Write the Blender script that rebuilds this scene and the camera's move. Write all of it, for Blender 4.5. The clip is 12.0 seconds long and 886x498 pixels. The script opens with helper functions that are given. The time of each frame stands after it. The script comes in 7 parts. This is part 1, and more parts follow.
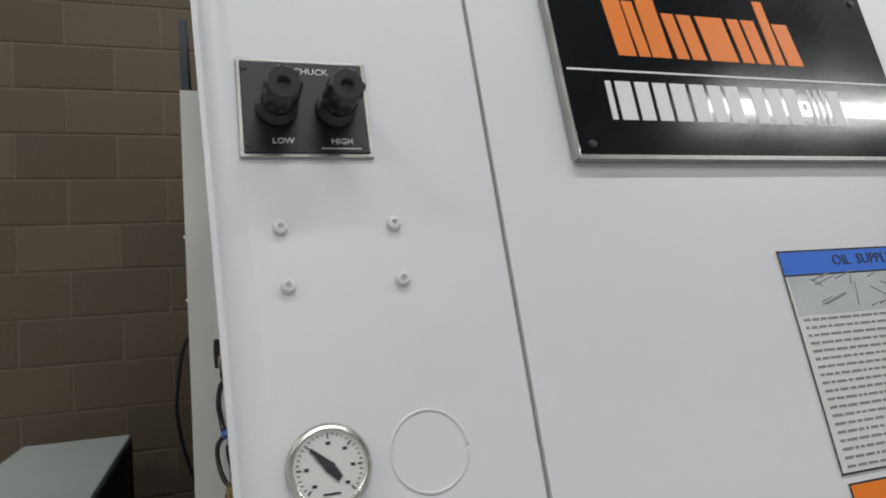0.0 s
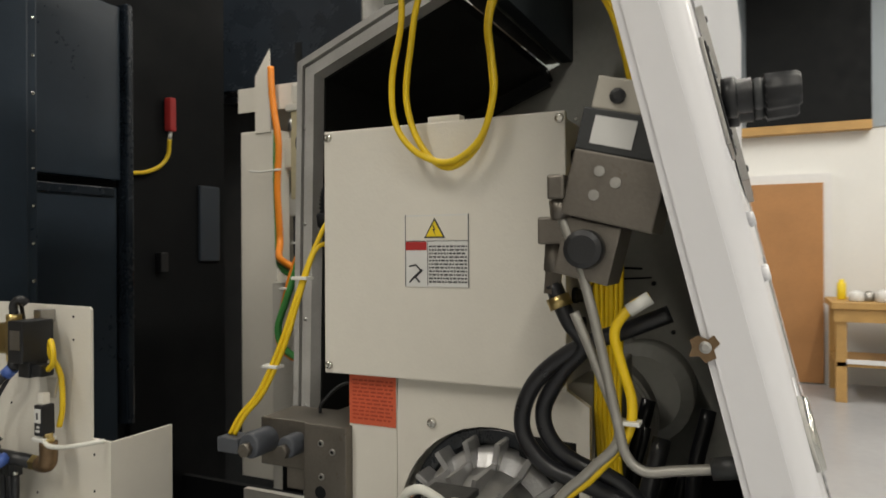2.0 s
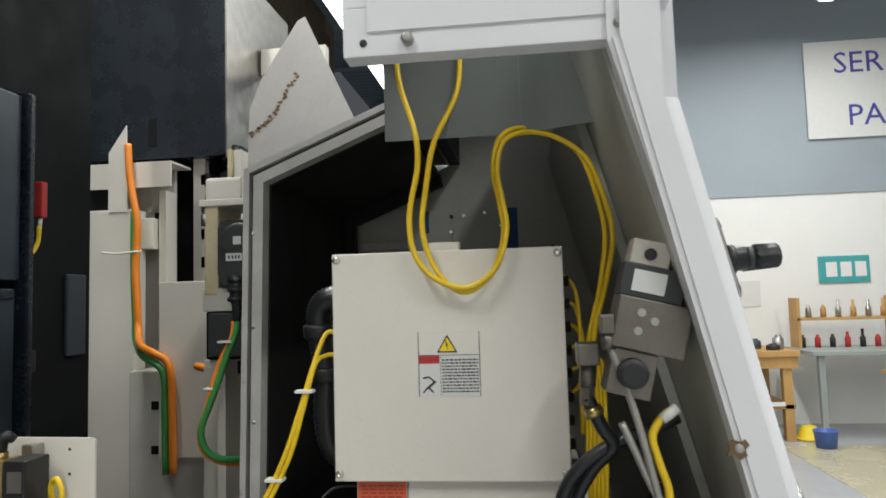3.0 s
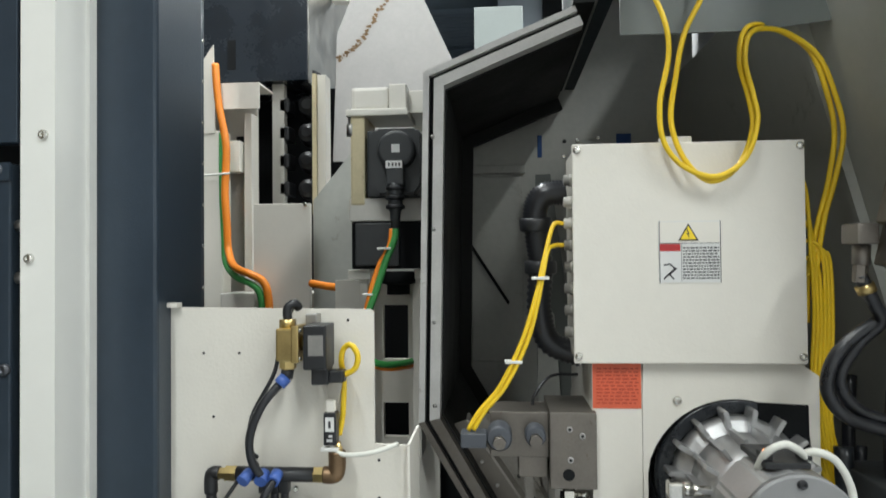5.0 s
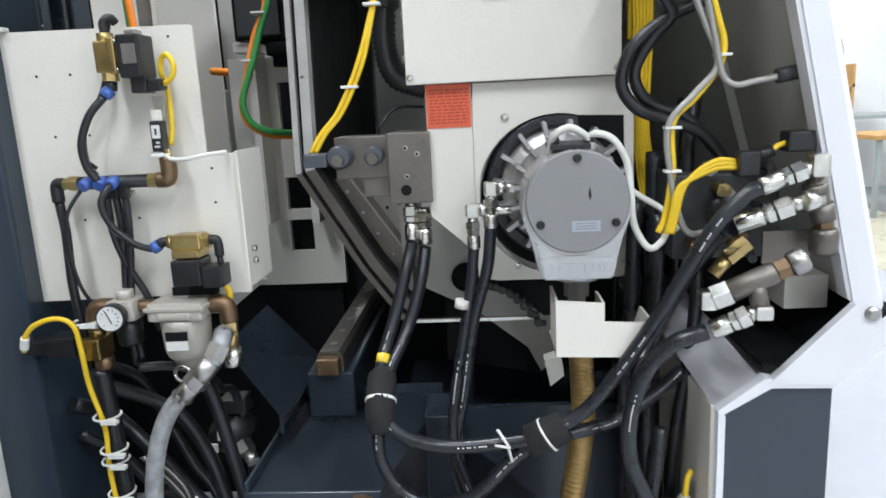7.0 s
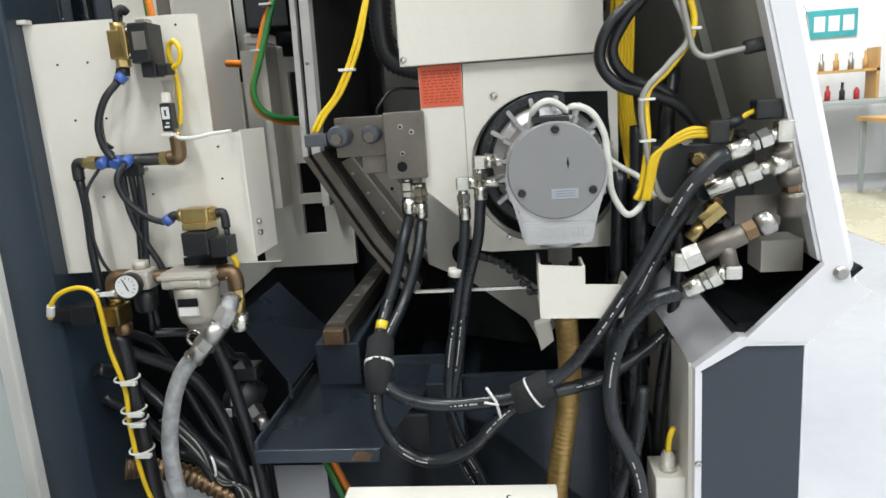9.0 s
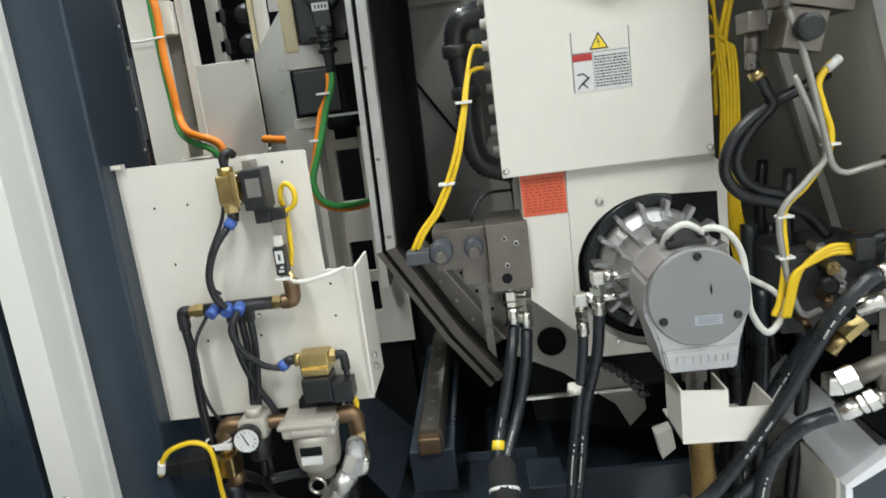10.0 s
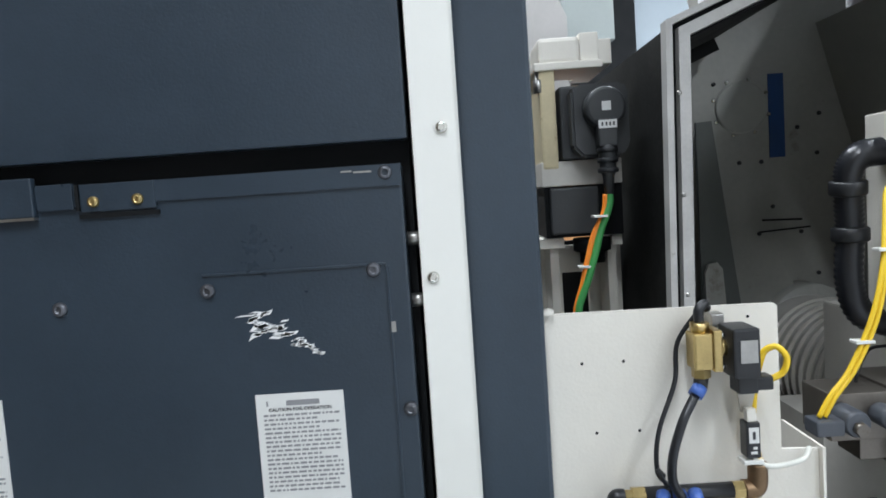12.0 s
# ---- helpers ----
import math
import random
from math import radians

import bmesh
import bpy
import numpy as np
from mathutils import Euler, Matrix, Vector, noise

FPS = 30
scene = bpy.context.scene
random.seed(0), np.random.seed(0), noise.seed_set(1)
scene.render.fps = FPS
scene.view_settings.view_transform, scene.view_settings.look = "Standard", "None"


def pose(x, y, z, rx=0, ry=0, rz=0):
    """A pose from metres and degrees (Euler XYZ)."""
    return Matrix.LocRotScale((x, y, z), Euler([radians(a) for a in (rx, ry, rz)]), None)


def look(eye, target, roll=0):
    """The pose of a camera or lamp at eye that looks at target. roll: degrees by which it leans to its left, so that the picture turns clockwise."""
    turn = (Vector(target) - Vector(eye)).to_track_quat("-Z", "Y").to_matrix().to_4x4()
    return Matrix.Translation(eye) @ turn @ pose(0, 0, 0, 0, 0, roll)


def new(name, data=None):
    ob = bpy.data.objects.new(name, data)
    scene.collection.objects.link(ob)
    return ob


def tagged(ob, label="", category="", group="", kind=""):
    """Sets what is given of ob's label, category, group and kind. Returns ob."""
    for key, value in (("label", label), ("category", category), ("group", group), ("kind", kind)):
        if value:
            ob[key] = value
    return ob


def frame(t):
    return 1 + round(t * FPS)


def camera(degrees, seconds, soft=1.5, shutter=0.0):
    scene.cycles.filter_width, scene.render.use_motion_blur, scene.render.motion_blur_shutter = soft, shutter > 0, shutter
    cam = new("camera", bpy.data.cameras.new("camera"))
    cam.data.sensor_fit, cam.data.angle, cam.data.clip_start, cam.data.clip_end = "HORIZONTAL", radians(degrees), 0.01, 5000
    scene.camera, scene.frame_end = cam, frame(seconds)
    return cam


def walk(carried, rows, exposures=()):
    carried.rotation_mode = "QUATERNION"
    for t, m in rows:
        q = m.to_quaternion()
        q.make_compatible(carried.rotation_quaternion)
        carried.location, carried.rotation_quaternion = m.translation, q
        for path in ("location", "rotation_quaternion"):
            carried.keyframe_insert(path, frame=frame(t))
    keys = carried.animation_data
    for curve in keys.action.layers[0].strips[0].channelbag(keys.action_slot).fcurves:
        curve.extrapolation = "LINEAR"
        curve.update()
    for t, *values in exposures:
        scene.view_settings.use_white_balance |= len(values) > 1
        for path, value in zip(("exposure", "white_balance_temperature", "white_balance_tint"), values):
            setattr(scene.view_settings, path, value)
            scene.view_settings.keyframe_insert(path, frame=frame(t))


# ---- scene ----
cam = camera(65.5, 12.0, soft=1.6, shutter=0.25)
PATH = [
    (0, (-0.245, -1.023, 1.382), (0.407, 0.863, 1.523), -3.7),
    (0.5, (-0.444, -0.916, 1.418), (0.572, 0.807, 1.398), -2.3),
    (1, (-0.643, -0.863, 1.444), (0.648, 0.664, 1.398), -2.9),
    (1.5, (-0.769, -0.633, 1.397), (0.739, 0.681, 1.368), -2.0),
    (2, (-0.879, -0.421, 1.425), (0.933, 0.424, 1.426), -0.3),
    (2.5, (-1.046, -0.285, 1.475), (0.882, 0.231, 1.597), -1.4),
    (2.7, (-1.106, -0.22, 1.502), (0.871, 0.059, 1.625), -2.3),
    (4.3, (-1.108, 0.177, 1.545), (0.871, 0.385, 1.748), -0.6),
    (4.5, (-1.138, 0.231, 1.526), (0.84, 0.448, 1.721), -1.4),
    (5, (-1.169, 0.311, 1.411), (0.824, 0.474, 1.446), -0.5),
    (5.5, (-1.198, 0.331, 1.346), (0.8, 0.425, 1.349), -2.0),
    (6, (-1.199, 0.279, 1.277), (0.793, 0.311, 1.106), -2.6),
    (6.5, (-1.219, 0.147, 1.209), (0.751, 0.293, 0.895), -1.9),
    (7, (-1.247, 0.054, 1.196), (0.708, 0.185, 0.795), -2.9),
    (7.5, (-1.254, -0.009, 1.17), (0.69, 0.12, 0.72), -3.7),
    (7.7, (-1.273, -0.017, 1.159), (0.665, 0.086, 0.675), -2.6),
    (9.3, (-1.322, -0.002, 1.169), (0.621, 0.229, 0.755), -4.6),
    (9.5, (-1.31, 0.067, 1.279), (0.619, 0.27, 0.793), -4.4),
    (10, (-1.246, 0.225, 1.383), (0.707, 0.36, 0.973), -7.3),
    (10.5, (-1.186, 0.373, 1.46), (0.795, 0.346, 1.185), -6.3),
    (11, (-1.086, 0.532, 1.501), (0.909, 0.603, 1.371), -4.2),
    (11.5, (-1.041, 0.77, 1.514), (0.953, 0.891, 1.41), -2.7),
    (12, (-1.064, 0.915, 1.508), (0.931, 0.944, 1.358), -3.9),
]
EXPOSURES = [(0.0, -1.53, 6850, 10), (1.0, -1.3, 7300, 10), (1.5, -1.2, 7700, 10), (2.0, -1.06, 7750, 11), (2.5, -0.97, 7150, 9), (2.7, -0.9, 7000, 9), (4.3, -0.5, 6750, 6), (6.0, -0.15, 6350, 7), (7.5, -0.05, 6200, 12), (9.5, -0.1, 6700, 8), (11.0, -0.25, 6450, 6), (11.5, -0.32, 6350, 8), (12.0, -0.2, 6150, 10)]
walk(cam, [(t, look(eye, target, roll)) for t, eye, target, roll in PATH], EXPOSURES)

# ---- world and lights ----
world = bpy.data.worlds.new("world")
scene.world = world
world.use_nodes = True
world.node_tree.nodes["Background"].inputs[0].default_value = (0.8, 0.88, 1.0, 1)
world.node_tree.nodes["Background"].inputs[1].default_value = 0.15

CEILING = 5.2
STRIPS = [(-3.6, -4.6, 4.58), (-3.6, -1.7, 4.58), (-2.9, 1.3, 4.58), (0.4, -4.6, 4.58), (0.4, -1.7, 4.58), (1.0, 1.3, 4.3), (5.4, 1.39, 4.02), (5.0, -3.4, 4.58), (4.6, -1.7, 4.58)]


def strip_lamp(x, y, z):
    data = bpy.data.lights.new("strip_lamp", "AREA")
    data.shape, data.size, data.size_y, data.energy = "RECTANGLE", 2.4, 0.16, 135
    data.color = (0.93, 0.97, 1.0)
    ob = new("strip_lamp", data)
    ob.matrix_world = pose(x, y, z)
    return ob


for sx, sy, sz in STRIPS:
    strip_lamp(sx, sy, sz)


# ---- materials ----
def mat(name, base, rough=0.5, metal=0.0, var=0.12, scale=6.0, bump=0.0, bscale=120.0, dirt=None, dirt_at=0.62, spec=0.5, coat=0.0, random_tint=0.0):
    """A painted, cast or plastic surface: coarse and fine changes of tone, stains and relief."""
    m = bpy.data.materials.new(name)
    m.use_nodes = True
    nt = m.node_tree
    n, l = nt.nodes, nt.links
    b = n["Principled BSDF"]
    tc = n.new("ShaderNodeTexCoord")
    n1 = n.new("ShaderNodeTexNoise")
    n1.inputs["Scale"].default_value, n1.inputs["Detail"].default_value = scale, 6
    n2 = n.new("ShaderNodeTexNoise")
    n2.inputs["Scale"].default_value, n2.inputs["Detail"].default_value = scale * 14, 3
    for t in (n1, n2):
        l.new(tc.outputs["Object"], t.inputs["Vector"])
    add = n.new("ShaderNodeMath")
    add.operation = "MULTIPLY_ADD"
    l.new(n2.outputs["Fac"], add.inputs[0])
    add.inputs[1].default_value = 0.35
    l.new(n1.outputs["Fac"], add.inputs[2])
    ramp = n.new("ShaderNodeValToRGB")
    ramp.color_ramp.elements[0].position, ramp.color_ramp.elements[1].position = 0.4, 0.95
    lo = [c * (1 - var) for c in base]
    hi = [min(1, c * (1 + var)) for c in base]
    ramp.color_ramp.elements[0].color, ramp.color_ramp.elements[1].color = (*lo, 1), (*hi, 1)
    l.new(add.outputs[0], ramp.inputs[0])
    out = ramp.outputs[0]
    if dirt:
        n3 = n.new("ShaderNodeTexNoise")
        n3.inputs["Scale"].default_value, n3.inputs["Detail"].default_value, n3.inputs["Roughness"].default_value = scale * 2.3, 8, 0.7
        l.new(tc.outputs["Object"], n3.inputs["Vector"])
        r3 = n.new("ShaderNodeValToRGB")
        r3.color_ramp.elements[0].position, r3.color_ramp.elements[1].position = dirt_at, dirt_at + 0.12
        l.new(n3.outputs["Fac"], r3.inputs[0])
        mx = n.new("ShaderNodeMix")
        mx.data_type = "RGBA"
        l.new(r3.outputs[0], mx.inputs["Factor"])
        l.new(out, mx.inputs[6])
        mx.inputs[7].default_value = (*dirt, 1)
        out = mx.outputs[2]
    if random_tint:
        oi = n.new("ShaderNodeObjectInfo")
        hs = n.new("ShaderNodeHueSaturation")
        mr = n.new("ShaderNodeMapRange")
        mr.inputs[3].default_value, mr.inputs[4].default_value = 1 - random_tint, 1 + random_tint
        l.new(oi.outputs["Random"], mr.inputs[0])
        l.new(mr.outputs[0], hs.inputs["Value"])
        l.new(out, hs.inputs["Color"])
        out = hs.outputs[0]
    l.new(out, b.inputs["Base Color"])
    rr = n.new("ShaderNodeMapRange")
    rr.inputs[1].default_value, rr.inputs[2].default_value = 0.3, 0.9
    rr.inputs[3].default_value, rr.inputs[4].default_value = max(0.02, rough * 0.8), min(1, rough * 1.25)
    l.new(add.outputs[0], rr.inputs[0])
    l.new(rr.outputs[0], b.inputs["Roughness"])
    b.inputs["Metallic"].default_value = metal
    b.inputs["Specular IOR Level"].default_value = spec
    b.inputs["Coat Weight"].default_value = coat
    if bump:
        n4 = n.new("ShaderNodeTexNoise")
        n4.inputs["Scale"].default_value, n4.inputs["Detail"].default_value = bscale, 2
        l.new(tc.outputs["Object"], n4.inputs["Vector"])
        bp = n.new("ShaderNodeBump")
        bp.inputs["Strength"].default_value, bp.inputs["Distance"].default_value = bump, 0.002
        l.new(n4.outputs["Fac"], bp.inputs["Height"])
        l.new(bp.outputs[0], b.inputs["Normal"])
    return m


def glow(name, color, strength):
    m = bpy.data.materials.new(name)
    m.use_nodes = True
    b = m.node_tree.nodes["Principled BSDF"]
    b.inputs["Base Color"].default_value = (*color, 1)
    b.inputs["Emission Color"].default_value = (*color, 1)
    b.inputs["Emission Strength"].default_value = strength
    return m


WHITE = mat("white_enamel", (0.74, 0.74, 0.76), 0.34, var=0.03, scale=2.5, bump=0.07, bscale=160, dirt=(0.6, 0.58, 0.53), dirt_at=0.74)
POSTWHITE = mat("cream_white_enamel", (0.77, 0.765, 0.72), 0.36, var=0.03, scale=2.5, bump=0.06, bscale=160, dirt=(0.62, 0.6, 0.52), dirt_at=0.72)
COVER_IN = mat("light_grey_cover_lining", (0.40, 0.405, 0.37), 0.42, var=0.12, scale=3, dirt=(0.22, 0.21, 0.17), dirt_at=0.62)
CREAM = mat("cream_enamel", (0.72, 0.69, 0.62), 0.4, var=0.04, scale=4, bump=0.15, bscale=200, dirt=(0.5, 0.46, 0.38), dirt_at=0.72)
# same light grey paint as COVER_IN, base lowered for shade inside
INNER_SHADED = mat("shaded_grey_inner_paint", (0.135, 0.147, 0.137), 0.4, var=0.1, scale=4, dirt=(0.11, 0.107, 0.092), dirt_at=0.68)
BACKWALL = mat("pale_grey_oiled_paint", (0.40, 0.40, 0.365), 0.42, var=0.14, scale=4, dirt=(0.24, 0.22, 0.18), dirt_at=0.62)
CAST = mat("cream_cast_iron", (0.58, 0.56, 0.51), 0.5, var=0.08, scale=5, bump=0.2, bscale=90, dirt=(0.25, 0.21, 0.15), dirt_at=0.68)
NAVY = mat("navy_textured_paint", (0.025, 0.038, 0.054), 0.3, var=0.15, scale=5, bump=0.12, bscale=300, dirt=(0.045, 0.055, 0.068), dirt_at=0.82)
NAVY_IN = mat("oily_navy_paint", (0.014, 0.020, 0.028), 0.25, var=0.25, scale=7, dirt=(0.026, 0.028, 0.03), dirt_at=0.66, bump=0.1, bscale=80)
SLATE = mat("slate_panel", (0.036, 0.047, 0.062), 0.45, var=0.08, scale=4)
# black paint, also on the sheets that stand for shade in gaps and recesses
BLACK = mat("black_paint_and_shade", (0.006, 0.007, 0.008), 0.65, var=0.2, scale=8, spec=0.2)
NAVY_SHEET = mat("navy_sheet_steel", (0.034, 0.045, 0.06), 0.2, var=0.18, scale=3, dirt=(0.055, 0.052, 0.05), dirt_at=0.7, bump=0.08, bscale=60)
# bluish uneven base paints the screen's hazy reflections
SCREEN = mat("reflection_hazed_screen", (0.03, 0.038, 0.042), 0.62, var=0.3, scale=3, spec=0.2)
LABEL_GREY = mat("silvery_label", (0.36, 0.39, 0.44), 0.4, 0.3, var=0.05, scale=20)
BLACK_PL = mat("black_plastic", (0.013, 0.014, 0.016), 0.38, var=0.2, scale=30, bump=0.1, bscale=500)
RUBBER = mat("black_rubber_hose", (0.015, 0.018, 0.022), 0.27, var=0.35, scale=25, dirt=(0.07, 0.075, 0.08), dirt_at=0.66)
FOAM = mat("black_foam_wrap", (0.012, 0.012, 0.013), 0.85, var=0.3, scale=40, bump=0.5, bscale=300)
TUBE_BLK = mat("black_air_tube", (0.012, 0.013, 0.016), 0.3, var=0.2, scale=30)
FRAME = mat("dull_zinc_frame", (0.52, 0.51, 0.49), 0.42, 0.15, var=0.14, scale=12, dirt=(0.2, 0.17, 0.13), dirt_at=0.66)
# oily lining, its base near-black to carry the enclosure's inner shade
OILY_SHADE = mat("oily_shaded_lining", (0.012, 0.0125, 0.012), 0.55, var=0.35, scale=6, dirt=(0.03, 0.029, 0.026), dirt_at=0.64, spec=0.2)
STEEL = mat("brushed_steel", (0.42, 0.41, 0.39), 0.35, 1.0, var=0.18, scale=20, dirt=(0.18, 0.14, 0.1), dirt_at=0.68)
CHROME = mat("zinc_plated_steel", (0.66, 0.65, 0.6), 0.22, 1.0, var=0.15, scale=40, dirt=(0.35, 0.28, 0.18), dirt_at=0.7)
BARE = mat("bare_machined_steel", (0.19, 0.172, 0.15), 0.42, 0.85, var=0.2, scale=14, dirt=(0.12, 0.09, 0.06), dirt_at=0.62, bump=0.15, bscale=300)
ALU = mat("cast_aluminium", (0.50, 0.50, 0.50), 0.42, 0.85, var=0.12, scale=18, bump=0.3, bscale=220, dirt=(0.2, 0.19, 0.17), dirt_at=0.7)
CAPGREY = mat("grey_cap_paint", (0.25, 0.25, 0.25), 0.5, 0.3, var=0.06, scale=12, bump=0.1, bscale=300)
WORNSCREW = mat("dark_worn_screw", (0.12, 0.125, 0.14), 0.35, 0.7, var=0.4, scale=60, dirt=(0.4, 0.4, 0.42), dirt_at=0.6)
WORN = mat("oil_stained_grey_steel", (0.30, 0.28, 0.25), 0.4, 0.35, var=0.25, scale=10, dirt=(0.1, 0.08, 0.055), dirt_at=0.58, bump=0.15, bscale=200)
SOLENOID = mat("blue_grey_coil_plastic", (0.065, 0.072, 0.085), 0.42, var=0.12, scale=14, bump=0.1, bscale=300)
BRASS = mat("brass", (0.54, 0.41, 0.18), 0.3, 1.0, var=0.2, scale=30, dirt=(0.3, 0.2, 0.08), dirt_at=0.66)
BRONZE = mat("tarnished_bronze", (0.22, 0.145, 0.085), 0.4, 0.9, var=0.3, scale=30, dirt=(0.14, 0.1, 0.06), dirt_at=0.6)
YELLOW = mat("yellow_cable", (0.80, 0.54, 0.02), 0.4, var=0.1, scale=20, dirt=(0.35, 0.26, 0.1), dirt_at=0.74)
ORANGE = mat("orange_cable", (0.85, 0.25, 0.02), 0.42, var=0.1, scale=20)
YELLOWED = mat("yellowed_paint", (0.60, 0.52, 0.33), 0.5, var=0.14, scale=8, dirt=(0.3, 0.22, 0.12), dirt_at=0.64)
GREEN = mat("green_cable", (0.05, 0.28, 0.07), 0.42, var=0.1, scale=20)
GREYTUBE = mat("grey_tube", (0.36, 0.35, 0.32), 0.4, 0.5, var=0.1, scale=20)
CLEARTUBE = mat("milky_plastic_tube", (0.66, 0.66, 0.6), 0.35, var=0.08, scale=20)
PAINTHOSE = mat("silver_painted_hose", (0.33, 0.335, 0.34), 0.5, 0.2, var=0.45, scale=55, bump=0.5, bscale=90, dirt=(0.15, 0.15, 0.15), dirt_at=0.66)
BLUE_PL = mat("blue_plastic", (0.06, 0.13, 0.42), 0.35, var=0.1, scale=30)
TAPE = mat("blue_masking_tape", (0.02, 0.07, 0.22), 0.6, var=0.1, scale=20)
PAPER = mat("label_paper", (0.68, 0.68, 0.66), 0.55, var=0.03, scale=20)
INK = mat("dark_ink", (0.03, 0.03, 0.035), 0.5, var=0.1, scale=20)
INK_GREY = mat("grey_ink", (0.25, 0.25, 0.26), 0.5, var=0.1, scale=20)
RED = mat("red_print", (0.45, 0.03, 0.03), 0.5, var=0.1, scale=20)
REDTAG = mat("faded_red_sticker", (0.66, 0.12, 0.055), 0.5, var=0.1, scale=30)
SIGNYEL = mat("warning_yellow", (0.85, 0.62, 0.03), 0.45, var=0.05, scale=20)
ORANGE_INK = mat("orange_print", (0.90, 0.22, 0.02), 0.4, var=0.04, scale=10)
BLUE_INK = mat("blue_print", (0.04, 0.17, 0.68), 0.4, var=0.04, scale=10)
GLOSSBLK = mat("glossy_black_plate", (0.008, 0.008, 0.009), 0.12, var=0.2, scale=10, coat=0.6)
WHITE_INK = mat("white_print", (0.78, 0.78, 0.78), 0.4, var=0.03, scale=10)
MOTOR = mat("motor_grey", (0.035, 0.038, 0.04), 0.45, var=0.15, scale=10, bump=0.15, bscale=200)
FILTER = mat("warm_grey_die_cast", (0.50, 0.47, 0.41), 0.42, 0.25, var=0.08, scale=20, bump=0.15, bscale=250)
TIE = mat("white_nylon", (0.74, 0.74, 0.70), 0.4, var=0.05, scale=30)
GREYBOX = mat("grey_green_box", (0.33, 0.365, 0.355), 0.45, var=0.06, scale=6, bump=0.15, bscale=250)
BLOCK = mat("painted_concrete_block", (0.092, 0.069, 0.045), 0.8, var=0.14, scale=5, bump=0.8, bscale=70, dirt=(0.135, 0.105, 0.075), dirt_at=0.68, random_tint=0.14)
MORTAR = mat("mortar", (0.16, 0.125, 0.088), 0.85, var=0.08, scale=8, bump=0.5, bscale=120)
FLOOR = mat("grey_epoxy_floor", (0.42, 0.43, 0.45), 0.22, var=0.06, scale=1.2, dirt=(0.36, 0.36, 0.37), dirt_at=0.7)
WALLW = mat("white_wall_paint", (0.8, 0.8, 0.78), 0.6, var=0.03, scale=1.5)
WALLG = mat("grey_blue_wall_paint", (0.33, 0.38, 0.42), 0.6, var=0.05, scale=1.5)
DECK = mat("blue_grey_roof_deck", (0.13, 0.17, 0.21), 0.5, var=0.1, scale=3)
WOOD = mat("bench_pine", (0.50, 0.29, 0.10), 0.5, var=0.2, scale=4)
DOORWOOD = mat("veneer_door", (0.44, 0.21, 0.08), 0.45, var=0.12, scale=3)
LAMPGLOW = glow("lamp_diffuser", (0.95, 0.98, 1.0), 6.0)
LEDGLOW = glow("orange_led", (1.0, 0.3, 0.05), 3.0)
GLASS = bpy.data.materials.new("window_glass")
GLASS.use_nodes = True
gb = GLASS.node_tree.nodes["Principled BSDF"]
gb.inputs["Base Color"].default_value, gb.inputs["Roughness"].default_value, gb.inputs["Transmission Weight"].default_value = (0.75, 0.82, 0.85, 1), 0.03, 1.0


# ---- mesh tools ----
def box(bm, x0, x1, y0, y1, z0, z1, bevel=0.0, m=None):
    r = bmesh.ops.create_cube(bm, size=1)
    vs = r["verts"]
    for v in vs:
        v.co = Vector((x0 + (v.co.x + 0.5) * (x1 - x0), y0 + (v.co.y + 0.5) * (y1 - y0), z0 + (v.co.z + 0.5) * (z1 - z0)))
    if bevel:
        es = list({e for v in vs for e in v.link_edges})
        r = bmesh.ops.bevel(bm, geom=es, offset=bevel, segments=2, affect="EDGES", profile=0.6)
        vs = list({v for f in r["faces"] for v in f.verts} | {v for v in vs if v.is_valid})
    if m is not None:
        bmesh.ops.transform(bm, matrix=m, verts=[v for v in vs if v.is_valid])
    return bm


def prism(bm, poly, x0, x1, bevel=0.0):
    """A (y, z) outline drawn out along x."""
    a = [bm.verts.new((x0, y, z)) for y, z in poly]
    b = [bm.verts.new((x1, y, z)) for y, z in poly]
    fs = [bm.faces.new(a[::-1]), bm.faces.new(b)]
    for i in range(len(poly)):
        j = (i + 1) % len(poly)
        fs.append(bm.faces.new((a[i], a[j], b[j], b[i])))
    bmesh.ops.recalc_face_normals(bm, faces=fs)
    if bevel:
        es = list({e for f in fs for e in f.edges})
        bmesh.ops.bevel(bm, geom=es, offset=bevel, segments=2, affect="EDGES")
    return bm


def sweep(bm, pts, r, seg=10, cap=True, axis=None):
    """A round bar through the points; r may be one radius or one for each point."""
    pts = [Vector(p) for p in pts]
    rs = r if isinstance(r, (list, tuple)) else [r] * len(pts)
    up = Vector((0.31, 0.17, 0.93))
    rings = []
    side = None
    for i, p in enumerate(pts):
        d = axis or (pts[min(i + 1, len(pts) - 1)] - pts[max(i - 1, 0)]).normalized()
        if side is None:
            side = d.cross(up).normalized()
        side = (side - d * side.dot(d)).normalized()
        other = d.cross(side)
        rings.append([bm.verts.new(p + (side * math.cos(2 * math.pi * k / seg) + other * math.sin(2 * math.pi * k / seg)) * rs[i]) for k in range(seg)])
    for a, b in zip(rings, rings[1:]):
        for k in range(seg):
            f = bm.faces.new((a[k], a[(k + 1) % seg], b[(k + 1) % seg], b[k]))
            f.smooth = True
    if cap:
        bm.faces.new(rings[0][::-1])
        bm.faces.new(rings[-1])
    return bm


def curve(pts, n=7):
    """Points of a smooth line through pts."""
    p = [Vector(q) for q in pts]
    p = [p[0] * 2 - p[1]] + p + [p[-1] * 2 - p[-2]]
    out = []
    for i in range(1, len(p) - 2):
        a, b, c, d = p[i - 1:i + 3]
        for k in range(n):
            t = k / n
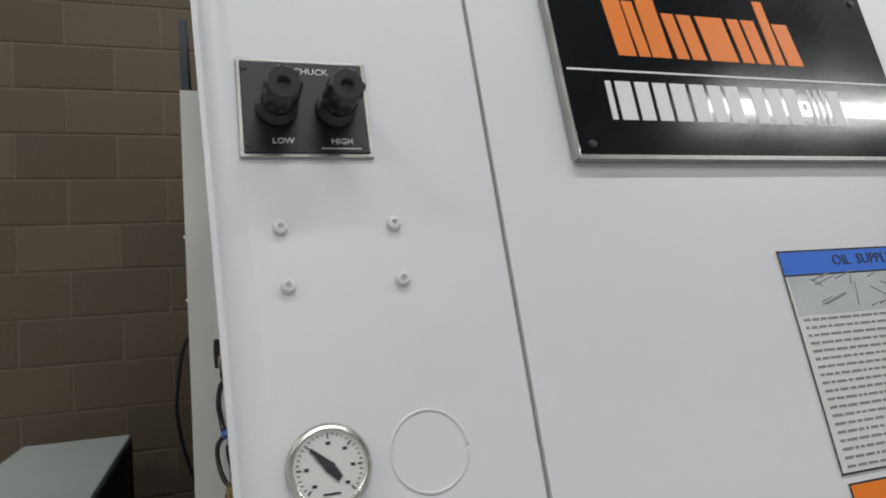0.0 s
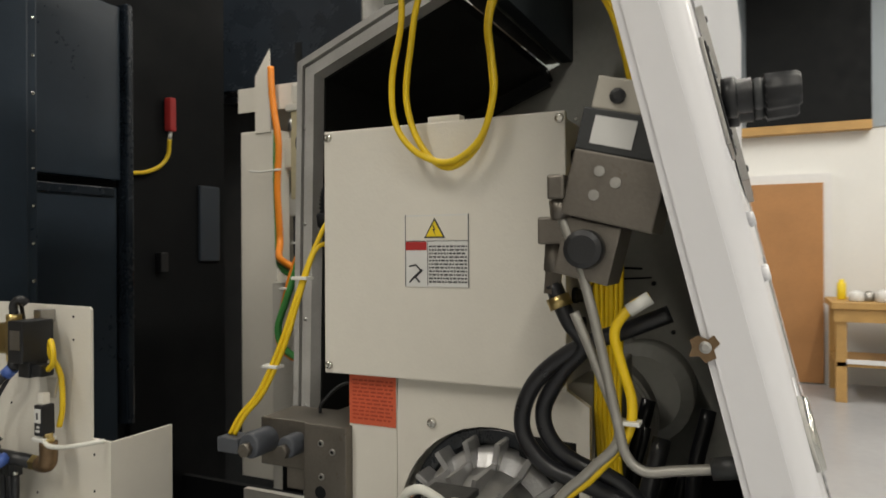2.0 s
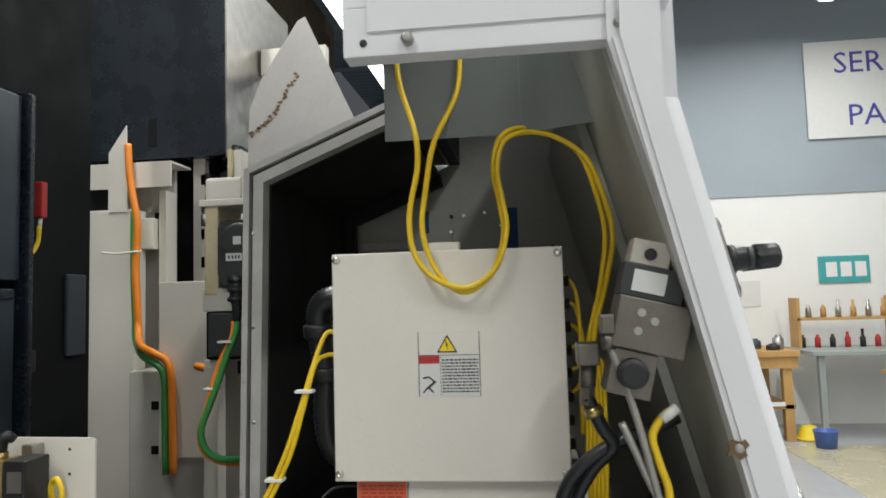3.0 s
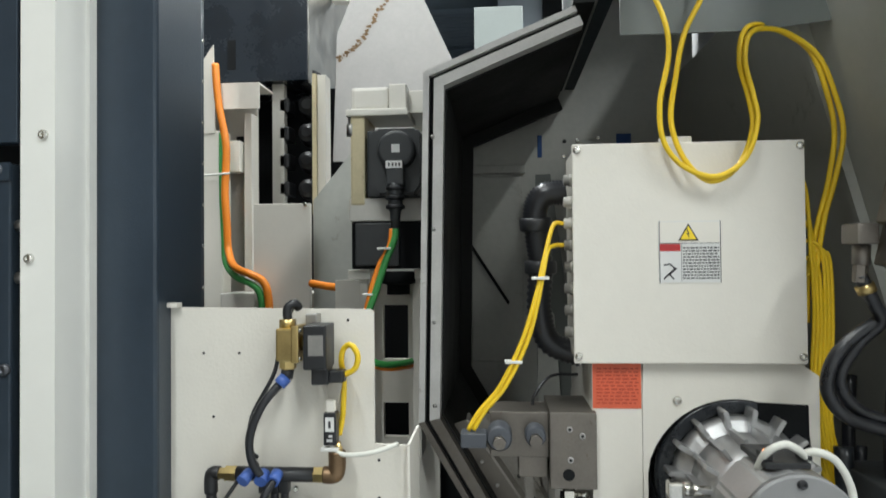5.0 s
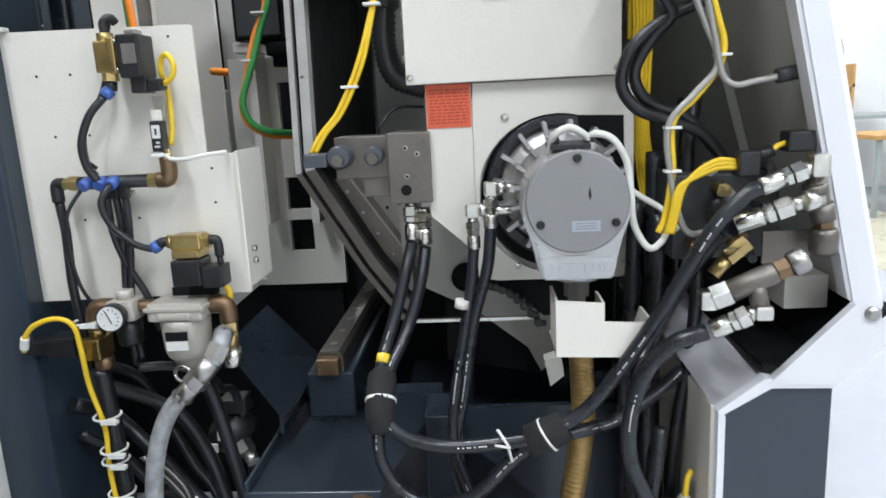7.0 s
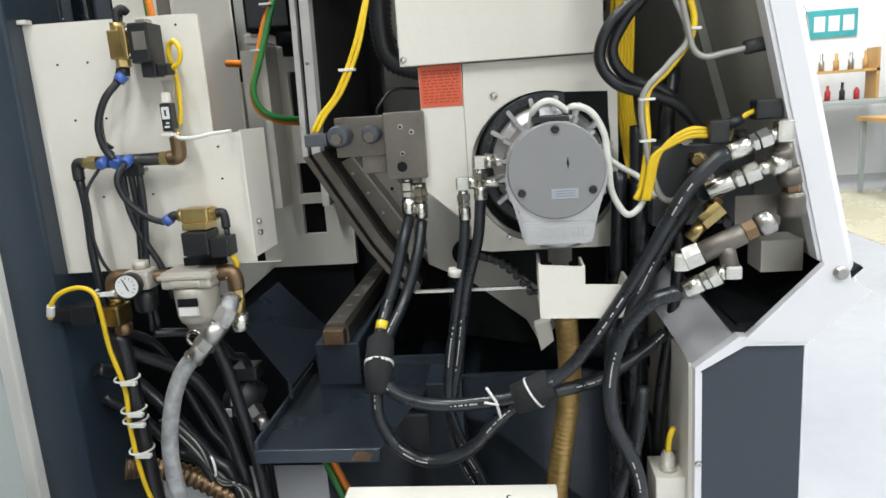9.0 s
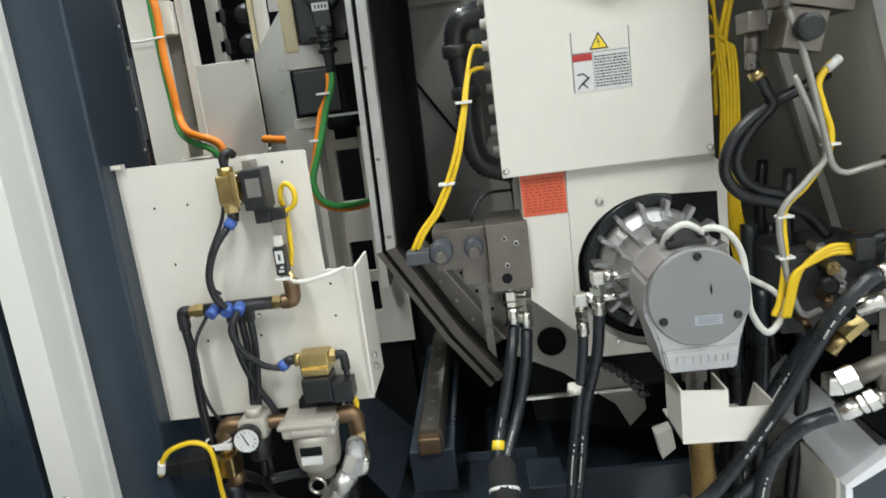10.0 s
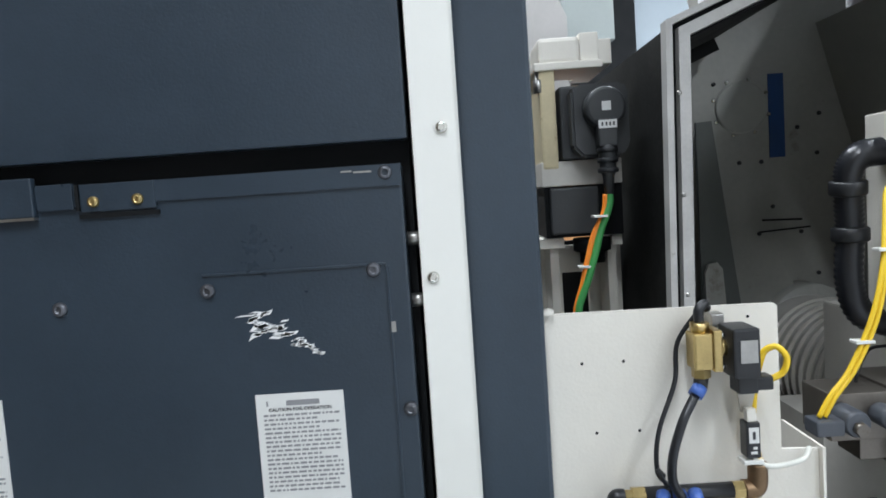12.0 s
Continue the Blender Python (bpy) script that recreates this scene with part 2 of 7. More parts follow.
            out.append(0.5 * (2 * b + (c - a) * t + (2 * a - 5 * b + 4 * c - d) * t * t + (3 * b - a - 3 * c + d) * t ** 3))
    out.append(p[-2])
    return out


def hose(bm, pts, r, seg=10, n=7):
    return sweep(bm, curve(pts, n), r, seg)


def rod(bm, a, b, r, seg=16, bevel=0.0):
    a, b = Vector(a), Vector(b)
    if bevel:
        d = (b - a).normalized()
        return sweep(bm, [a, a + d * bevel, b - d * bevel, b], [r - bevel, r, r, r - bevel], seg)
    bm2 = sweep(bm, [a, b], r, seg)
    return bm2


def hexrod(bm, a, b, r):
    n0 = len(bm.faces)
    sweep(bm, [a, b], r, 6)
    bm.faces.ensure_lookup_table()
    for f in bm.faces[n0:]:
        f.smooth = False
    return bm


def lathe(bm, a, d, prof, seg=24):
    """A turned body from a along d; prof holds (way along, radius)."""
    a, d = Vector(a), Vector(d).normalized()
    n0 = len(bm.faces)
    sweep(bm, [a + d * s for s, _ in prof], [r for _, r in prof], seg, True, d)
    # turned steps stay crisp where the outline breaks
    bm.faces.ensure_lookup_table()
    for i in range(len(prof) - 1):
        if abs(prof[i + 1][0] - prof[i][0]) < abs(prof[i + 1][1] - prof[i][1]):
            for k in range(seg):
                bm.faces[n0 + i * seg + k].smooth = False
    return bm


def plate(bm, x, y0, y1, z0, z1, th=0.003):
    """A thin sheet that faces the open end of the machine, its face at x."""
    return box(bm, x, x + th, y0, y1, z0, z1)


ROOT = {}


def thing(name, label, category, at=(0, 0, 0), group="", kind=""):
    ob = new(name)
    ob.empty_display_size = 0.05
    ob.location = at
    ROOT[ob.name] = Vector(at)
    return tagged(ob, label, category, group, kind)


def solid(name, bm, material, label="", category="", group="", kind=""):
    """A thing of one mesh, standing where its points say."""
    lo = Vector([min(v.co[i] for v in bm.verts) for i in range(3)])
    hi = Vector([max(v.co[i] for v in bm.verts) for i in range(3)])
    c = Vector(((lo.x + hi.x) / 2, (lo.y + hi.y) / 2, lo.z))
    for v in bm.verts:
        v.co -= c
    ob = finish(name, bm, material)
    ob.location = c
    ROOT[ob.name] = c
    return tagged(ob, label, category, group, kind)


def finish(name, bm, material):
    me = bpy.data.meshes.new(name)
    bm.to_mesh(me)
    bm.free()
    me.materials.append(material)
    return new(name, me)


def part(name, bm, material, parent, label=""):
    """A part of a thing or of a part; its points are given where it stands in the place."""
    root = ROOT[parent.name]
    for v in bm.verts:
        v.co -= root
    ob = finish(name, bm, material)
    ob.parent = parent
    ROOT[ob.name] = root
    if label:
        tagged(ob, label)
    return ob


def B():
    return bmesh.new()


def pbox(name, mt, parent, x0, x1, y0, y1, z0, z1, bevel=0.0, label=""):
    return part(name, box(B(), x0, x1, y0, y1, z0, z1, bevel), mt, parent, label)


def sbox(name, mt, x0, x1, y0, y1, z0, z1, bevel=0.0, label="", category="", kind="", group=""):
    return solid(name, box(B(), x0, x1, y0, y1, z0, z1, bevel), mt, label, category, group, kind)


def screw_head(parent, x, y, z, r=0.006, name="screw", d=(-1, 0, 0), mt=None):
    """A button-head screw with a socket, its head standing out along d."""
    d = Vector(d).normalized()
    c = Vector((x, y, z))
    bm = lathe(B(), c - d * 0.0005, d, [(0, r), (r * 0.35, r), (r * 0.7, r * 0.8), (r * 0.78, r * 0.5), (r * 0.4, r * 0.42), (r * 0.4, r * 0.05)], 12)
    return part(name, bm, mt or CHROME, parent)


# ---- the hall ----
def hall():
    # floor, walls, roof
    tagged(sbox("floor", FLOOR, -6.2, 16.0, -8, 2.7, -0.1, 0), "light grey glossy epoxy workshop floor", "floor", kind="structure")
    tagged(sbox("floor_strip", mat("yellow_grey_floor_paint", (0.5, 0.46, 0.33), 0.25, var=0.06, scale=1.5), 3.3, 6.2, -3.75, -2.55, 0.0, 0.004), "pale yellow painted strip on the workshop floor", "floor marking", kind="structure")
    sbox("wall_east_lower", WALLW, 7.4, 7.6, -8, 0.3, 0, 2.66, label="white painted lower workshop wall", category="wall", kind="structure")
    sbox("wall_east_upper", WALLG, 7.38, 7.6, -8, 0.3, 2.66, CEILING, label="grey blue painted upper workshop wall", category="wall", kind="structure")
    sbox("wall_return", WALLG, 7.6, 16.0, 0.1, 0.3, 0, CEILING, label="grey blue painted workshop wall", category="wall", kind="structure")
    sbox("wall_far", WALLG, 15.9, 16.1, 0.3, 2.5, 0, CEILING, label="grey blue painted workshop wall", category="wall", kind="structure")
    sbox("wall_south", WALLW, -6.2, 7.6, -8.2, -8, 0, CEILING, label="white painted workshop wall", category="wall", kind="structure")
    sbox("wall_west", WALLW, -6.4, -6.2, -8.2, 2.7, 0, CEILING, label="white painted workshop wall", category="wall", kind="structure")
    # corrugated roof deck
    bm = B()
    n = 560
    prof = [(-6.4 + i * 22.5 / n, CEILING + (0.06 if i % 4 in (0, 1) else 0.0)) for i in range(n)]
    a = [bm.verts.new((x, -8.2, z)) for x, z in prof]
    b = [bm.verts.new((x, 2.7, z)) for x, z in prof]
    for i in range(n - 1):
        bm.faces.new((a[i], a[i + 1], b[i + 1], b[i]))
    solid("ceiling", bm, DECK, "blue grey corrugated steel roof deck", "ceiling", kind="structure")
    for x in (-4.6, -2.2, 0.3, 3.1, 5.4, 8.2, 11.0):
        bm = B()
        box(bm, x - 0.07, x + 0.07, -8, 2.5, CEILING - 0.03, CEILING - 0.012)
        box(bm, x - 0.07, x + 0.07, -8, 2.5, CEILING - 0.36, CEILING - 0.345)
        box(bm, x - 0.008, x + 0.008, -8, 2.5, CEILING - 0.345, CEILING - 0.03)
        solid("roof_beam", bm, DECK, "blue grey steel roof beam", "beam", "roof beams", "structure")
    for sx, sy, sz in STRIPS:
        t = thing("strip_light", "long white ceiling strip light with a bright diffuser", "lamp", (sx, sy, sz), "strip lights")
        pbox("housing", WHITE_INK, t, sx - 1.5, sx + 1.5, sy - 0.09, sy + 0.09, sz + 0.04, sz + 0.1, 0.01)
        pbox("diffuser", LAMPGLOW, t, sx - 1.47, sx + 1.47, sy - 0.07, sy + 0.07, sz + 0.015, sz + 0.038, 0.006)
        for e in (-1, 1):
            part("hanger", rod(B(), (sx + e, sy, sz + 0.1), (sx + e, sy, CEILING), 0.006, 6), STEEL, t)


hall()


# ---- the machine's covers ----
def front_y(z):
    return -0.407 + 0.243 * (z - 1.452)


def inner_y(z):
    return -0.24 - 0.275 * (1.845 - z)


def slant(bm, x0, x1, z0, z1, off, th):
    """A sheet on the leaning front, from off to off - th in front of it."""
    return prism(bm, [(front_y(z0) - off, z0), (front_y(z1) - off, z1), (front_y(z1) - off + th, z1), (front_y(z0) - off + th, z0)], x0, x1)


def lean(bm):
    """Lets the cover's open end run out slightly towards its top."""
    for v in bm.verts:
        if v.co.x < -0.1:
            v.co.x -= 0.04 * (v.co.z - 1.45)
    return bm


def front_cover():
    t = thing("front_cover", "white enamelled leaning front cover of a lathe with rust chips", "machine cover", (0, -0.5, 0.7))
    part("end_panel", lean(slant(B(), -0.208, 0.028, 0.84, 1.767, 0, 0.02)), WHITE, t)
    # rolled corner between front and end
    bm = B()
    rings = []
    for z in (0.842, 1.1, 1.4, 1.766):
        rings.append([bm.verts.new((-0.207 - 0.028 * math.sin(a), front_y(z) + 0.028 * (1 - math.cos(a)), z)) for a in [k * math.pi / 16 for k in range(9)]])
    for a, b in zip(rings, rings[1:]):
        for k in range(8):
            f = bm.faces.new((a[k], a[k + 1], b[k + 1], b[k]))
            f.smooth = True
    part("corner_roll", lean(bm), WHITE, t)
    part("front_panel", slant(B(), 0.033, 2.4, 0.84, 1.767, 0, 0.02), WHITE, t)
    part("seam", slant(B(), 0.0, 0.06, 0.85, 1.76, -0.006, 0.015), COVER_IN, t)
    pbox("upper_panel", WHITE, t, -0.2, 2.4, -0.334, -0.315, 1.768, 2.35)
    # frame round the open end
    part("end_post", lean(prism(B(), [(-0.306, 2.1), (-0.306, 1.767), (-0.537, 0.842), (front_y(0.838) + 0.066, 0.878), (inner_y(1.845) - 0.017, 1.845), (-0.257, 2.1)], -0.240, -0.229)), WHITE, t)
    part("post_lip", lean(prism(B(), [(inner_y(1.845) - 0.019, 1.845), (front_y(0.838) + 0.064, 0.878), (front_y(0.838) + 0.073, 0.884), (inner_y(1.845) - 0.008, 1.845)], -0.236, -0.205)), WHITE, t)
    part("end_web", lean(prism(B(), [(-0.306, 2.1), (-0.306, 1.767), (-0.529, 0.845), (inner_y(0.884) - 0.004, 0.884), (inner_y(1.845) - 0.002, 1.845), (-0.245, 2.1)], -0.229, -0.206)), WHITE, t)
    part("sill", prism(B(), [(-0.558, 0.836), (-0.467, 0.755), (-0.365, 0.76), (-0.485, 0.882)], -0.236, -0.22), WHITE, t)
    part("gutter", prism(B(), [(-0.552, 0.868), (-0.458, 0.778), (-0.362, 0.778), (-0.362, 0.784), (-0.455, 0.785), (-0.547, 0.873)], -0.215, 1.05), BLACK, t, "black oily gutter")
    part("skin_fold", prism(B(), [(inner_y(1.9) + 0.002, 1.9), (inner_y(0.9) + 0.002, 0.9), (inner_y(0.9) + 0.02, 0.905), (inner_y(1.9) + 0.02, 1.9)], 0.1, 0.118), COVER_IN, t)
    part("underside", prism(B(), [(-0.558, 0.84), (-0.467, 0.757), (-0.46, 0.77), (-0.545, 0.852)], -0.15, 2.4), WHITE, t)
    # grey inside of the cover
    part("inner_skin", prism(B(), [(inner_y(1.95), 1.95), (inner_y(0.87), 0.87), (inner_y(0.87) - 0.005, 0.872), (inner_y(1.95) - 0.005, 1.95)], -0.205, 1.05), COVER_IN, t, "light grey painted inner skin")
    part("rust_patch", lean(prism(B(), [(-0.381, 1.349), (-0.376, 1.345), (-0.368, 1.348), (-0.361, 1.344), (-0.363, 1.337), (-0.36, 1.329), (-0.369, 1.33), (-0.374, 1.324), (-0.383, 1.329), (-0.381, 1.336), (-0.386, 1.342)], -0.2408, -0.2385)), BRONZE, t, "chipped rusty paint patch")
    part("rivet", lathe(B(), (-0.2362, -0.374, 1.338), (-1, 0, 0), [(0, 0.0055), (0.0012, 0.0055), (0.002, 0.003)], 12), STEEL, t)
    part("sill_bolt", lathe(B(), (-0.236, -0.508, 0.868), (-1, 0, 0), [(0, 0.011), (0.006, 0.011), (0.009, 0.007), (0.0095, 0.001)], 14), STEEL, t)
    # small cap screws on the front
    n = Vector((0, -1, 0.243)).normalized()
    for x, z in ((-0.182, 1.452), (-0.079, 1.453), (-0.179, 1.40), (-0.077, 1.401)):
        c = Vector((x, front_y(z), z))
        part("cap_screw", lathe(B(), c, n, [(0, 0.0066), (0.004, 0.0066), (0.0065, 0.005), (0.0067, 0.003), (0.003, 0.0026), (0.003, 0.0005)], 14), WHITE, t)
    # closed round port beside the gauge
    c = Vector((-0.072, front_y(1.254), 1.254))
    bm = B()
    ring = [c + Vector((math.cos(k * math.pi / 20) * 0.034, 0, 0)) + Vector((0, 0.243, 1)).normalized() * math.sin(k * math.pi / 20) * 0.034 for k in range(41)]
    part("blind_port", sweep(bm, ring, 0.0016, 6), WHITE, t)
    return t


front_cover()


def lower_cabinet():
    t = thing("lower_cabinet", "white lower cabinet with a slate blue end panel", "cabinet", (0, -0.38, 0))
    part("side", prism(B(), [(-0.467, 0), (-0.467, 0.753), (-0.295, 0.715), (-0.295, 0)], -0.22, 0.6), WHITE, t)
    part("end_panel", prism(B(), [(-0.463, 0.02), (-0.463, 0.748), (-0.37, 0.748), (-0.303, 0.705), (-0.303, 0.02)], -0.226, -0.221), SLATE, t, "slate blue end panel")
    part("edge_strip", prism(B(), [(-0.303, 0.02), (-0.303, 0.707), (-0.292, 0.712), (-0.292, 0.02)], -0.232, -0.2), WHITE, t)
    part("top_slope", prism(B(), [(-0.463, 0.757), (-0.36, 0.768), (-0.29, 0.716), (-0.296, 0.708), (-0.37, 0.752), (-0.463, 0.75)], -0.234, -0.21), WHITE, t)
    bm = B()
    bm.faces.new([bm.verts.new(p) for p in ((-0.215, -0.355, 0.766), (-0.215, -0.29, 0.716), (0.02, -0.255, 0.78), (0.02, -0.31, 0.84))])
    bmesh.ops.solidify(bm, geom=bm.faces[:], thickness=0.004)
    part("inner_slope", bm, WHITE, t)
    pbox("inner_wall", CREAM, t, -0.215, 0.6, -0.293, -0.286, 0.0, 0.717)
    pbox("gland_shelf", CREAM, t, -0.2, -0.12, -0.286, -0.235, 0.36, 0.5, 0.003)
    part("cable_gland", lathe(B(), (-0.17, -0.262, 0.5), (0, 0, 1), [(0, 0.016), (0.008, 0.016), (0.008, 0.012), (0.03, 0.012), (0.034, 0.008), (0.036, 0.008)], 12), FILTER, t)
    part("gland_cable", hose(B(), [(-0.17, -0.262, 0.52), (-0.172, -0.264, 0.56), (-0.165, -0.272, 0.575), (-0.15, -0.27, 0.55)], 0.005), YELLOW, t)
    screw_head(t, -0.232, -0.298, 0.545)
    return t


lower_cabinet()


def header_panel():
    t = thing("header_panel", "white enamelled panel with a window over the machine's open end", "machine cover", (-0.22, -0.08, 1.85))
    pbox("bottom_rail", WHITE, t, -0.236, -0.2, -0.245, 0.1, 1.848, 1.915, 0.002)
    pbox("left_rail", WHITE, t, -0.236, -0.2, -0.05, 0.1, 1.915, 2.35, 0.002)
    pbox("right_rail", WHITE, t, -0.236, -0.2, -0.334, -0.27, 1.915, 2.35, 0.002)
    pbox("top_rail", WHITE, t, -0.236, -0.2, -0.27, -0.05, 2.25, 2.35)
    pbox("raised_sheet", WHITE, t, -0.24, -0.236, -0.05, 0.066, 1.88, 2.34)
    pbox("raised_strip", WHITE, t, -0.24, -0.236, -0.262, -0.05, 1.88, 1.92)
    pbox("window_pane", GLASS, t, -0.222, -0.217, -0.27, -0.05, 1.915, 2.25).visible_shadow = False
    for y in (0.012, -0.258):
        part("bolt", lathe(B(), (-0.236, y, 1.866), (-1, 0, 0), [(0, 0.008), (0.012, 0.008), (0.016, 0.005), (0.0162, 0.001)], 12), STEEL, t)
    part("plug", lathe(B(), (-0.236, 0.072, 1.866), (-1, 0, 0), [(0, 0.005), (0.002, 0.005), (0.003, 0.003)], 12), BLACK_PL, t)
    return t


header_panel()


def inner_shell():
    t = thing("inner_shell", "grey sheet metal lining of the headstock space", "machine cover", (0.5, 0, 0.8))
    pbox("cable_panel", INNER_SHADED, t, 0.03, 0.034, -0.13, 0.1, 1.797, 2.1)
    part("corner_panel", prism(B(), [(-0.13, 1.797), (-0.131, 2.1), (-0.33, 2.1), (-0.262, 1.812)], 0.03, 0.034), INNER_SHADED, t)
    pbox("screen", SCREEN, t, -0.15, 1.05, 0.068, 0.1, 1.955, 2.5, label="dark splash screen tinted by hazy reflections")
    pbox("screen_edge", STEEL, t, -0.155, 1.05, 0.101, 0.104, 1.95, 1.966)
    # added light blocker: the space is open above, this darkens its inside
    pbox("roof", INNER_SHADED, t, 0.5, 1.07, -0.314, 0.068, 2.3, 2.31)
    part("back_wall", prism(B(), [(-0.28, 0.3), (0.46, 0.3), (0.46, 1.81), (0.1, 1.955), (0.1, 2.3), (-0.3, 2.3), (-0.305, 1.767), (-0.523, 0.86), (-0.45, 0.78), (-0.28, 0.74)], 1.05, 1.07), BACKWALL, t, "oil-stained grey back wall")
    pbox("wall_panel", BACKWALL, t, 1.036, 1.05, 0.235, 0.4, 1.09, 1.68, 0.003)
    pbox("wall_panel_rail", BACKWALL, t, 1.03, 1.05, 0.225, 0.4, 1.69, 1.715, 0.002)
    # broad sloping rib that leans against the back wall
    part("gusset", prism(B(), [(0.15, 1.665), (0.105, 1.66), (-0.01, 1.36), (-0.16, 1.06), (-0.2, 0.95), (0.06, 0.95)], 1.0, 1.05, 0.003), BACKWALL, t)
    part("gusset_web", prism(B(), [(0.2, 1.67), (0.155, 1.672), (0.066, 0.95), (0.2, 0.95)], 0.93, 0.94), INNER_SHADED, t)
    part("rounded_tab", prism(B(), [(0.2, 1.24), (0.19, 1.265), (0.165, 1.27), (0.15, 1.25), (0.13, 0.95), (0.2, 0.95)], 0.9, 0.912), BACKWALL, t)
    part("slot_plate", prism(B(), [(-0.01, 1.378), (-0.01, 1.372), (-0.128, 1.368), (-0.128, 1.374)], 0.996, 1.0), BLACK, t)
    part("slot_edge", prism(B(), [(0.0, 1.342), (0.0, 1.337), (-0.152, 1.345), (-0.152, 1.35)], 0.996, 1.0), BLACK, t)
    part("pipe_boss", lathe(B(), (1.05, -0.13, 1.05), (-1, 0, 0), [(0, 0.13), (0.1, 0.13), (0.12, 0.1), (0.121, 0.001)], 28), BACKWALL, t)
    for y, z in ((0.052, 1.549), (-0.013, 1.548), (-0.043, 1.414), (-0.147, 1.646), (-0.204, 1.566), (-0.213, 1.684), (-0.15, 1.33), (0.0, 1.335), (0.1, 1.79), (-0.2, 1.2)):
        part("wall_bolt", lathe(B(), (1.05 if z > 1.6 or y < -0.1 else 1.0, y, z), (-1, 0, 0), [(0, 0.0065), (0.005, 0.006), (0.007, 0.003)], 10), MOTOR, t)
    part("port_disc", lathe(B(), (1.05, 0.02, 1.716), (-1, 0, 0), [(0, 0.078), (0.006, 0.078), (0.008, 0.074), (0.008, 0.001)], 32), COVER_IN, t, "round grey cover disc")
    for k in range(8):
        a = k * math.pi / 4 + 0.3
        part("disc_bolt", lathe(B(), (1.05, 0.02 + 0.086 * math.cos(a), 1.716 + 0.086 * math.sin(a)), (-1, 0, 0), [(0, 0.006), (0.006, 0.005), (0.0062, 0.001)], 8), CHROME, t)
    pbox("masking_tape", TAPE, t, 1.046, 1.05, -0.108, -0.062, 1.56, 1.81, label="blue masking tape strip")
    pbox("tape_scrap", TAPE, t, 1.046, 1.05, 0.172, 0.186, 1.74, 1.81)
    part("tie_bar", prism(B(), [(0.395, 1.46), (0.4, 1.45), (0.285, 1.27), (0.28, 1.28)], 1.02, 1.03), BLACK, t)
    part("wall_fold", prism(B(), [(-0.3, 1.86), (-0.315, 1.86), (-0.365, 1.6), (-0.35, 1.6)], 1.02, 1.05), BACKWALL, t)
    part("light_hole", prism(B(), [(0.2, 2.03), (0.17, 2.05), (0.168, 1.985), (0.188, 1.975)], 0.962, 0.966), CAST, t)
    return t


inner_shell()


def end_frame():
    t = thing("enclosure_frame", "bare steel channel frame round the chip enclosure with a dark lining", "machine frame", (0.33, 0.4, 0.7))
    line = [(0.145, 1.955), (0.472, 1.822), (0.488, 1.062), (0.352, 0.83), (0.262, 0.705)]

    def offset(d):
        """The frame's line moved inwards by d, its corners mitred."""
        ns = []
        for p, q in zip(line, line[1:]):
            k = Vector((q[0] - p[0], q[1] - p[1])).normalized()
            n = Vector((k.y, -k.x))
            ns.append(-n if n.x > 0 else n)
        out = []
        for i, p in enumerate(line):
            n0, n1 = ns[max(i - 1, 0)], ns[min(i, len(ns) - 1)]
            m = n0 + n1
            v = Vector(p) + m * (d * 2 / m.length_squared)
            out.append((v.x, v.y))
        return out

    def run(name, o0, o1, x0, x1, pick, label="", last=4):
        lo, hi = offset(o0), offset(o1)
        for i in range(last):
            part(name, prism(B(), [lo[i], lo[i + 1], hi[i + 1], hi[i]], x0, x1), pick(i), t, label)

    run("outer_rail", 0.0, 0.013, 0.312, 0.345, lambda i: FRAME if i < 2 else BARE)
    run("slot", 0.013, 0.024, 0.332, 0.346, lambda i: BLACK)
    run("inner_rail", 0.024, 0.046, 0.308, 0.345, lambda i: FRAME if i < 2 else BARE)
    run("lining", 0.012, 0.05, 0.346, 1.049, lambda i: OILY_SHADE, "oily lining with shade in its dark colour")
    # added strip, shuts out lamp light that streaked down the back wall
    pbox("top_light_block", OILY_SHADE, t, 0.3, 1.049, 0.1045, 0.15, 1.956, 1.97)
    # back flange seen inside, near-black for the shade there
    run("back_flange", 0.05, 0.085, 0.96, 0.985, lambda i: OILY_SHADE, "", 3)
    # oily slide plates low inside
    for k in range(3):
        o = 0.05 * k
        part("slide_plate", prism(B(), [(0.432 - o, 1.035), (0.39 - o, 1.05), (0.215 - o * 0.8, 0.79), (0.26 - o * 0.8, 0.765)], 0.40 + 0.07 * k, 0.408 + 0.07 * k, 0.002), BARE if k == 0 else WORN, t)
        part("plate_fold", prism(B(), [(0.39 - o, 1.05), (0.384 - o, 1.05), (0.209 - o * 0.8, 0.79), (0.215 - o * 0.8, 0.79)], 0.40 + 0.07 * k, 0.47 + 0.07 * k), WORN, t)
        for u in (0.12, 0.32, 0.52, 0.72, 0.9):
            part("plate_bolt", lathe(B(), (0.40 + 0.07 * k, 0.41 - o - 0.172 * u, 1.04 - 0.262 * u), (-1, 0, 0), [(0, 0.0045), (0.004, 0.004), (0.0045, 0.002)], 8), BLACK if k else STEEL, t)
    part("worn_cover", prism(B(), [(0.31, 0.93), (0.235, 0.975), (0.2, 0.76), (0.265, 0.73)], 0.5, 0.52, 0.003), WORN, t)
    part("cover_tongue", prism(B(), [(0.262, 0.975), (0.243, 0.98), (0.236, 0.7), (0.255, 0.7)], 0.36, 0.372), WORN, t)
    for z in (1.7, 1.5, 1.3, 1.12):
        part("flange_bolt", lathe(B(), (0.312, 0.452, z - 0.02), (-1, 0, 0), [(0, 0.005), (0.004, 0.005), (0.006, 0.002)], 8), STEEL, t)
    return t


end_frame()


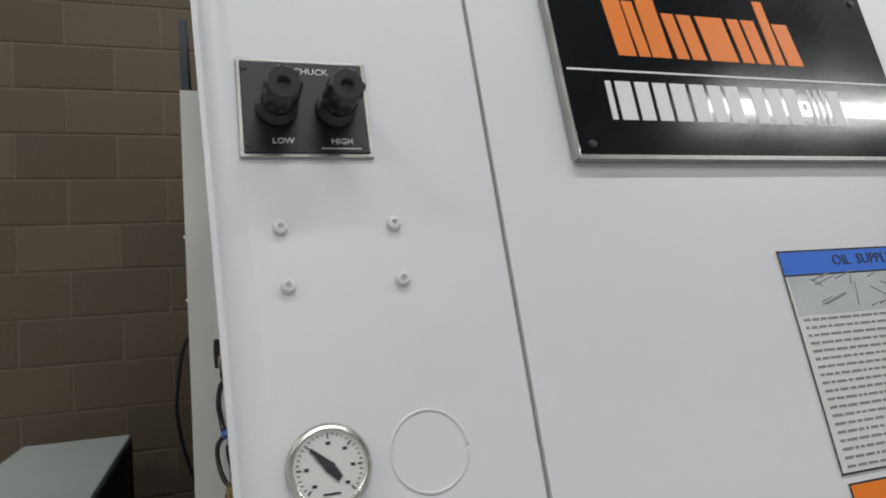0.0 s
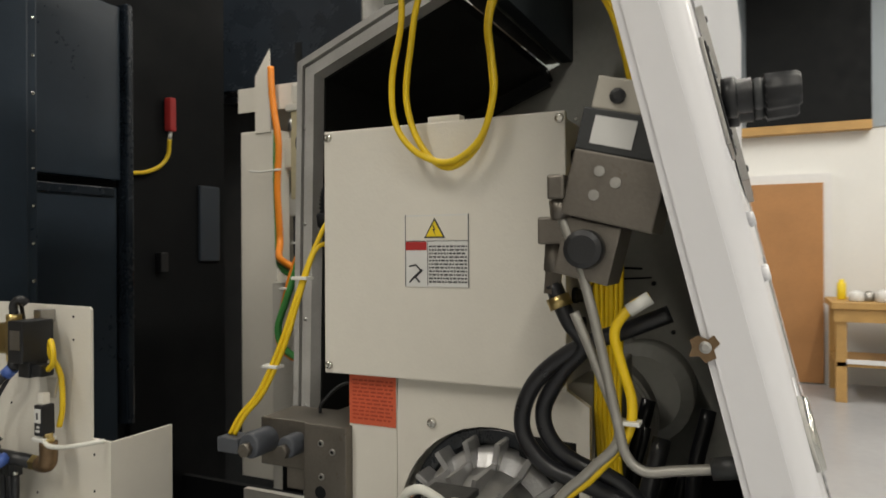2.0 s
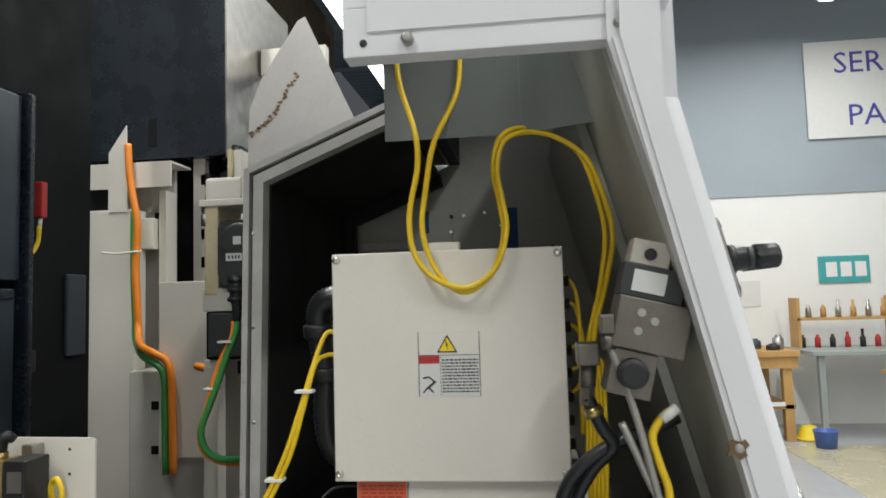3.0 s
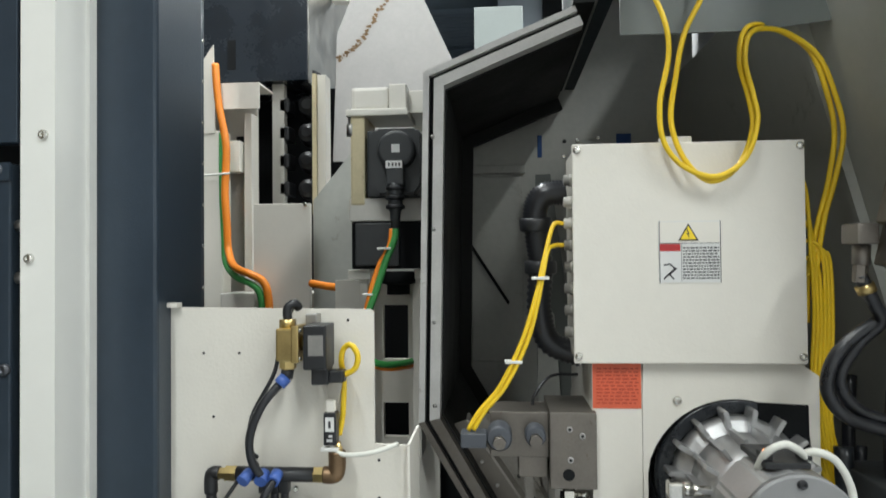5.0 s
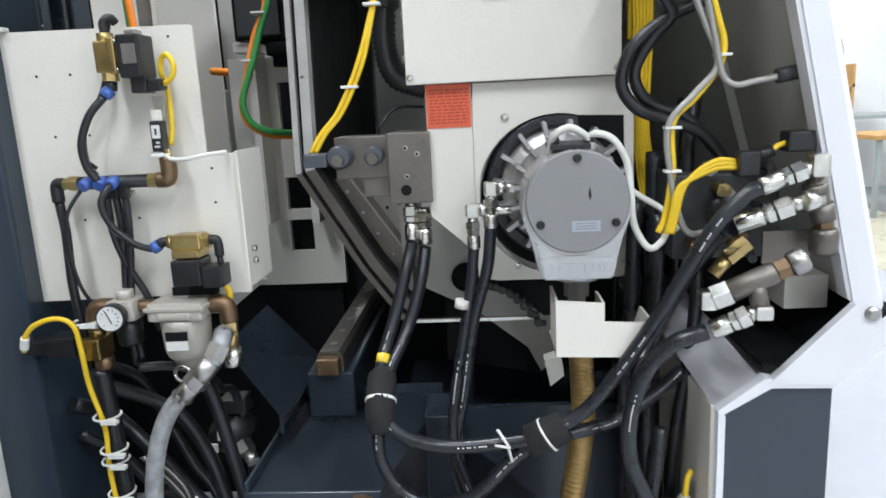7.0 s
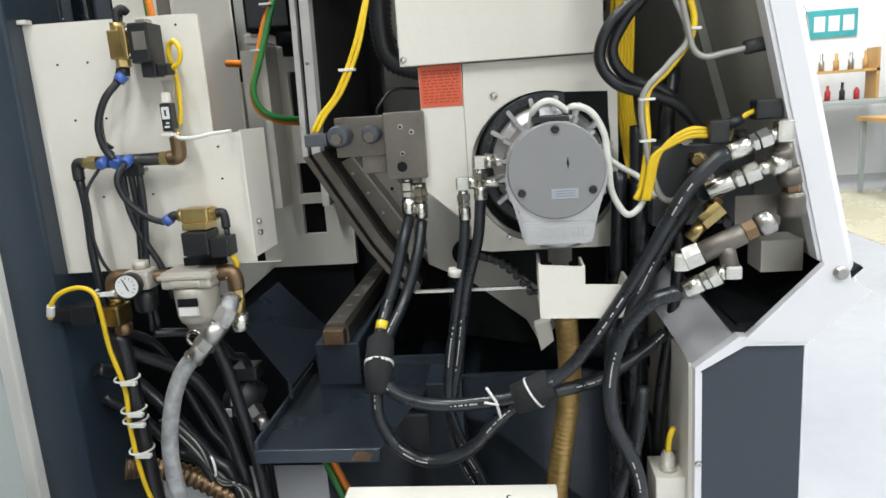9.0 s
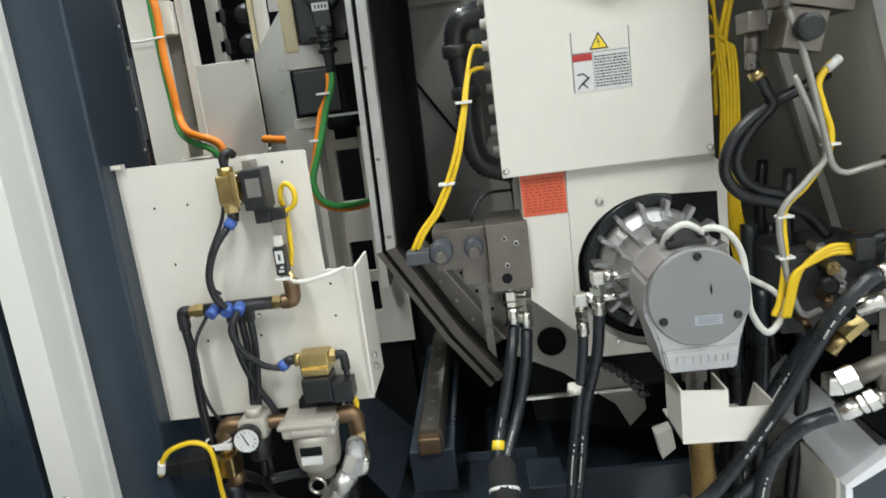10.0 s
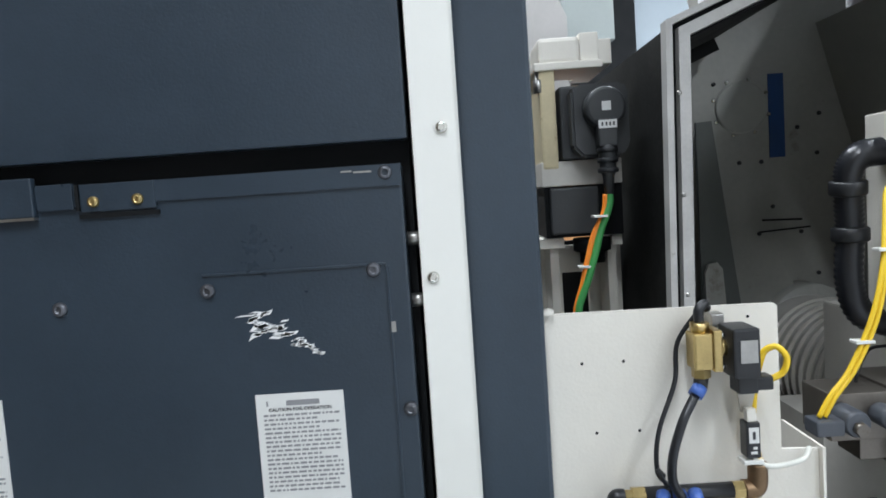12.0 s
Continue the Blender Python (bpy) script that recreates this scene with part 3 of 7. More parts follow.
def control_cabinet():
    t = thing("electrical_cabinet", "dark navy electrical cabinet with a closed door and scratches", "cabinet", (0.2, 1.3, 0))
    pbox("upper_panel", NAVY, t, -0.292, -0.27, 0.958, 2.0, 1.576, 2.2, 0.002)
    # black sheet before the navy body paints the shade of the door gap
    pbox("gap_shade", BLACK, t, -0.262, -0.255, 0.958, 2.0, 0.1, 1.6)
    pbox("body", NAVY, t, -0.25, 0.05, 0.965, 2.0, 0.05, 2.2)
    door = pbox("door", NAVY, t, -0.292, -0.265, 0.967, 1.72, 0.15, 1.548, 0.003)
    pbox("door_lip", NAVY, door, -0.295, -0.2915, 0.967, 1.72, 1.525, 1.549)
    pbox("slot", BLACK, door, -0.2955, -0.2915, 1.24, 1.33, 1.511, 1.516)
    pbox("panel_edge", NAVY, door, -0.2945, -0.2915, 0.992, 1.2, 1.4365, 1.4395, 0.001)
    pbox("panel_edge", NAVY, door, -0.2945, -0.2915, 0.989, 0.992, 0.9, 1.436, 0.001)
    pbox("hinge_notch", BLACK, door, -0.2985, -0.2915, 1.328, 1.332, 1.52, 1.549)
    pbox("second_lip", NAVY, door, -0.2975, -0.2915, 1.335, 1.376, 1.522, 1.551, 0.001)
    pbox("left_lip", NAVY, door, -0.301, -0.2915, 1.378, 1.72, 1.516, 1.56, 0.002)
    pbox("bare_edge", STEEL, door, -0.3015, -0.2915, 1.378, 1.43, 1.513, 1.516)
    for y0, y1, z0 in ((1.0, 1.02, 1.541), (1.022, 1.034, 1.5425), (0.985, 0.99, 1.36)):
        pbox("paint_chip", STEEL, door, -0.2956, -0.2945, y0, y1, z0, z0 + (0.002 if z0 > 1.5 else 0.012))
    hinge = pbox("hinge", NAVY, door, -0.297, -0.2915, 1.243, 1.327, 1.518, 1.549, 0.001)
    for y in (1.262, 1.312):
        screw_head(door, -0.297, y, 1.529, 0.0065, mt=BRASS)
    for y, z in ((0.985, 1.54), (1.006, 1.432), (1.195, 1.42), (1.365, 1.41), (0.975, 1.27)):
        screw_head(door, -0.292, y, z, 0.0085, mt=WORNSCREW)
    for z in (1.464, 1.393):
        part("latch_pin", rod(B(), (-0.28, 0.966, z), (-0.28, 0.95, z), 0.008, 12), STEEL, t)
    bm = B()
    random.seed(5)
    for k in range(64):
        u = random.random()
        y = 1.15 - 0.08 * u + random.gauss(0, 0.006 * (1.2 - u))
        z = 1.388 - 0.048 * u + random.gauss(0, 0.007 * (1.1 - u))
        w, h = random.uniform(0.002, 0.0115) * (1.3 - u), random.uniform(0.0008, 0.0032)
        ang = random.uniform(-0.9, 0.1)
        pts = [(-1, 0), (-0.4, -1), (0.3, -0.4), (1, -0.1), (0.45, 0.9), (-0.3, 0.3)]
        vs = [(y + w * p * math.cos(ang) - h * q * math.sin(ang), z - w * p * math.sin(-ang) * 0.6 + h * q) for p, q in pts]
        prism(bm, vs, -0.2926, -0.2919)
    part("scratch", bm, WHITE_INK, door, "patch of scratched bare paint")
    return t


control_cabinet()


def corner_post():
    t = thing("corner_post", "white enamelled sheet metal corner post with screws", "post", (-0.26, 0.93, 0))
    part("post_body", prism(B(), [(0.903, 0.0), (0.903, 1.98), (0.952, 1.985), (0.952, 0.0)], -0.294, -0.2), POSTWHITE, t)
    part("post_fold", prism(B(), [(0.898, 0.0), (0.898, 1.974), (0.915, 1.976), (0.915, 0.0)], -0.224, -0.205), POSTWHITE, t)
    for y, z in ((0.919, 1.585), (0.939, 1.419), (0.93, 0.85)):
        screw_head(t, -0.294, y, z, 0.007)
    return t


corner_post()


def navy_column():
    t = thing("machine_column", "tall dark navy sheet metal column beside the open end", "machine cover", (-0.1, 0.85, 0))
    part("column", box(B(), -0.207, -0.05, 0.806, 0.9, 0.0, 2.25, 0.006), NAVY, t)
    pbox("rear_flange", NAVY, t, -0.055, -0.03, 0.812, 0.9, 0.2, 1.92, 0.004)
    pbox("lintel", INNER_SHADED, t, -0.2, -0.14, 0.09, 0.9, 2.13, 2.2)
    screw_head(t, -0.13, 0.8055, 1.86, 0.006, d=(0, -1, 0), mt=BLACK)
    # inner dark doors facing the headstock
    up = pbox("upper_door", NAVY, t, 0.0, 0.312, 1.0, 1.025, 1.597, 2.02, 0.004)
    low = pbox("lower_door", NAVY, t, 0.0, 0.3, 1.0, 1.025, 0.6, 1.578, 0.004)
    pbox("door_edge", NAVY_IN, low, 0.02, 0.29, 0.995, 1.001, 1.556, 1.576, 0.002)
    pbox("hinge_bar", NAVY_IN, t, 0.318, 0.338, 0.985, 1.025, 1.0, 2.03, 0.005)
    # black sheet behind both doors, shade for the gaps between them
    pbox("door_gap_shade", BLACK, t, -0.03, 0.34, 1.03, 1.05, 0.0, 2.25)
    pbox("column_return", NAVY, t, -0.06, -0.035, 0.86, 1.03, 0.0, 2.2)
    for k in range(9):
        screw_head(t, -0.04, 0.8115, 1.3 + 0.07 * k, 0.0035, d=(0, -1, 0))
    return t


navy_column()


def dark_recess():
    t = thing("recess_panel", "black sheets for a dark recess with a rounded grey inspection plate", "machine cover", (0.89, 1.3, 1.3))
    # black sheets close the recess, its darkness put into their colour
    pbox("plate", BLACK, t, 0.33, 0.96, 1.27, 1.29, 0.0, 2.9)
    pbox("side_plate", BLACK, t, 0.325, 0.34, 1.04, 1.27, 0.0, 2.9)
    part("grey_plate", box(B(), 0.835, 0.925, 1.256, 1.27, 1.39, 1.64, 0.006), SLATE, t)
    pbox("conduit", BLACK, t, 0.55, 0.57, 1.25, 1.27, 0.8, 1.42, 0.004)
    pbox("latch", BLACK_PL, t, 0.66, 0.69, 1.245, 1.27, 1.36, 1.42, 0.004)
    pbox("far_shade_sheet", BLACK, t, 0.96, 2.4, 2.0, 2.02, 0.0, 3.0)
    t = thing("red_connector", "red hanging inline connector on a yellow cable", "connector", (0.7, 1.25, 1.8))
    part("body", box(B(), 0.69, 0.715, 1.235, 1.262, 1.795, 1.9, 0.006), RED, t)
    part("strain_relief", rod(B(), (0.702, 1.248, 1.795), (0.70, 1.25, 1.765), 0.006, 8), TIE, t)
    part("cable", hose(B(), [(0.70, 1.25, 1.77), (0.695, 1.252, 1.72), (0.66, 1.255, 1.68), (0.58, 1.255, 1.655), (0.42, 1.255, 1.65)], 0.0065), YELLOW, t)


dark_recess()


# ---- headstock ----
AX_Y, AX_Z = -0.08, 1.045


def headstock():
    t = thing("headstock", "cream painted cast headstock with a round bore and sticker", "headstock", (0.5, -0.03, 0.5))
    part("casting", prism(B(), [(0.157, 1.24), (0.157, 1.0), (0.075, 0.922), (0.055, 0.885), (0.05, 0.872), (-0.21, 0.872), (-0.21, 1.24)], 0.06, 0.36, 0.002), CAST, t)
    bm = lathe(B(), (0.36, -0.04, 1.02), (1, 0, 0), [(0, 0.15), (0.01, 0.155), (0.45, 0.155), (0.46, 0.15)], 36)
    part("spindle_motor", bm, CAST, t)
    for k in range(10):
        part("cooling_rib", lathe(B(), (0.4 + 0.035 * k, -0.04, 1.02), (1, 0, 0), [(0, 0.155), (0, 0.162), (0.012, 0.162), (0.012, 0.155)], 36), CAST, t)
    # face plate with round bore and a square notch
    bm = B()
    n = 40
    out, inn = [], []
    r = 0.147
    cy, cz = -0.078, 1.03
    y0, y1, z0, z1 = -0.213, 0.0735, 0.872, 1.236
    for k in range(n):
        a = 2 * math.pi * k / n
        c, s = math.cos(a), math.sin(a)
        ry, rz = cy + r * c, cz + r * s
        inn.append((max(y0 + 0.014, min(y1 - 0.008, ry)), rz))
        k2 = min(abs((y1 - cy) / c) if c > 0 else (abs((y0 - cy) / c) if c < 0 else 9), abs((z1 - cz) / s) if s > 0 else (abs((z0 - cz) / s) if s < 0 else 9))
        out.append((cy + k2 * c, cz + k2 * s))
    for x, flip in ((0.018, False), (0.03, True)):
        vi = [bm.verts.new((x, *p)) for p in inn]
        vo = [bm.verts.new((x, *p)) for p in out]
        for k in range(n):
            j = (k + 1) % n
            bm.faces.new((vi[k], vi[j], vo[j], vo[k]))
        if not flip:
            fi, fo = vi, vo
        else:
            for k in range(n):
                j = (k + 1) % n
                bm.faces.new((fi[k], fi[j], vi[j], vi[k]))
                bm.faces.new((fo[k], fo[j], vo[j], vo[k]))
    bmesh.ops.recalc_face_normals(bm, faces=bm.faces[:])
    part("face_plate", bm, CREAM, t)
    part("notch", prism(B(), [(-0.115, 1.172), (-0.195, 1.168), (-0.196, 1.06), (-0.185, 1.0), (-0.12, 1.1)], 0.0165, 0.02), BLACK, t)
    part("side_strip", prism(B(), [(0.157, 1.236), (0.157, 1.0), (0.0745, 0.925), (0.0745, 1.236)], 0.018, 0.06), CREAM, t)
    part("sticker", box(B(), 0.0165, 0.0185, 0.0755, 0.156, 1.16, 1.237), REDTAG, t, "faded red warning sticker")
    bm = B()
    random.seed(3)
    for k in range(11):
        z = 1.168 + k * 0.0058
        y = 0.15
        while y > 0.082:
            w = random.uniform(0.004, 0.012)
            box(bm, 0.0158, 0.0164, max(0.08, y - w), y, z, z + 0.0022)
            y -= w + 0.003
    part("sticker_print", bm, mat("dark_red_print", (0.42, 0.05, 0.02), 0.5, scale=20), t)
    screw_head(t, 0.018, 0.016, 1.174, 0.0075)
    screw_head(t, 0.018, 0.0, 0.9, 0.006)
    screw_head(t, 0.018, -0.2, 0.9, 0.006)
    bm = B()
    lathe(bm, (0.06, AX_Y, 1.03), (-1, 0, 0), [(0, 0.143), (0.005, 0.143)], 40)
    # black disc gives the bore its shaded depth
    part("bore_shade", bm, BLACK, t)
    bm = lathe(B(), (0.06, AX_Y, AX_Z), (-1, 0, 0), [(0, 0.132), (0.035, 0.132), (0.04, 0.128), (0.04, 0.112), (0.03, 0.11)], 48)
    part("pulley_rim", bm, RUBBER, t, "black rubber pulley rim")
    part("side_bore", lathe(B(), (0.288, 0.107, 0.815), (-1, 0, 0), [(0, 0.033), (0.012, 0.033), (0.0125, 0.03), (0.002, 0.03), (0.002, 0.001)], 24), BLACK, t)
    return t


headstock()


def rotary_cylinder():
    t = thing("rotary_cylinder", "grey cast aluminium rotary hydraulic cylinder with cooling fins", "hydraulic cylinder", (-0.1, AX_Y, AX_Z))
    c = (0.05, AX_Y, AX_Z)
    part("rear_flange", lathe(B(), c, (-1, 0, 0), [(0, 0.105), (0.045, 0.105), (0.05, 0.1), (0.06, 0.085)], 40), ALU, t)
    part("body", lathe(B(), (-0.005, AX_Y, AX_Z), (-1, 0, 0), [(0, 0.085), (0.04, 0.08), (0.06, 0.075), (0.12, 0.073)], 40), ALU, t)
    for k in range(16):
        a = 2 * math.pi * k / 16 + 0.15
        m = Matrix.Translation((0, AX_Y, AX_Z)) @ Matrix.Rotation(a, 4, "X")
        bm = B()
        prism(bm, [(-0.004, 0.07), (0.004, 0.07), (0.004, 0.122), (-0.004, 0.122)], -0.02, 0.02, 0.0015)
        prism(bm, [(-0.003, 0.07), (0.003, 0.07), (0.003, 0.095), (-0.003, 0.095)], -0.09, -0.02)
        bmesh.ops.transform(bm, matrix=m, verts=bm.verts[:])
        part("fin", bm, ALU, t)
    # housing with flats, narrowing to the drain below
    bm = B()
    octo = [(AX_Y + 0.083 * math.cos(a), AX_Z + 0.083 * math.sin(a)) for a in [math.radians(d) for d in (25, 60, 90, 120, 155, 190)]]
    octo += [(AX_Y - 0.066, 0.985), (AX_Y - 0.054, 0.93), (AX_Y + 0.054, 0.93), (AX_Y + 0.066, 0.985), (AX_Y + 0.082, 1.03)]
    prism(bm, octo, -0.222, -0.11, 0.006)
    part("housing", bm, ALU, t)
    bm = B()
    prism(bm, [(AX_Y - 0.058, 0.968), (AX_Y - 0.052, 0.932), (AX_Y + 0.052, 0.932), (AX_Y + 0.058, 0.968)], -0.229, -0.2, 0.003)
    part("drain_housing", bm, ALU, t)
    u = -0.046
    for w in (0.007, 0.004, 0.007, 0.008, 0.008, 0.008, 0.01, 0.008):
        pbox("raised_bar", ALU, t, -0.231, -0.2285, AX_Y + u, AX_Y + u + w, 0.946, 0.958)
        u += w + 0.0035
    part("end_cap", lathe(B(), (-0.222, AX_Y, AX_Z + 0.005), (-1, 0, 0), [(0, 0.077), (0.006, 0.077), (0.008, 0.0745), (0.0085, 0.001)], 48), CAPGREY, t, "matt grey round end cap")
    for y, z in ((-0.08, 1.115), (-0.025, 1.018), (-0.136, 1.018)):
        screw_head(t, -0.2305, y, z, 0.0065, mt=BLACK_PL)
    pbox("rating_label", LABEL_GREY, t, -0.2312, -0.2303, -0.113, -0.071, 1.006, 1.022, label="small silvery rating label")
    bm = B()
    for z in (1.0095, 1.0135, 1.0175):
        box(bm, -0.2317, -0.2313, -0.108, -0.077, z, z + 0.0016)
    part("label_print", bm, INK_GREY, t)
    part("scuff", prism(B(), [(-0.098, 1.072), (-0.1, 1.06), (-0.098, 1.052), (-0.096, 1.062)], -0.2312, -0.2304), BLACK, t)
    part("drain_neck", lathe(B(), (-0.165, AX_Y - 0.005, 0.931), (0, 0, -1), [(0, 0.035), (0.012, 0.035), (0.014, 0.02), (0.04, 0.02), (0.042, 0.014), (0.06, 0.014)], 20), ALU, t)
    # sensor lamps on top
    pbox("sensor_bracket", BLACK_PL, t, -0.2, -0.1, -0.105, -0.045, 1.125, 1.134, 0.002)
    for y in (-0.052, -0.104):
        s = part("sensor", box(B(), -0.19, -0.165, y - 0.007, y + 0.007, 1.134, 1.144, 0.002), BLACK_PL, t)
        part("indicator_light", lathe(B(), (-0.178, y, 1.144), (0, 0, 1), [(0, 0.003), (0.002, 0.003), (0.003, 0.001)], 8), LEDGLOW, s, "lit orange indicator")
    return t


rotary_cylinder()


def junction_box():
    t = thing("junction_box", "cream sheet steel electrical junction box with cable glands", "electrical box", (0.08, 0, 1.238))
    part("body", box(B(), 0.006, 0.16, -0.183, 0.183, 1.242, 1.6, 0.003), CREAM, t)
    part("lid", box(B(), -0.002, 0.008, -0.188, 0.188, 1.238, 1.605, 0.0025), CREAM, t)
    for y in (0.18, -0.18):
        for z in (1.25, 1.595):
            screw_head(t, -0.002, y, z, 0.0065)
    pbox("top_tab", CREAM, t, 0.04, 0.06, -0.02, 0.032, 1.6, 1.622, 0.002)
    for k in range(8):
        z = 1.285 + 0.038 * k
        part("gland", lathe(B(), (0.055, 0.183, z), (0, 1, 0), [(0, 0.011), (0.006, 0.011), (0.006, 0.009), (0.014, 0.009), (0.015, 0.005)], 10), CAST if k in (5, 6) else GREYTUBE, t)
        part("gland", lathe(B(), (0.055, -0.183, z), (0, -1, 0), [(0, 0.011), (0.006, 0.011), (0.006, 0.009), (0.016, 0.009), (0.017, 0.005)], 10), BLACK_PL, t)
    # safety notice
    n = part("notice", box(B(), -0.0035, -0.0015, -0.052, 0.048, 1.372, 1.474), PAPER, t, "silver electric shock warning notice")
    part("panel_upper", box(B(), -0.0039, -0.0035, -0.05, 0.046, 1.438, 1.472), CREAM, n)
    part("triangle", prism(B(), [(0.0, 1.470), (0.0165, 1.441), (-0.0165, 1.441)], -0.0045, -0.0039), INK, n)
    part("triangle_fill", prism(B(), [(0.0, 1.4655), (0.013, 1.4432), (-0.013, 1.4432)], -0.005, -0.0045), SIGNYEL, n)
    part("bolt_sign", prism(B(), [(0.002, 1.460), (-0.002, 1.452), (0.0005, 1.452), (-0.002, 1.4445), (0.003, 1.4535), (0.0005, 1.4535), (0.0035, 1.460)], -0.0054, -0.005), INK, n)
    part("danger_bar", box(B(), -0.0041, -0.0035, 0.013, 0.046, 1.424, 1.436), RED, n)
    bm = B()
    random.seed(11)
    for k in range(11):
        z = 1.428 - k * 0.005
        y = 0.009
        while y > -0.048:
            w = random.uniform(0.002, 0.007)
            box(bm, -0.0041, -0.0035, max(-0.049, y - w), y, z, z + 0.0024)
            y -= w + 0.0016
    tagged(part("small_print", bm, INK, n), kind="stuff")
    bm = B()
    sweep(bm, [(-0.004, 0.020, 1.396), (-0.004, 0.033, 1.385)], 0.0018, 6)
    sweep(bm, [(-0.004, 0.022, 1.395), (-0.004, 0.030, 1.403), (-0.004, 0.040, 1.401)], 0.0012, 6)
    sweep(bm, [(-0.004, 0.033, 1.386), (-0.004, 0.040, 1.378)], 0.0012, 6)
    sweep(bm, [(-0.004, 0.031, 1.386), (-0.004, 0.024, 1.378)], 0.0012, 6)
    part("pictogram", bm, INK, n)
    bm = B()
    for a, b in (((0.046, 1.372), (0.047, 1.474)), ((-0.052, 1.372), (-0.051, 1.474)), ((0.011, 1.374), (0.0116, 1.436))):
        box(bm, -0.0041, -0.0035, a[0], b[0], a[1], b[1])
    box(bm, -0.0041, -0.0035, -0.052, 0.047, 1.4365, 1.4372)
    part("border", bm, INK, n)
    return t


junction_box()


# ---- pneumatic board ----
def text_mesh(s, size, m):
    """Letters as a bmesh, lying in the plane of m, its x along the line."""
    cu = bpy.data.curves.new("letters", "FONT")
    cu.body, cu.size, cu.extrude, cu.align_x, cu.align_y, cu.resolution_u = s, size, 0.0004, "CENTER", "CENTER", 2
    ob = bpy.data.objects.new("letters", cu)
    scene.collection.objects.link(ob)
    bpy.context.view_layer.update()
    me = bpy.data.meshes.new_from_object(ob.evaluated_get(bpy.context.evaluated_depsgraph_get()))
    bpy.data.objects.remove(ob)
    bpy.data.curves.remove(cu)
    bm = B()
    bm.from_mesh(me)
    bpy.data.meshes.remove(me)
    bmesh.ops.transform(bm, matrix=m, verts=bm.verts[:])
    return bm


def end_plane(x, y, z):
    """A frame whose letters read from the open end."""
    return Matrix(((0, 0, -1, x), (-1, 0, 0, y), (0, 1, 0, z), (0, 0, 0, 1)))


def valve_board():
    t = thing("valve_board", "cream sheet steel mounting board with drilled holes", "mounting plate", (-0.16, 0.65, 0.909))
    part("sheet", prism(B(), [(0.496, 1.337), (0.501, 1.341), (0.808, 1.345), (0.811, 0.909), (0.447, 0.914), (0.447, 1.142), (0.496, 1.144)], -0.165, -0.161), CREAM, t)
    part("side_flange", prism(B(), [(0.443, 1.146), (0.4468, 1.146), (0.4468, 0.93), (0.443, 0.925)], -0.175, -0.06), CREAM, t)
    pbox("corner_tab", CREAM, t, -0.178, -0.161, 0.79, 0.812, 1.345, 1.352, 0.001)
    pbox("rear_stay", CREAM, t, -0.16, -0.06, 0.80, 0.808, 0.95, 1.33)
    for y, z in ((0.755, 1.276), (0.70, 1.276), (0.74, 1.181), (0.683, 1.181), (0.712, 1.045), (0.665, 1.047), (0.535, 1.325), (0.535, 1.29), (0.49, 1.12), (0.49, 1.065), (0.62, 1.045)):
        part("hole", lathe(B(), (-0.1646, y, z), (-1, 0, 0), [(0, 0.0022), (0.0007, 0.0022), (0.0008, 0.0003)], 8), BLACK, t)
    for z in (0.985, 0.965):
        part("flange_screw", lathe(B(), (-0.15, 0.443, z), (0, -1, 0), [(0, 0.005), (0.007, 0.005), (0.008, 0.002)], 8), CHROME, t)
    return t


valve_board()


def solenoid_valve_upright():
    t = thing("solenoid_valve", "brass solenoid valve with a black coil on the board", "valve", (-0.2, 0.59, 1.25), "solenoid valves")
    bm = B()
    box(bm, -0.222, -0.19, 0.6, 0.626, 1.272, 1.318, 0.003)
    box(bm, -0.226, -0.186, 0.592, 0.603, 1.27, 1.322, 0.002)
    hexrod(bm, (-0.206, 0.613, 1.318), (-0.206, 0.613, 1.33), 0.012)
    hexrod(bm, (-0.206, 0.613, 1.272), (-0.206, 0.613, 1.26), 0.012)
    rod(bm, (-0.206, 0.592, 1.296), (-0.206, 0.58, 1.296), 0.011)
    part("body", bm, BRASS, t)
    for z in (1.276, 1.316):
        for x in (-0.222, -0.19):
            part("body_screw", rod(B(), (x, 0.589, z), (x, 0.594, z), 0.003, 8), CHROME, t)
    bm = B()
    box(bm, -0.236, -0.186, 0.55, 0.583, 1.262, 1.324, 0.003)
    box(bm, -0.226, -0.196, 0.55, 0.574, 1.24, 1.264, 0.002)
    part("coil", bm, BLACK_PL, t)
    pbox("coil_label", STEEL, t, -0.2375, -0.2362, 0.554, 0.575, 1.282, 1.31)
    part("plug", box(B(), -0.222, -0.2, 0.529, 0.552, 1.242, 1.26, 0.003), BLACK_PL, t)
    part("cable_loop", hose(B(), [(-0.21, 0.53, 1.252), (-0.214, 0.514, 1.262), (-0.216, 0.51, 1.28), (-0.212, 0.52, 1.294), (-0.205, 0.532, 1.288), (-0.2, 0.537, 1.27), (-0.185, 0.537, 1.24), (-0.18, 0.54, 1.19), (-0.182, 0.545, 1.16)], 0.0042, 8), YELLOW, t)
    part("top_elbow", hose(B(), [(-0.206, 0.613, 1.33), (-0.206, 0.613, 1.345), (-0.202, 0.604, 1.352), (-0.195, 0.6, 1.345)], 0.0065, 8), BLACK_PL, t)
    part("lower_elbow", rod(B(), (-0.206, 0.613, 1.26), (-0.206, 0.615, 1.246), 0.009, 12), BLACK_PL, t)
    part("push_fitting", rod(B(), (-0.207, 0.615, 1.248), (-0.212, 0.624, 1.238), 0.0095, 12), BLUE_PL, t)
    part("mount_bracket", box(B(), -0.19, -0.165, 0.575, 0.592, 1.318, 1.336, 0.002), STEEL, t)
    return t


solenoid_valve_upright()


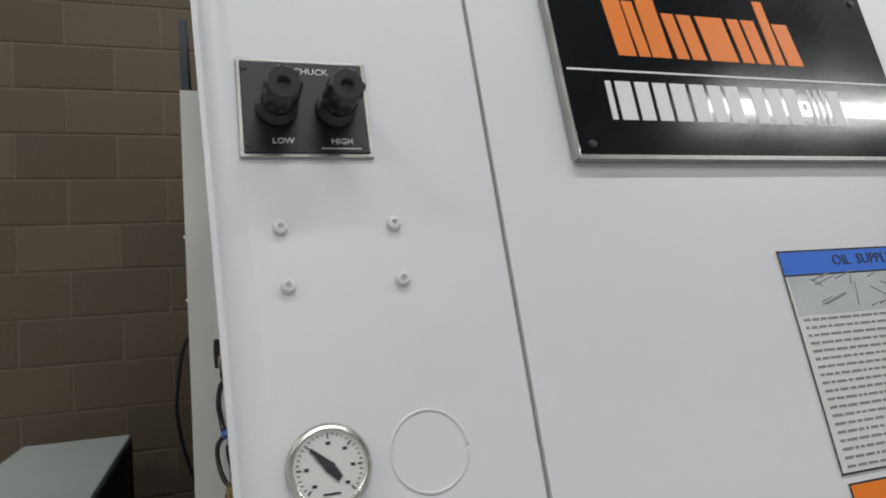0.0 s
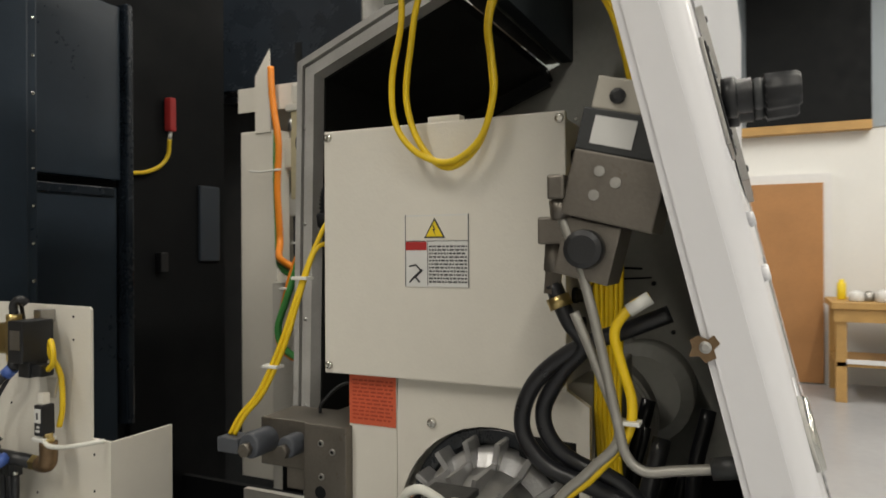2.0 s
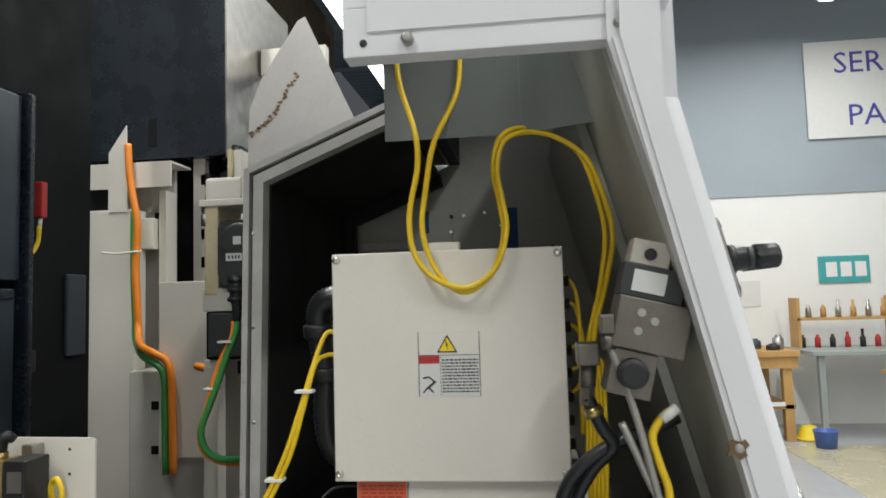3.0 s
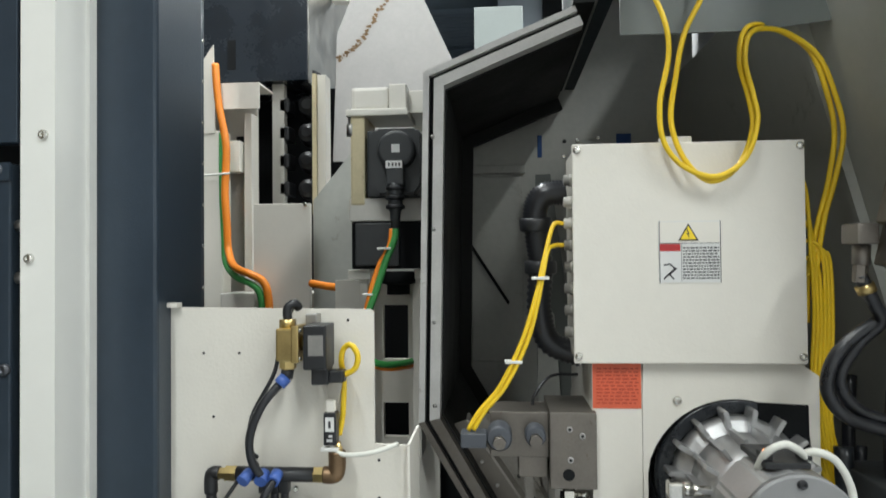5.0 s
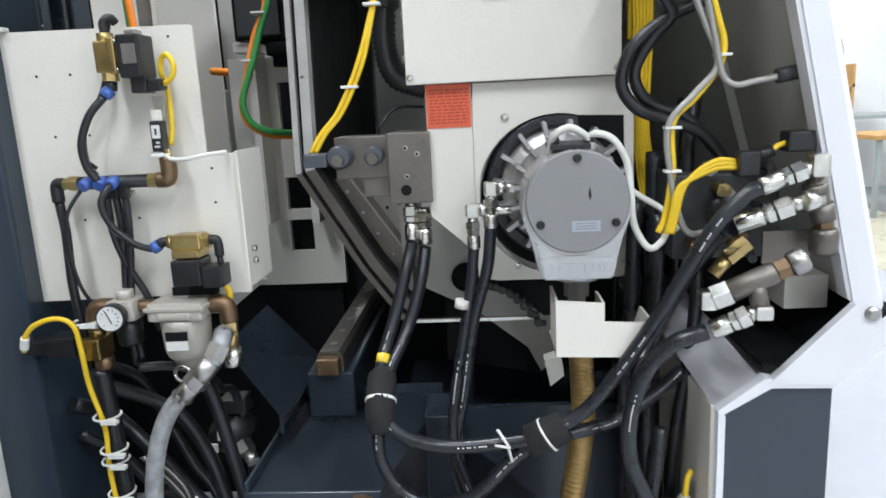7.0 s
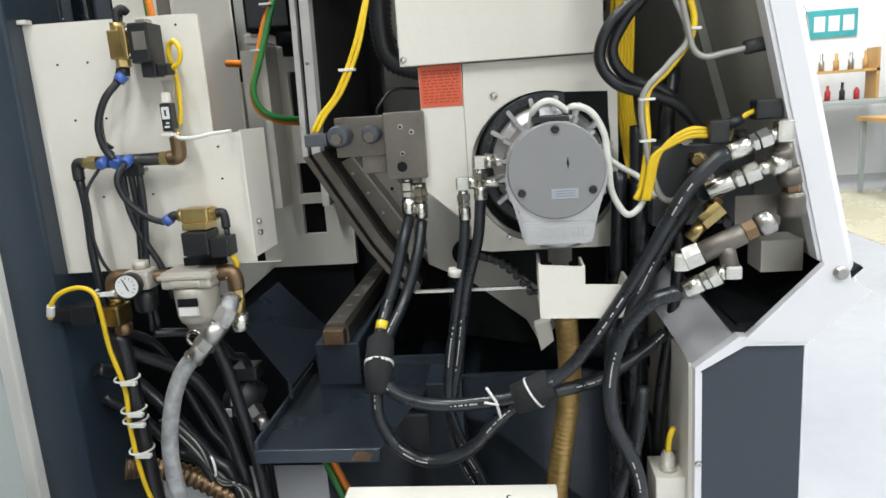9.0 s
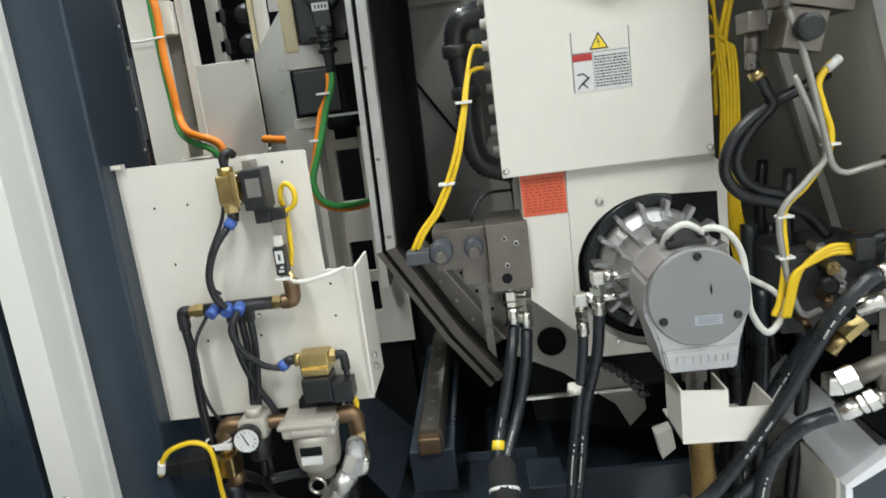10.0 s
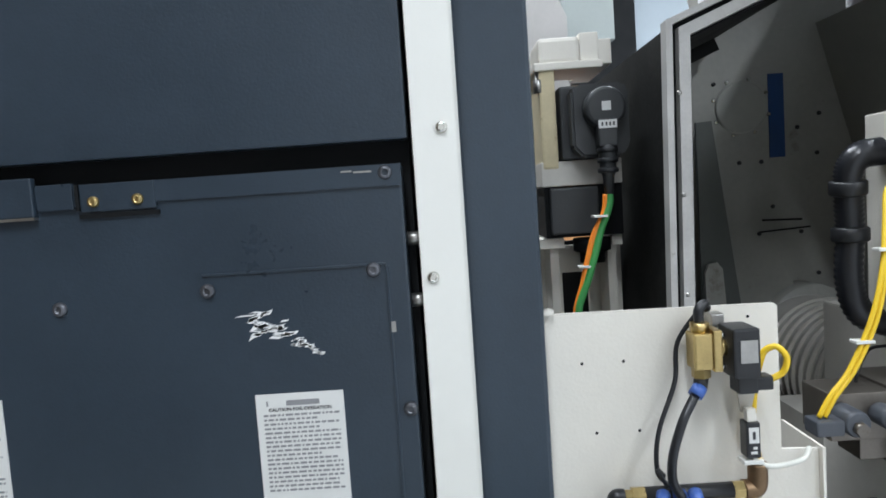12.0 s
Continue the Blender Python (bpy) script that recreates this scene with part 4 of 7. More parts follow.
def solenoid_valve_flat():
    t = thing("solenoid_valve", "brass solenoid valve lying flat with a black coil below", "valve", (-0.2, 0.52, 0.94), "solenoid valves")
    bm = B()
    box(bm, -0.222, -0.186, 0.5, 0.548, 0.998, 1.022, 0.003)
    box(bm, -0.226, -0.182, 0.502, 0.546, 0.986, 0.998, 0.002)
    hexrod(bm, (-0.204, 0.548, 1.01), (-0.204, 0.558, 1.01), 0.012)
    hexrod(bm, (-0.204, 0.5, 1.01), (-0.204, 0.49, 1.01), 0.012)
    part("body", bm, BRASS, t)
    bm = B()
    box(bm, -0.235, -0.185, 0.5, 0.546, 0.944, 0.984, 0.003)
    box(bm, -0.228, -0.19, 0.468, 0.502, 0.938, 0.972, 0.003)
    part("coil", bm, BLACK_PL, t)
    part("elbow", hose(B(), [(-0.204, 0.492, 1.01), (-0.204, 0.481, 1.011), (-0.204, 0.478, 1.0), (-0.204, 0.478, 0.985)], 0.0075, 10), BLACK_PL, t)
    part("drop_tube", rod(B(), (-0.204, 0.478, 0.985), (-0.2, 0.478, 0.96), 0.005, 8), TUBE_BLK, t)
    part("inlet_elbow", hose(B(), [(-0.204, 0.557, 1.01), (-0.205, 0.568, 1.01), (-0.206, 0.575, 1.004)], 0.008, 10), BLACK_PL, t)
    part("push_fitting", rod(B(), (-0.206, 0.572, 1.007), (-0.207, 0.583, 1.0), 0.0095, 12), BLUE_PL, t)
    part("cable", hose(B(), [(-0.2, 0.478, 0.94), (-0.195, 0.472, 0.92), (-0.19, 0.48, 0.905), (-0.185, 0.49, 0.91)], 0.005, 8), YELLOW, t)
    pbox("shelf_bracket", BLACK, t, -0.19, -0.166, 0.5, 0.57, 0.915, 0.932, 0.001)
    return t


solenoid_valve_flat()


def air_manifold():
    t = thing("air_manifold", "black push-in air manifold with blue collars and brass nipples", "pneumatic fitting", (-0.2, 0.63, 1.09))
    z = 1.108
    part("body", rod(B(), (-0.2, 0.692, z), (-0.2, 0.575, z), 0.0105, 14), BLACK_PL, t)
    bm = B()
    for y in (0.65, 0.635, 0.62):
        box(bm, -0.207, -0.193, y - 0.007, y + 0.007, z - 0.026, z - 0.005, 0.002)
    part("outlet_block", bm, BLACK_PL, t)
    for y, d in ((0.668, 0.006), (0.648, 0.0), (0.628, 0.002)):
        part("push_fitting", rod(B(), (-0.208, y, z + 0.004), (-0.224, y + d, z - 0.004), 0.009, 12), BLUE_PL, t)
    bm = B()
    hexrod(bm, (-0.2, 0.706, z), (-0.2, 0.69, z), 0.012)
    hexrod(bm, (-0.2, 0.718, z), (-0.2, 0.706, z), 0.009)
    part("left_nipple", bm, BRASS, t)
    bm = B()
    hexrod(bm, (-0.2, 0.577, z), (-0.2, 0.562, z), 0.012)
    hexrod(bm, (-0.2, 0.562, z), (-0.2, 0.552, z), 0.009)
    part("right_nipple", bm, BRASS, t)
    part("bronze_elbow", hose(B(), [(-0.2, 0.563, z), (-0.2, 0.548, z + 0.001), (-0.2, 0.544, z + 0.012), (-0.2, 0.544, z + 0.034)], 0.0125, 14), BRONZE, t)
    part("left_elbow", hose(B(), [(-0.2, 0.716, z), (-0.2, 0.726, z), (-0.2, 0.729, z - 0.008), (-0.2, 0.729, z - 0.028)], 0.0098, 12), BLACK_PL, t)
    part("drop_tube", hose(B(), [(-0.2, 0.729, z - 0.028), (-0.198, 0.727, 1.03), (-0.198, 0.73, 0.95), (-0.195, 0.728, 0.88), (-0.19, 0.725, 0.8)], 0.0075), TUBE_BLK, t)
    part("screw", lathe(B(), (-0.212, 0.6, z - 0.016), (-1, 0, 0), [(0, 0.004), (0.004, 0.003)], 8), CHROME, t)
    return t


air_manifold()


def pressure_switch():
    t = thing("pressure_switch", "slim black pressure switch with a white label above an elbow", "switch", (-0.2, 0.55, 1.14))
    part("nipple", lathe(B(), (-0.2, 0.545, 1.14), (0, 0, 1), [(0, 0.009), (0.008, 0.009), (0.008, 0.007), (0.015, 0.007)], 10), BRASS, t)
    part("body", box(B(), -0.211, -0.19, 0.543, 0.561, 1.152, 1.198, 0.002), BLACK_PL, t)
    pbox("label", PAPER, t, -0.2122, -0.211, 0.5455, 0.558, 1.172, 1.192)
    pbox("window", INK, t, -0.2127, -0.2122, 0.55, 0.5535, 1.177, 1.187)
    bm = B()
    box(bm, -0.2124, -0.211, 0.548, 0.556, 1.158, 1.161)
    box(bm, -0.2124, -0.211, 0.548, 0.553, 1.164, 1.167)
    part("marking", bm, PAPER, t)
    part("neck", box(B(), -0.208, -0.195, 0.546, 0.558, 1.198, 1.215, 0.002), CREAM, t)
    part("stay", prism(B(), [(0.562, 1.235), (0.538, 1.236), (0.546, 1.205), (0.558, 1.205)], -0.19, -0.186), FILTER, t)
    part("wire", hose(B(), [(-0.205, 0.552, 1.15), (-0.208, 0.535, 1.14), (-0.205, 0.51, 1.139), (-0.2, 0.485, 1.143), (-0.17, 0.462, 1.145)], 0.0035, 8), CLEARTUBE, t)
    part("tie", box(B(), -0.212, -0.19, 0.54, 0.565, 1.144, 1.149, 0.001), TIE, t)
    return t


pressure_switch()


def air_tubes():
    runs = [
        ([(-0.212, 0.624, 1.238), (-0.225, 0.645, 1.21), (-0.23, 0.66, 1.17), (-0.225, 0.66, 1.135), (-0.222, 0.648, 1.112)], 0.0062),
        ([(-0.2, 0.606, 1.35), (-0.178, 0.632, 1.3), (-0.185, 0.64, 1.25), (-0.2, 0.668, 1.19), (-0.2, 0.672, 1.14), (-0.2, 0.66, 1.12)], 0.0032),
        ([(-0.222, 0.629, 1.106), (-0.236, 0.64, 1.08), (-0.235, 0.63, 1.045), (-0.225, 0.605, 1.014), (-0.21, 0.583, 1.0)], 0.0055),
        ([(-0.2, 0.65, 1.085), (-0.198, 0.65, 1.03), (-0.195, 0.636, 0.975), (-0.19, 0.612, 0.92), (-0.185, 0.6, 0.86)], 0.0058),
        ([(-0.2, 0.635, 1.085), (-0.196, 0.635, 1.03), (-0.192, 0.642, 0.97), (-0.19, 0.648, 0.9), (-0.185, 0.65, 0.8)], 0.0058),
        ([(-0.2, 0.62, 1.085), (-0.2, 0.621, 1.03), (-0.195, 0.63, 0.97), (-0.19, 0.64, 0.9), (-0.182, 0.64, 0.8)], 0.0058),
        ([(-0.2, 0.688, 1.1), (-0.215, 0.71, 1.06), (-0.205, 0.722, 1.0), (-0.2, 0.715, 0.94), (-0.19, 0.7, 0.9)], 0.003),
        ([(-0.2, 0.66, 1.118), (-0.21, 0.668, 1.132), (-0.205, 0.672, 1.142), (-0.195, 0.662, 1.13)], 0.003),
    ]
    for pts, r in runs:
        solid("air_tube", hose(B(), pts, r, 8), TUBE_BLK, "glossy black plastic air tube on the valve board", "tube", "air tubes")


air_tubes()


def filter_regulator():
    t = thing("filter_regulator", "grey die-cast air filter and regulator with a dial gauge", "air filter", (-0.2, 0.57, 0.79))
    bm = B()
    box(bm, -0.24, -0.165, 0.503, 0.592, 0.888, 0.918, 0.006)
    box(bm, -0.243, -0.162, 0.499, 0.596, 0.905, 0.912, 0.002)
    box(bm, -0.245, -0.2, 0.52, 0.575, 0.892, 0.904, 0.004)
    part("filter_head", bm, FILTER, t)
    part("filter_bowl", lathe(B(), (-0.202, 0.547, 0.888), (0, 0, -1), [(0, 0.04), (0.01, 0.039), (0.052, 0.037), (0.064, 0.033), (0.07, 0.026), (0.085, 0.022), (0.088, 0.012)], 28), FILTER, t)
    pbox("bowl_label", BLACK, t, -0.2425, -0.2395, 0.53, 0.565, 0.858, 0.872)
    pbox("bowl_sticker", PAPER, t, -0.2425, -0.239, 0.53, 0.565, 0.842, 0.857)
    ring = [(-0.232, 0.549 + 0.013 * math.cos(k * 0.35), 0.799 + 0.013 * math.sin(k * 0.35)) for k in range(19)]
    part("drain_ring", sweep(B(), ring, 0.0035, 8), CHROME, t)
    bm = B()
    box(bm, -0.225, -0.175, 0.62, 0.668, 0.885, 0.92, 0.008)
    rod(bm, (-0.2, 0.644, 0.918), (-0.2, 0.644, 0.935), 0.014, 16)
    part("regulator_body", bm, FILTER, t)
    part("regulator_knob", lathe(B(), (-0.2, 0.644, 0.887), (0, 0, -1), [(0, 0.021), (0.04, 0.02), (0.045, 0.016)], 20), BLACK_PL, t)
    part("joint", hose(B(), [(-0.2, 0.592, 0.905), (-0.2, 0.622, 0.905)], 0.011, 12), BRONZE, t)
    g = part("gauge", lathe(B(), (-0.225, 0.646, 0.901), (-1, -0.1, 0.02), [(0, 0.008), (0.012, 0.01), (0.012, 0.021), (0.03, 0.0215), (0.032, 0.0205), (0.03, 0.0195)], 28), BLACK_PL, t, "small black pressure gauge")
    part("dial", lathe(B(), (-0.2545, 0.643, 0.9015), (-1, -0.1, 0.02), [(0, 0.0195), (0.001, 0.0195), (0.0012, 0.0002)], 28), PAPER, g, "white dial")
    bm = B()
    for k in range(11):
        a = math.radians(-45 + 27 * k)
        sweep(bm, [(-0.2565, 0.643 + 0.016 * math.cos(a), 0.9015 + 0.016 * math.sin(a)), (-0.2565, 0.643 + 0.0125 * math.cos(a), 0.9015 + 0.0125 * math.sin(a))], 0.0006, 4)
    sweep(bm, [(-0.2568, 0.648, 0.913), (-0.2568, 0.640, 0.894)], 0.001, 5)
    part("needle", bm, INK, g)
    part("left_elbow", hose(B(), [(-0.2, 0.668, 0.905), (-0.2, 0.69, 0.905), (-0.2, 0.699, 0.895), (-0.2, 0.7, 0.87)], 0.0145, 14), BRONZE, t)
    part("right_elbow", hose(B(), [(-0.2, 0.503, 0.905), (-0.2, 0.485, 0.906), (-0.2, 0.477, 0.896), (-0.2, 0.476, 0.875)], 0.0145, 14), BRONZE, t)
    bm = B()
    hexrod(bm, (-0.2, 0.476, 0.875), (-0.2, 0.477, 0.86), 0.0135)
    rod(bm, (-0.2, 0.477, 0.86), (-0.2, 0.478, 0.83), 0.0125, 14)
    part("tee", bm, BRASS, t)
    part("plug_coupler", lathe(B(), (-0.2, 0.478, 0.835), (0, 0, -1), [(0, 0.012), (0.006, 0.013), (0.006, 0.0155), (0.034, 0.0155), (0.036, 0.011)], 16), CHROME, t)
    bm = B()
    rod(bm, (-0.2, 0.478, 0.858), (-0.228, 0.477, 0.862), 0.011, 12)
    part("branch", bm, BRASS, t)
    # valve at the side
    bm = B()
    box(bm, -0.225, -0.18, 0.685, 0.712, 0.822, 0.858, 0.004)
    hexrod(bm, (-0.2, 0.7, 0.858), (-0.2, 0.7, 0.872), 0.013)
    rod(bm, (-0.202, 0.712, 0.845), (-0.202, 0.728, 0.845), 0.01)
    part("side_valve", bm, BRASS, t)
    part("valve_foot", lathe(B(), (-0.2, 0.695, 0.822), (0, 0, -1), [(0, 0.015), (0.02, 0.016), (0.022, 0.01)], 14), BRONZE, t)
    bm = B()
    box(bm, -0.225, -0.182, 0.728, 0.775, 0.828, 0.862, 0.003)
    box(bm, -0.22, -0.188, 0.774, 0.815, 0.832, 0.856, 0.003)
    part("side_coil", bm, BLACK_PL, t)
    return t


filter_regulator()


def loose_hoses_left():
    solid("painted_air_hose", hose(B(), [(-0.22, 0.48, 0.862), (-0.245, 0.474, 0.858), (-0.262, 0.484, 0.833), (-0.268, 0.518, 0.795), (-0.27, 0.56, 0.752), (-0.27, 0.588, 0.69), (-0.27, 0.605, 0.601), (-0.27, 0.6, 0.5), (-0.27, 0.585, 0.35), (-0.26, 0.56, 0.05)], [0.014] * 64, 14), PAINTHOSE, "thick silver painted air hose with worn coating", "hose")
    bm = B()
    line = [Vector(p) for p in ((-0.228, 0.477, 0.862), (-0.25, 0.475, 0.853), (-0.262, 0.484, 0.833), (-0.265, 0.501, 0.813), (-0.268, 0.518, 0.795), (-0.269, 0.54, 0.773))]
    hexrod(bm, line[0], line[0].lerp(line[1], 0.6), 0.017)
    hexrod(bm, line[1], line[2], 0.0175)
    rod(bm, line[2], line[4], 0.0165)
    hexrod(bm, line[3].lerp(line[4], 0.3), line[4], 0.019)
    rod(bm, line[4], line[5], 0.0155, 14, 0.002)
    hexrod(bm, line[5].lerp(line[4], 0.25), line[5], 0.0175)
    solid("hose_coupling", bm, STEEL, "paint-spattered steel hose coupling below the filter", "coupling")
    solid("signal_cable", hose(B(), [(-0.235, 0.805, 0.845), (-0.24, 0.797, 0.868), (-0.24, 0.777, 0.89), (-0.24, 0.739, 0.9), (-0.24, 0.713, 0.887), (-0.235, 0.71, 0.847), (-0.225, 0.712, 0.78), (-0.22, 0.7, 0.701), (-0.22, 0.703, 0.62), (-0.22, 0.69, 0.5), (-0.2, 0.67, 0.44), (-0.18, 0.6, 0.4), (-0.15, 0.55, 0.39)], 0.0043, 8), YELLOW, "yellow cable looping from a solenoid plug to the floor", "cable")
    solid("cable_sleeve", hose(B(), [(-0.236, 0.803, 0.85), (-0.24, 0.796, 0.87)], 0.0068, 8), TIE, "white sleeve on a yellow cable", "cable sleeve")
    solid("loom", hose(B(), [(-0.2, 0.705, 0.8), (-0.2, 0.7, 0.72), (-0.2, 0.695, 0.62), (-0.2, 0.69, 0.5), (-0.19, 0.68, 0.3), (-0.18, 0.66, 0.05)], 0.016, 10), TUBE_BLK, "black bundled air tubes tied under the valve board", "cable loom")
    for z, y in ((0.885, 0.712), (0.72, 0.703), (0.66, 0.7), (0.64, 0.7), (0.58, 0.698)):
        bm = B()
        ring = [(-0.208 + 0.023 * math.cos(k * 0.5), y - 0.003 + 0.021 * math.sin(k * 0.5), z) for k in range(14)]
        sweep(bm, ring, 0.0022, 5)
        box(bm, -0.24, -0.23, y - 0.035, y - 0.008, z - 0.003, z + 0.003)
        solid("cable_tie", bm, TIE, "white nylon cable tie round a black loom", "cable tie", "cable ties")
    for pts, r in (
        ([(-0.18, 0.545, 0.79), (-0.16, 0.535, 0.72), (-0.15, 0.52, 0.62), (-0.14, 0.505, 0.5), (-0.12, 0.5, 0.3), (-0.1, 0.5, 0.03)], 0.012),
        ([(-0.16, 0.74, 0.76), (-0.11, 0.676, 0.705), (-0.1, 0.624, 0.663), (-0.1, 0.582, 0.581), (-0.1, 0.562, 0.498), (-0.1, 0.549, 0.4), (-0.1, 0.54, 0.03)], 0.0125),
        ([(-0.16, 0.79, 0.72), (-0.1, 0.753, 0.668), (-0.1, 0.68, 0.585), (-0.1, 0.617, 0.5), (-0.1, 0.571, 0.42), (-0.1, 0.55, 0.03)], 0.0135),
        ([(-0.17, 0.73, 0.80), (-0.1, 0.7, 0.745), (-0.08, 0.665, 0.65), (-0.08, 0.626, 0.56), (-0.08, 0.58, 0.45), (-0.08, 0.56, 0.03)], 0.009),
        ([(-0.15, 0.79, 0.66), (-0.12, 0.74, 0.6), (-0.1, 0.69, 0.52), (-0.1, 0.62, 0.44), (-0.1, 0.58, 0.03)], 0.011),
        ([(-0.2, 0.64, 0.8), (-0.17, 0.6, 0.79), (-0.12, 0.57, 0.76), (-0.05, 0.57, 0.7), (0.02, 0.56, 0.6), (0.05, 0.55, 0.03)], 0.008),
    ):
        solid("air_hose", hose(B(), pts, r, 10), TUBE_BLK, "black rubber air hose running down to the floor", "hose", "air hoses")
    for k in range(5):
        pts = [(-0.13 + 0.004 * k, 0.7 - 0.004 * k, 0.6), (-0.12, 0.65 - 0.006 * k, 0.53 + 0.003 * k), (-0.12, 0.6, 0.47 - 0.004 * k), (-0.12, 0.56 - 0.008 * k, 0.41), (-0.11, 0.55, 0.03)]
        solid("thin_cable", hose(B(), pts, 0.0028, 6), GREYTUBE if k % 2 else BLACK_PL, "thin grey and black control cable", "cable", "thin cables")
    bm = B()
    n = 90
    path = curve([(-0.14, 0.78, 0.5), (-0.12, 0.74, 0.49), (-0.1, 0.68, 0.465), (-0.1, 0.6, 0.42), (-0.1, 0.54, 0.36), (-0.1, 0.5, 0.2)], 24)
    sweep(bm, path, [0.021 if i % 4 < 2 else 0.018 for i in range(len(path))], 14)
    solid("corrugated_conduit", bm, BRONZE, "brownish corrugated flexible conduit", "conduit")
    bm = B()
    ring = [(-0.115 + 0.016 * math.cos(k * 0.5), 0.612 + 0.013 * math.cos(k * 0.5), 0.49 + 0.02 * math.sin(k * 0.5)) for k in range(14)]
    sweep(bm, ring, 0.0025, 5)
    solid("cable_tie", bm, TIE, "white nylon cable tie round grey cables", "cable tie", "cable ties")
    # motor of the chip pump in the dark
    t = thing("pump_motor", "black pump motor with a plated connector", "motor", (0.05, 0.58, 0.5))
    part("body", lathe(B(), (0.02, 0.61, 0.6), (0.2, -0.5, -0.6), [(0, 0.03), (0.01, 0.045), (0.06, 0.045), (0.065, 0.03)], 20), BLACK_PL, t)
    part("terminal_box", box(B(), 0.0, 0.05, 0.545, 0.6, 0.62, 0.65, 0.004), BLACK_PL, t)
    for y, z in ((0.588, 0.585), (0.612, 0.56)):
        part("sticker", box(B(), -0.025, -0.022, y - 0.012, y + 0.01, z - 0.008, z + 0.01), PAPER, t)
    bm = B()
    hexrod(bm, (0.0, 0.56, 0.56), (-0.012, 0.545, 0.545), 0.018)
    rod(bm, (-0.012, 0.545, 0.545), (-0.025, 0.53, 0.53), 0.013)
    part("connector", bm, STEEL, t)


loose_hoses_left()


# ---- under and beside the headstock ----
def manifold_block():
    t = thing("manifold_block", "oily bare steel hydraulic manifold block with two solenoids", "hydraulic manifold", (0.06, 0.22, 1.03))
    part("block", box(B(), 0.0, 0.15, 0.152, 0.23, 1.028, 1.156, 0.002), BARE, t)
    for y, z in ((0.197, 1.128), (0.176, 1.117), (0.196, 1.077)):
        b = part("bolt", lathe(B(), (0.0008, y, z), (-1, 0, 0), [(0, 0.0052), (0.003, 0.0052), (0.0035, 0.0045)], 14), STEEL, t)
        part("socket", lathe(B(), (-0.0027, y, z), (-1, 0, 0), [(0, 0.0028), (0.0006, 0.0028)], 6), BLACK, b)
    bm = lathe(B(), (0.0008, 0.199, 1.052), (-1, 0, 0), [(0, 0.01), (0.0012, 0.01), (0.0014, 0.0005)], 16)
    part("port", bm, BLACK, t)
    part("rear_block", box(B(), 0.02, 0.11, 0.23, 0.33, 1.075, 1.152, 0.002), BARE, t)
    part("lower_block", box(B(), 0.025, 0.09, 0.232, 0.282, 1.04, 1.076, 0.002), BARE, t)
    for y, r, x in ((0.314, 0.021, -0.02), (0.254, 0.0175, -0.005)):
        s = part("solenoid", lathe(B(), (0.03, y, 1.118), (-1, 0, 0), [(0, r * 0.9), (0.012, r), (0.035 - x, r), (0.04 - x, r * 0.85), (0.041 - x, r * 0.5)], 20), SOLENOID, t)
        part("nut", sweep(B(), [(-0.008 + x, y, 1.114), (-0.022 + x, y, 1.113)], 0.011, 6), BARE, s)
    part("plug", box(B(), -0.03, 0.01, 0.335, 0.378, 1.102, 1.126, 0.003), SOLENOID, t)
    return t


manifold_block()


def fitting(bm, a, b, r):
    """A hose end from a to b: ferrule, shank and nuts."""
    a, b = Vector(a), Vector(b)
    d = b - a
    rod(bm, a, a + d * 0.42, r, 14, 0.0015)
    hexrod(bm, a + d * 0.47, a + d * 0.58, r * 1.06)
    rod(bm, a + d * 0.42, a + d * 0.62, r * 0.8, 12)
    hexrod(bm, a + d * 0.62, a + d * 0.84, r * 1.15)
    rod(bm, a + d * 0.84, b, r * 0.8, 12)
    return bm


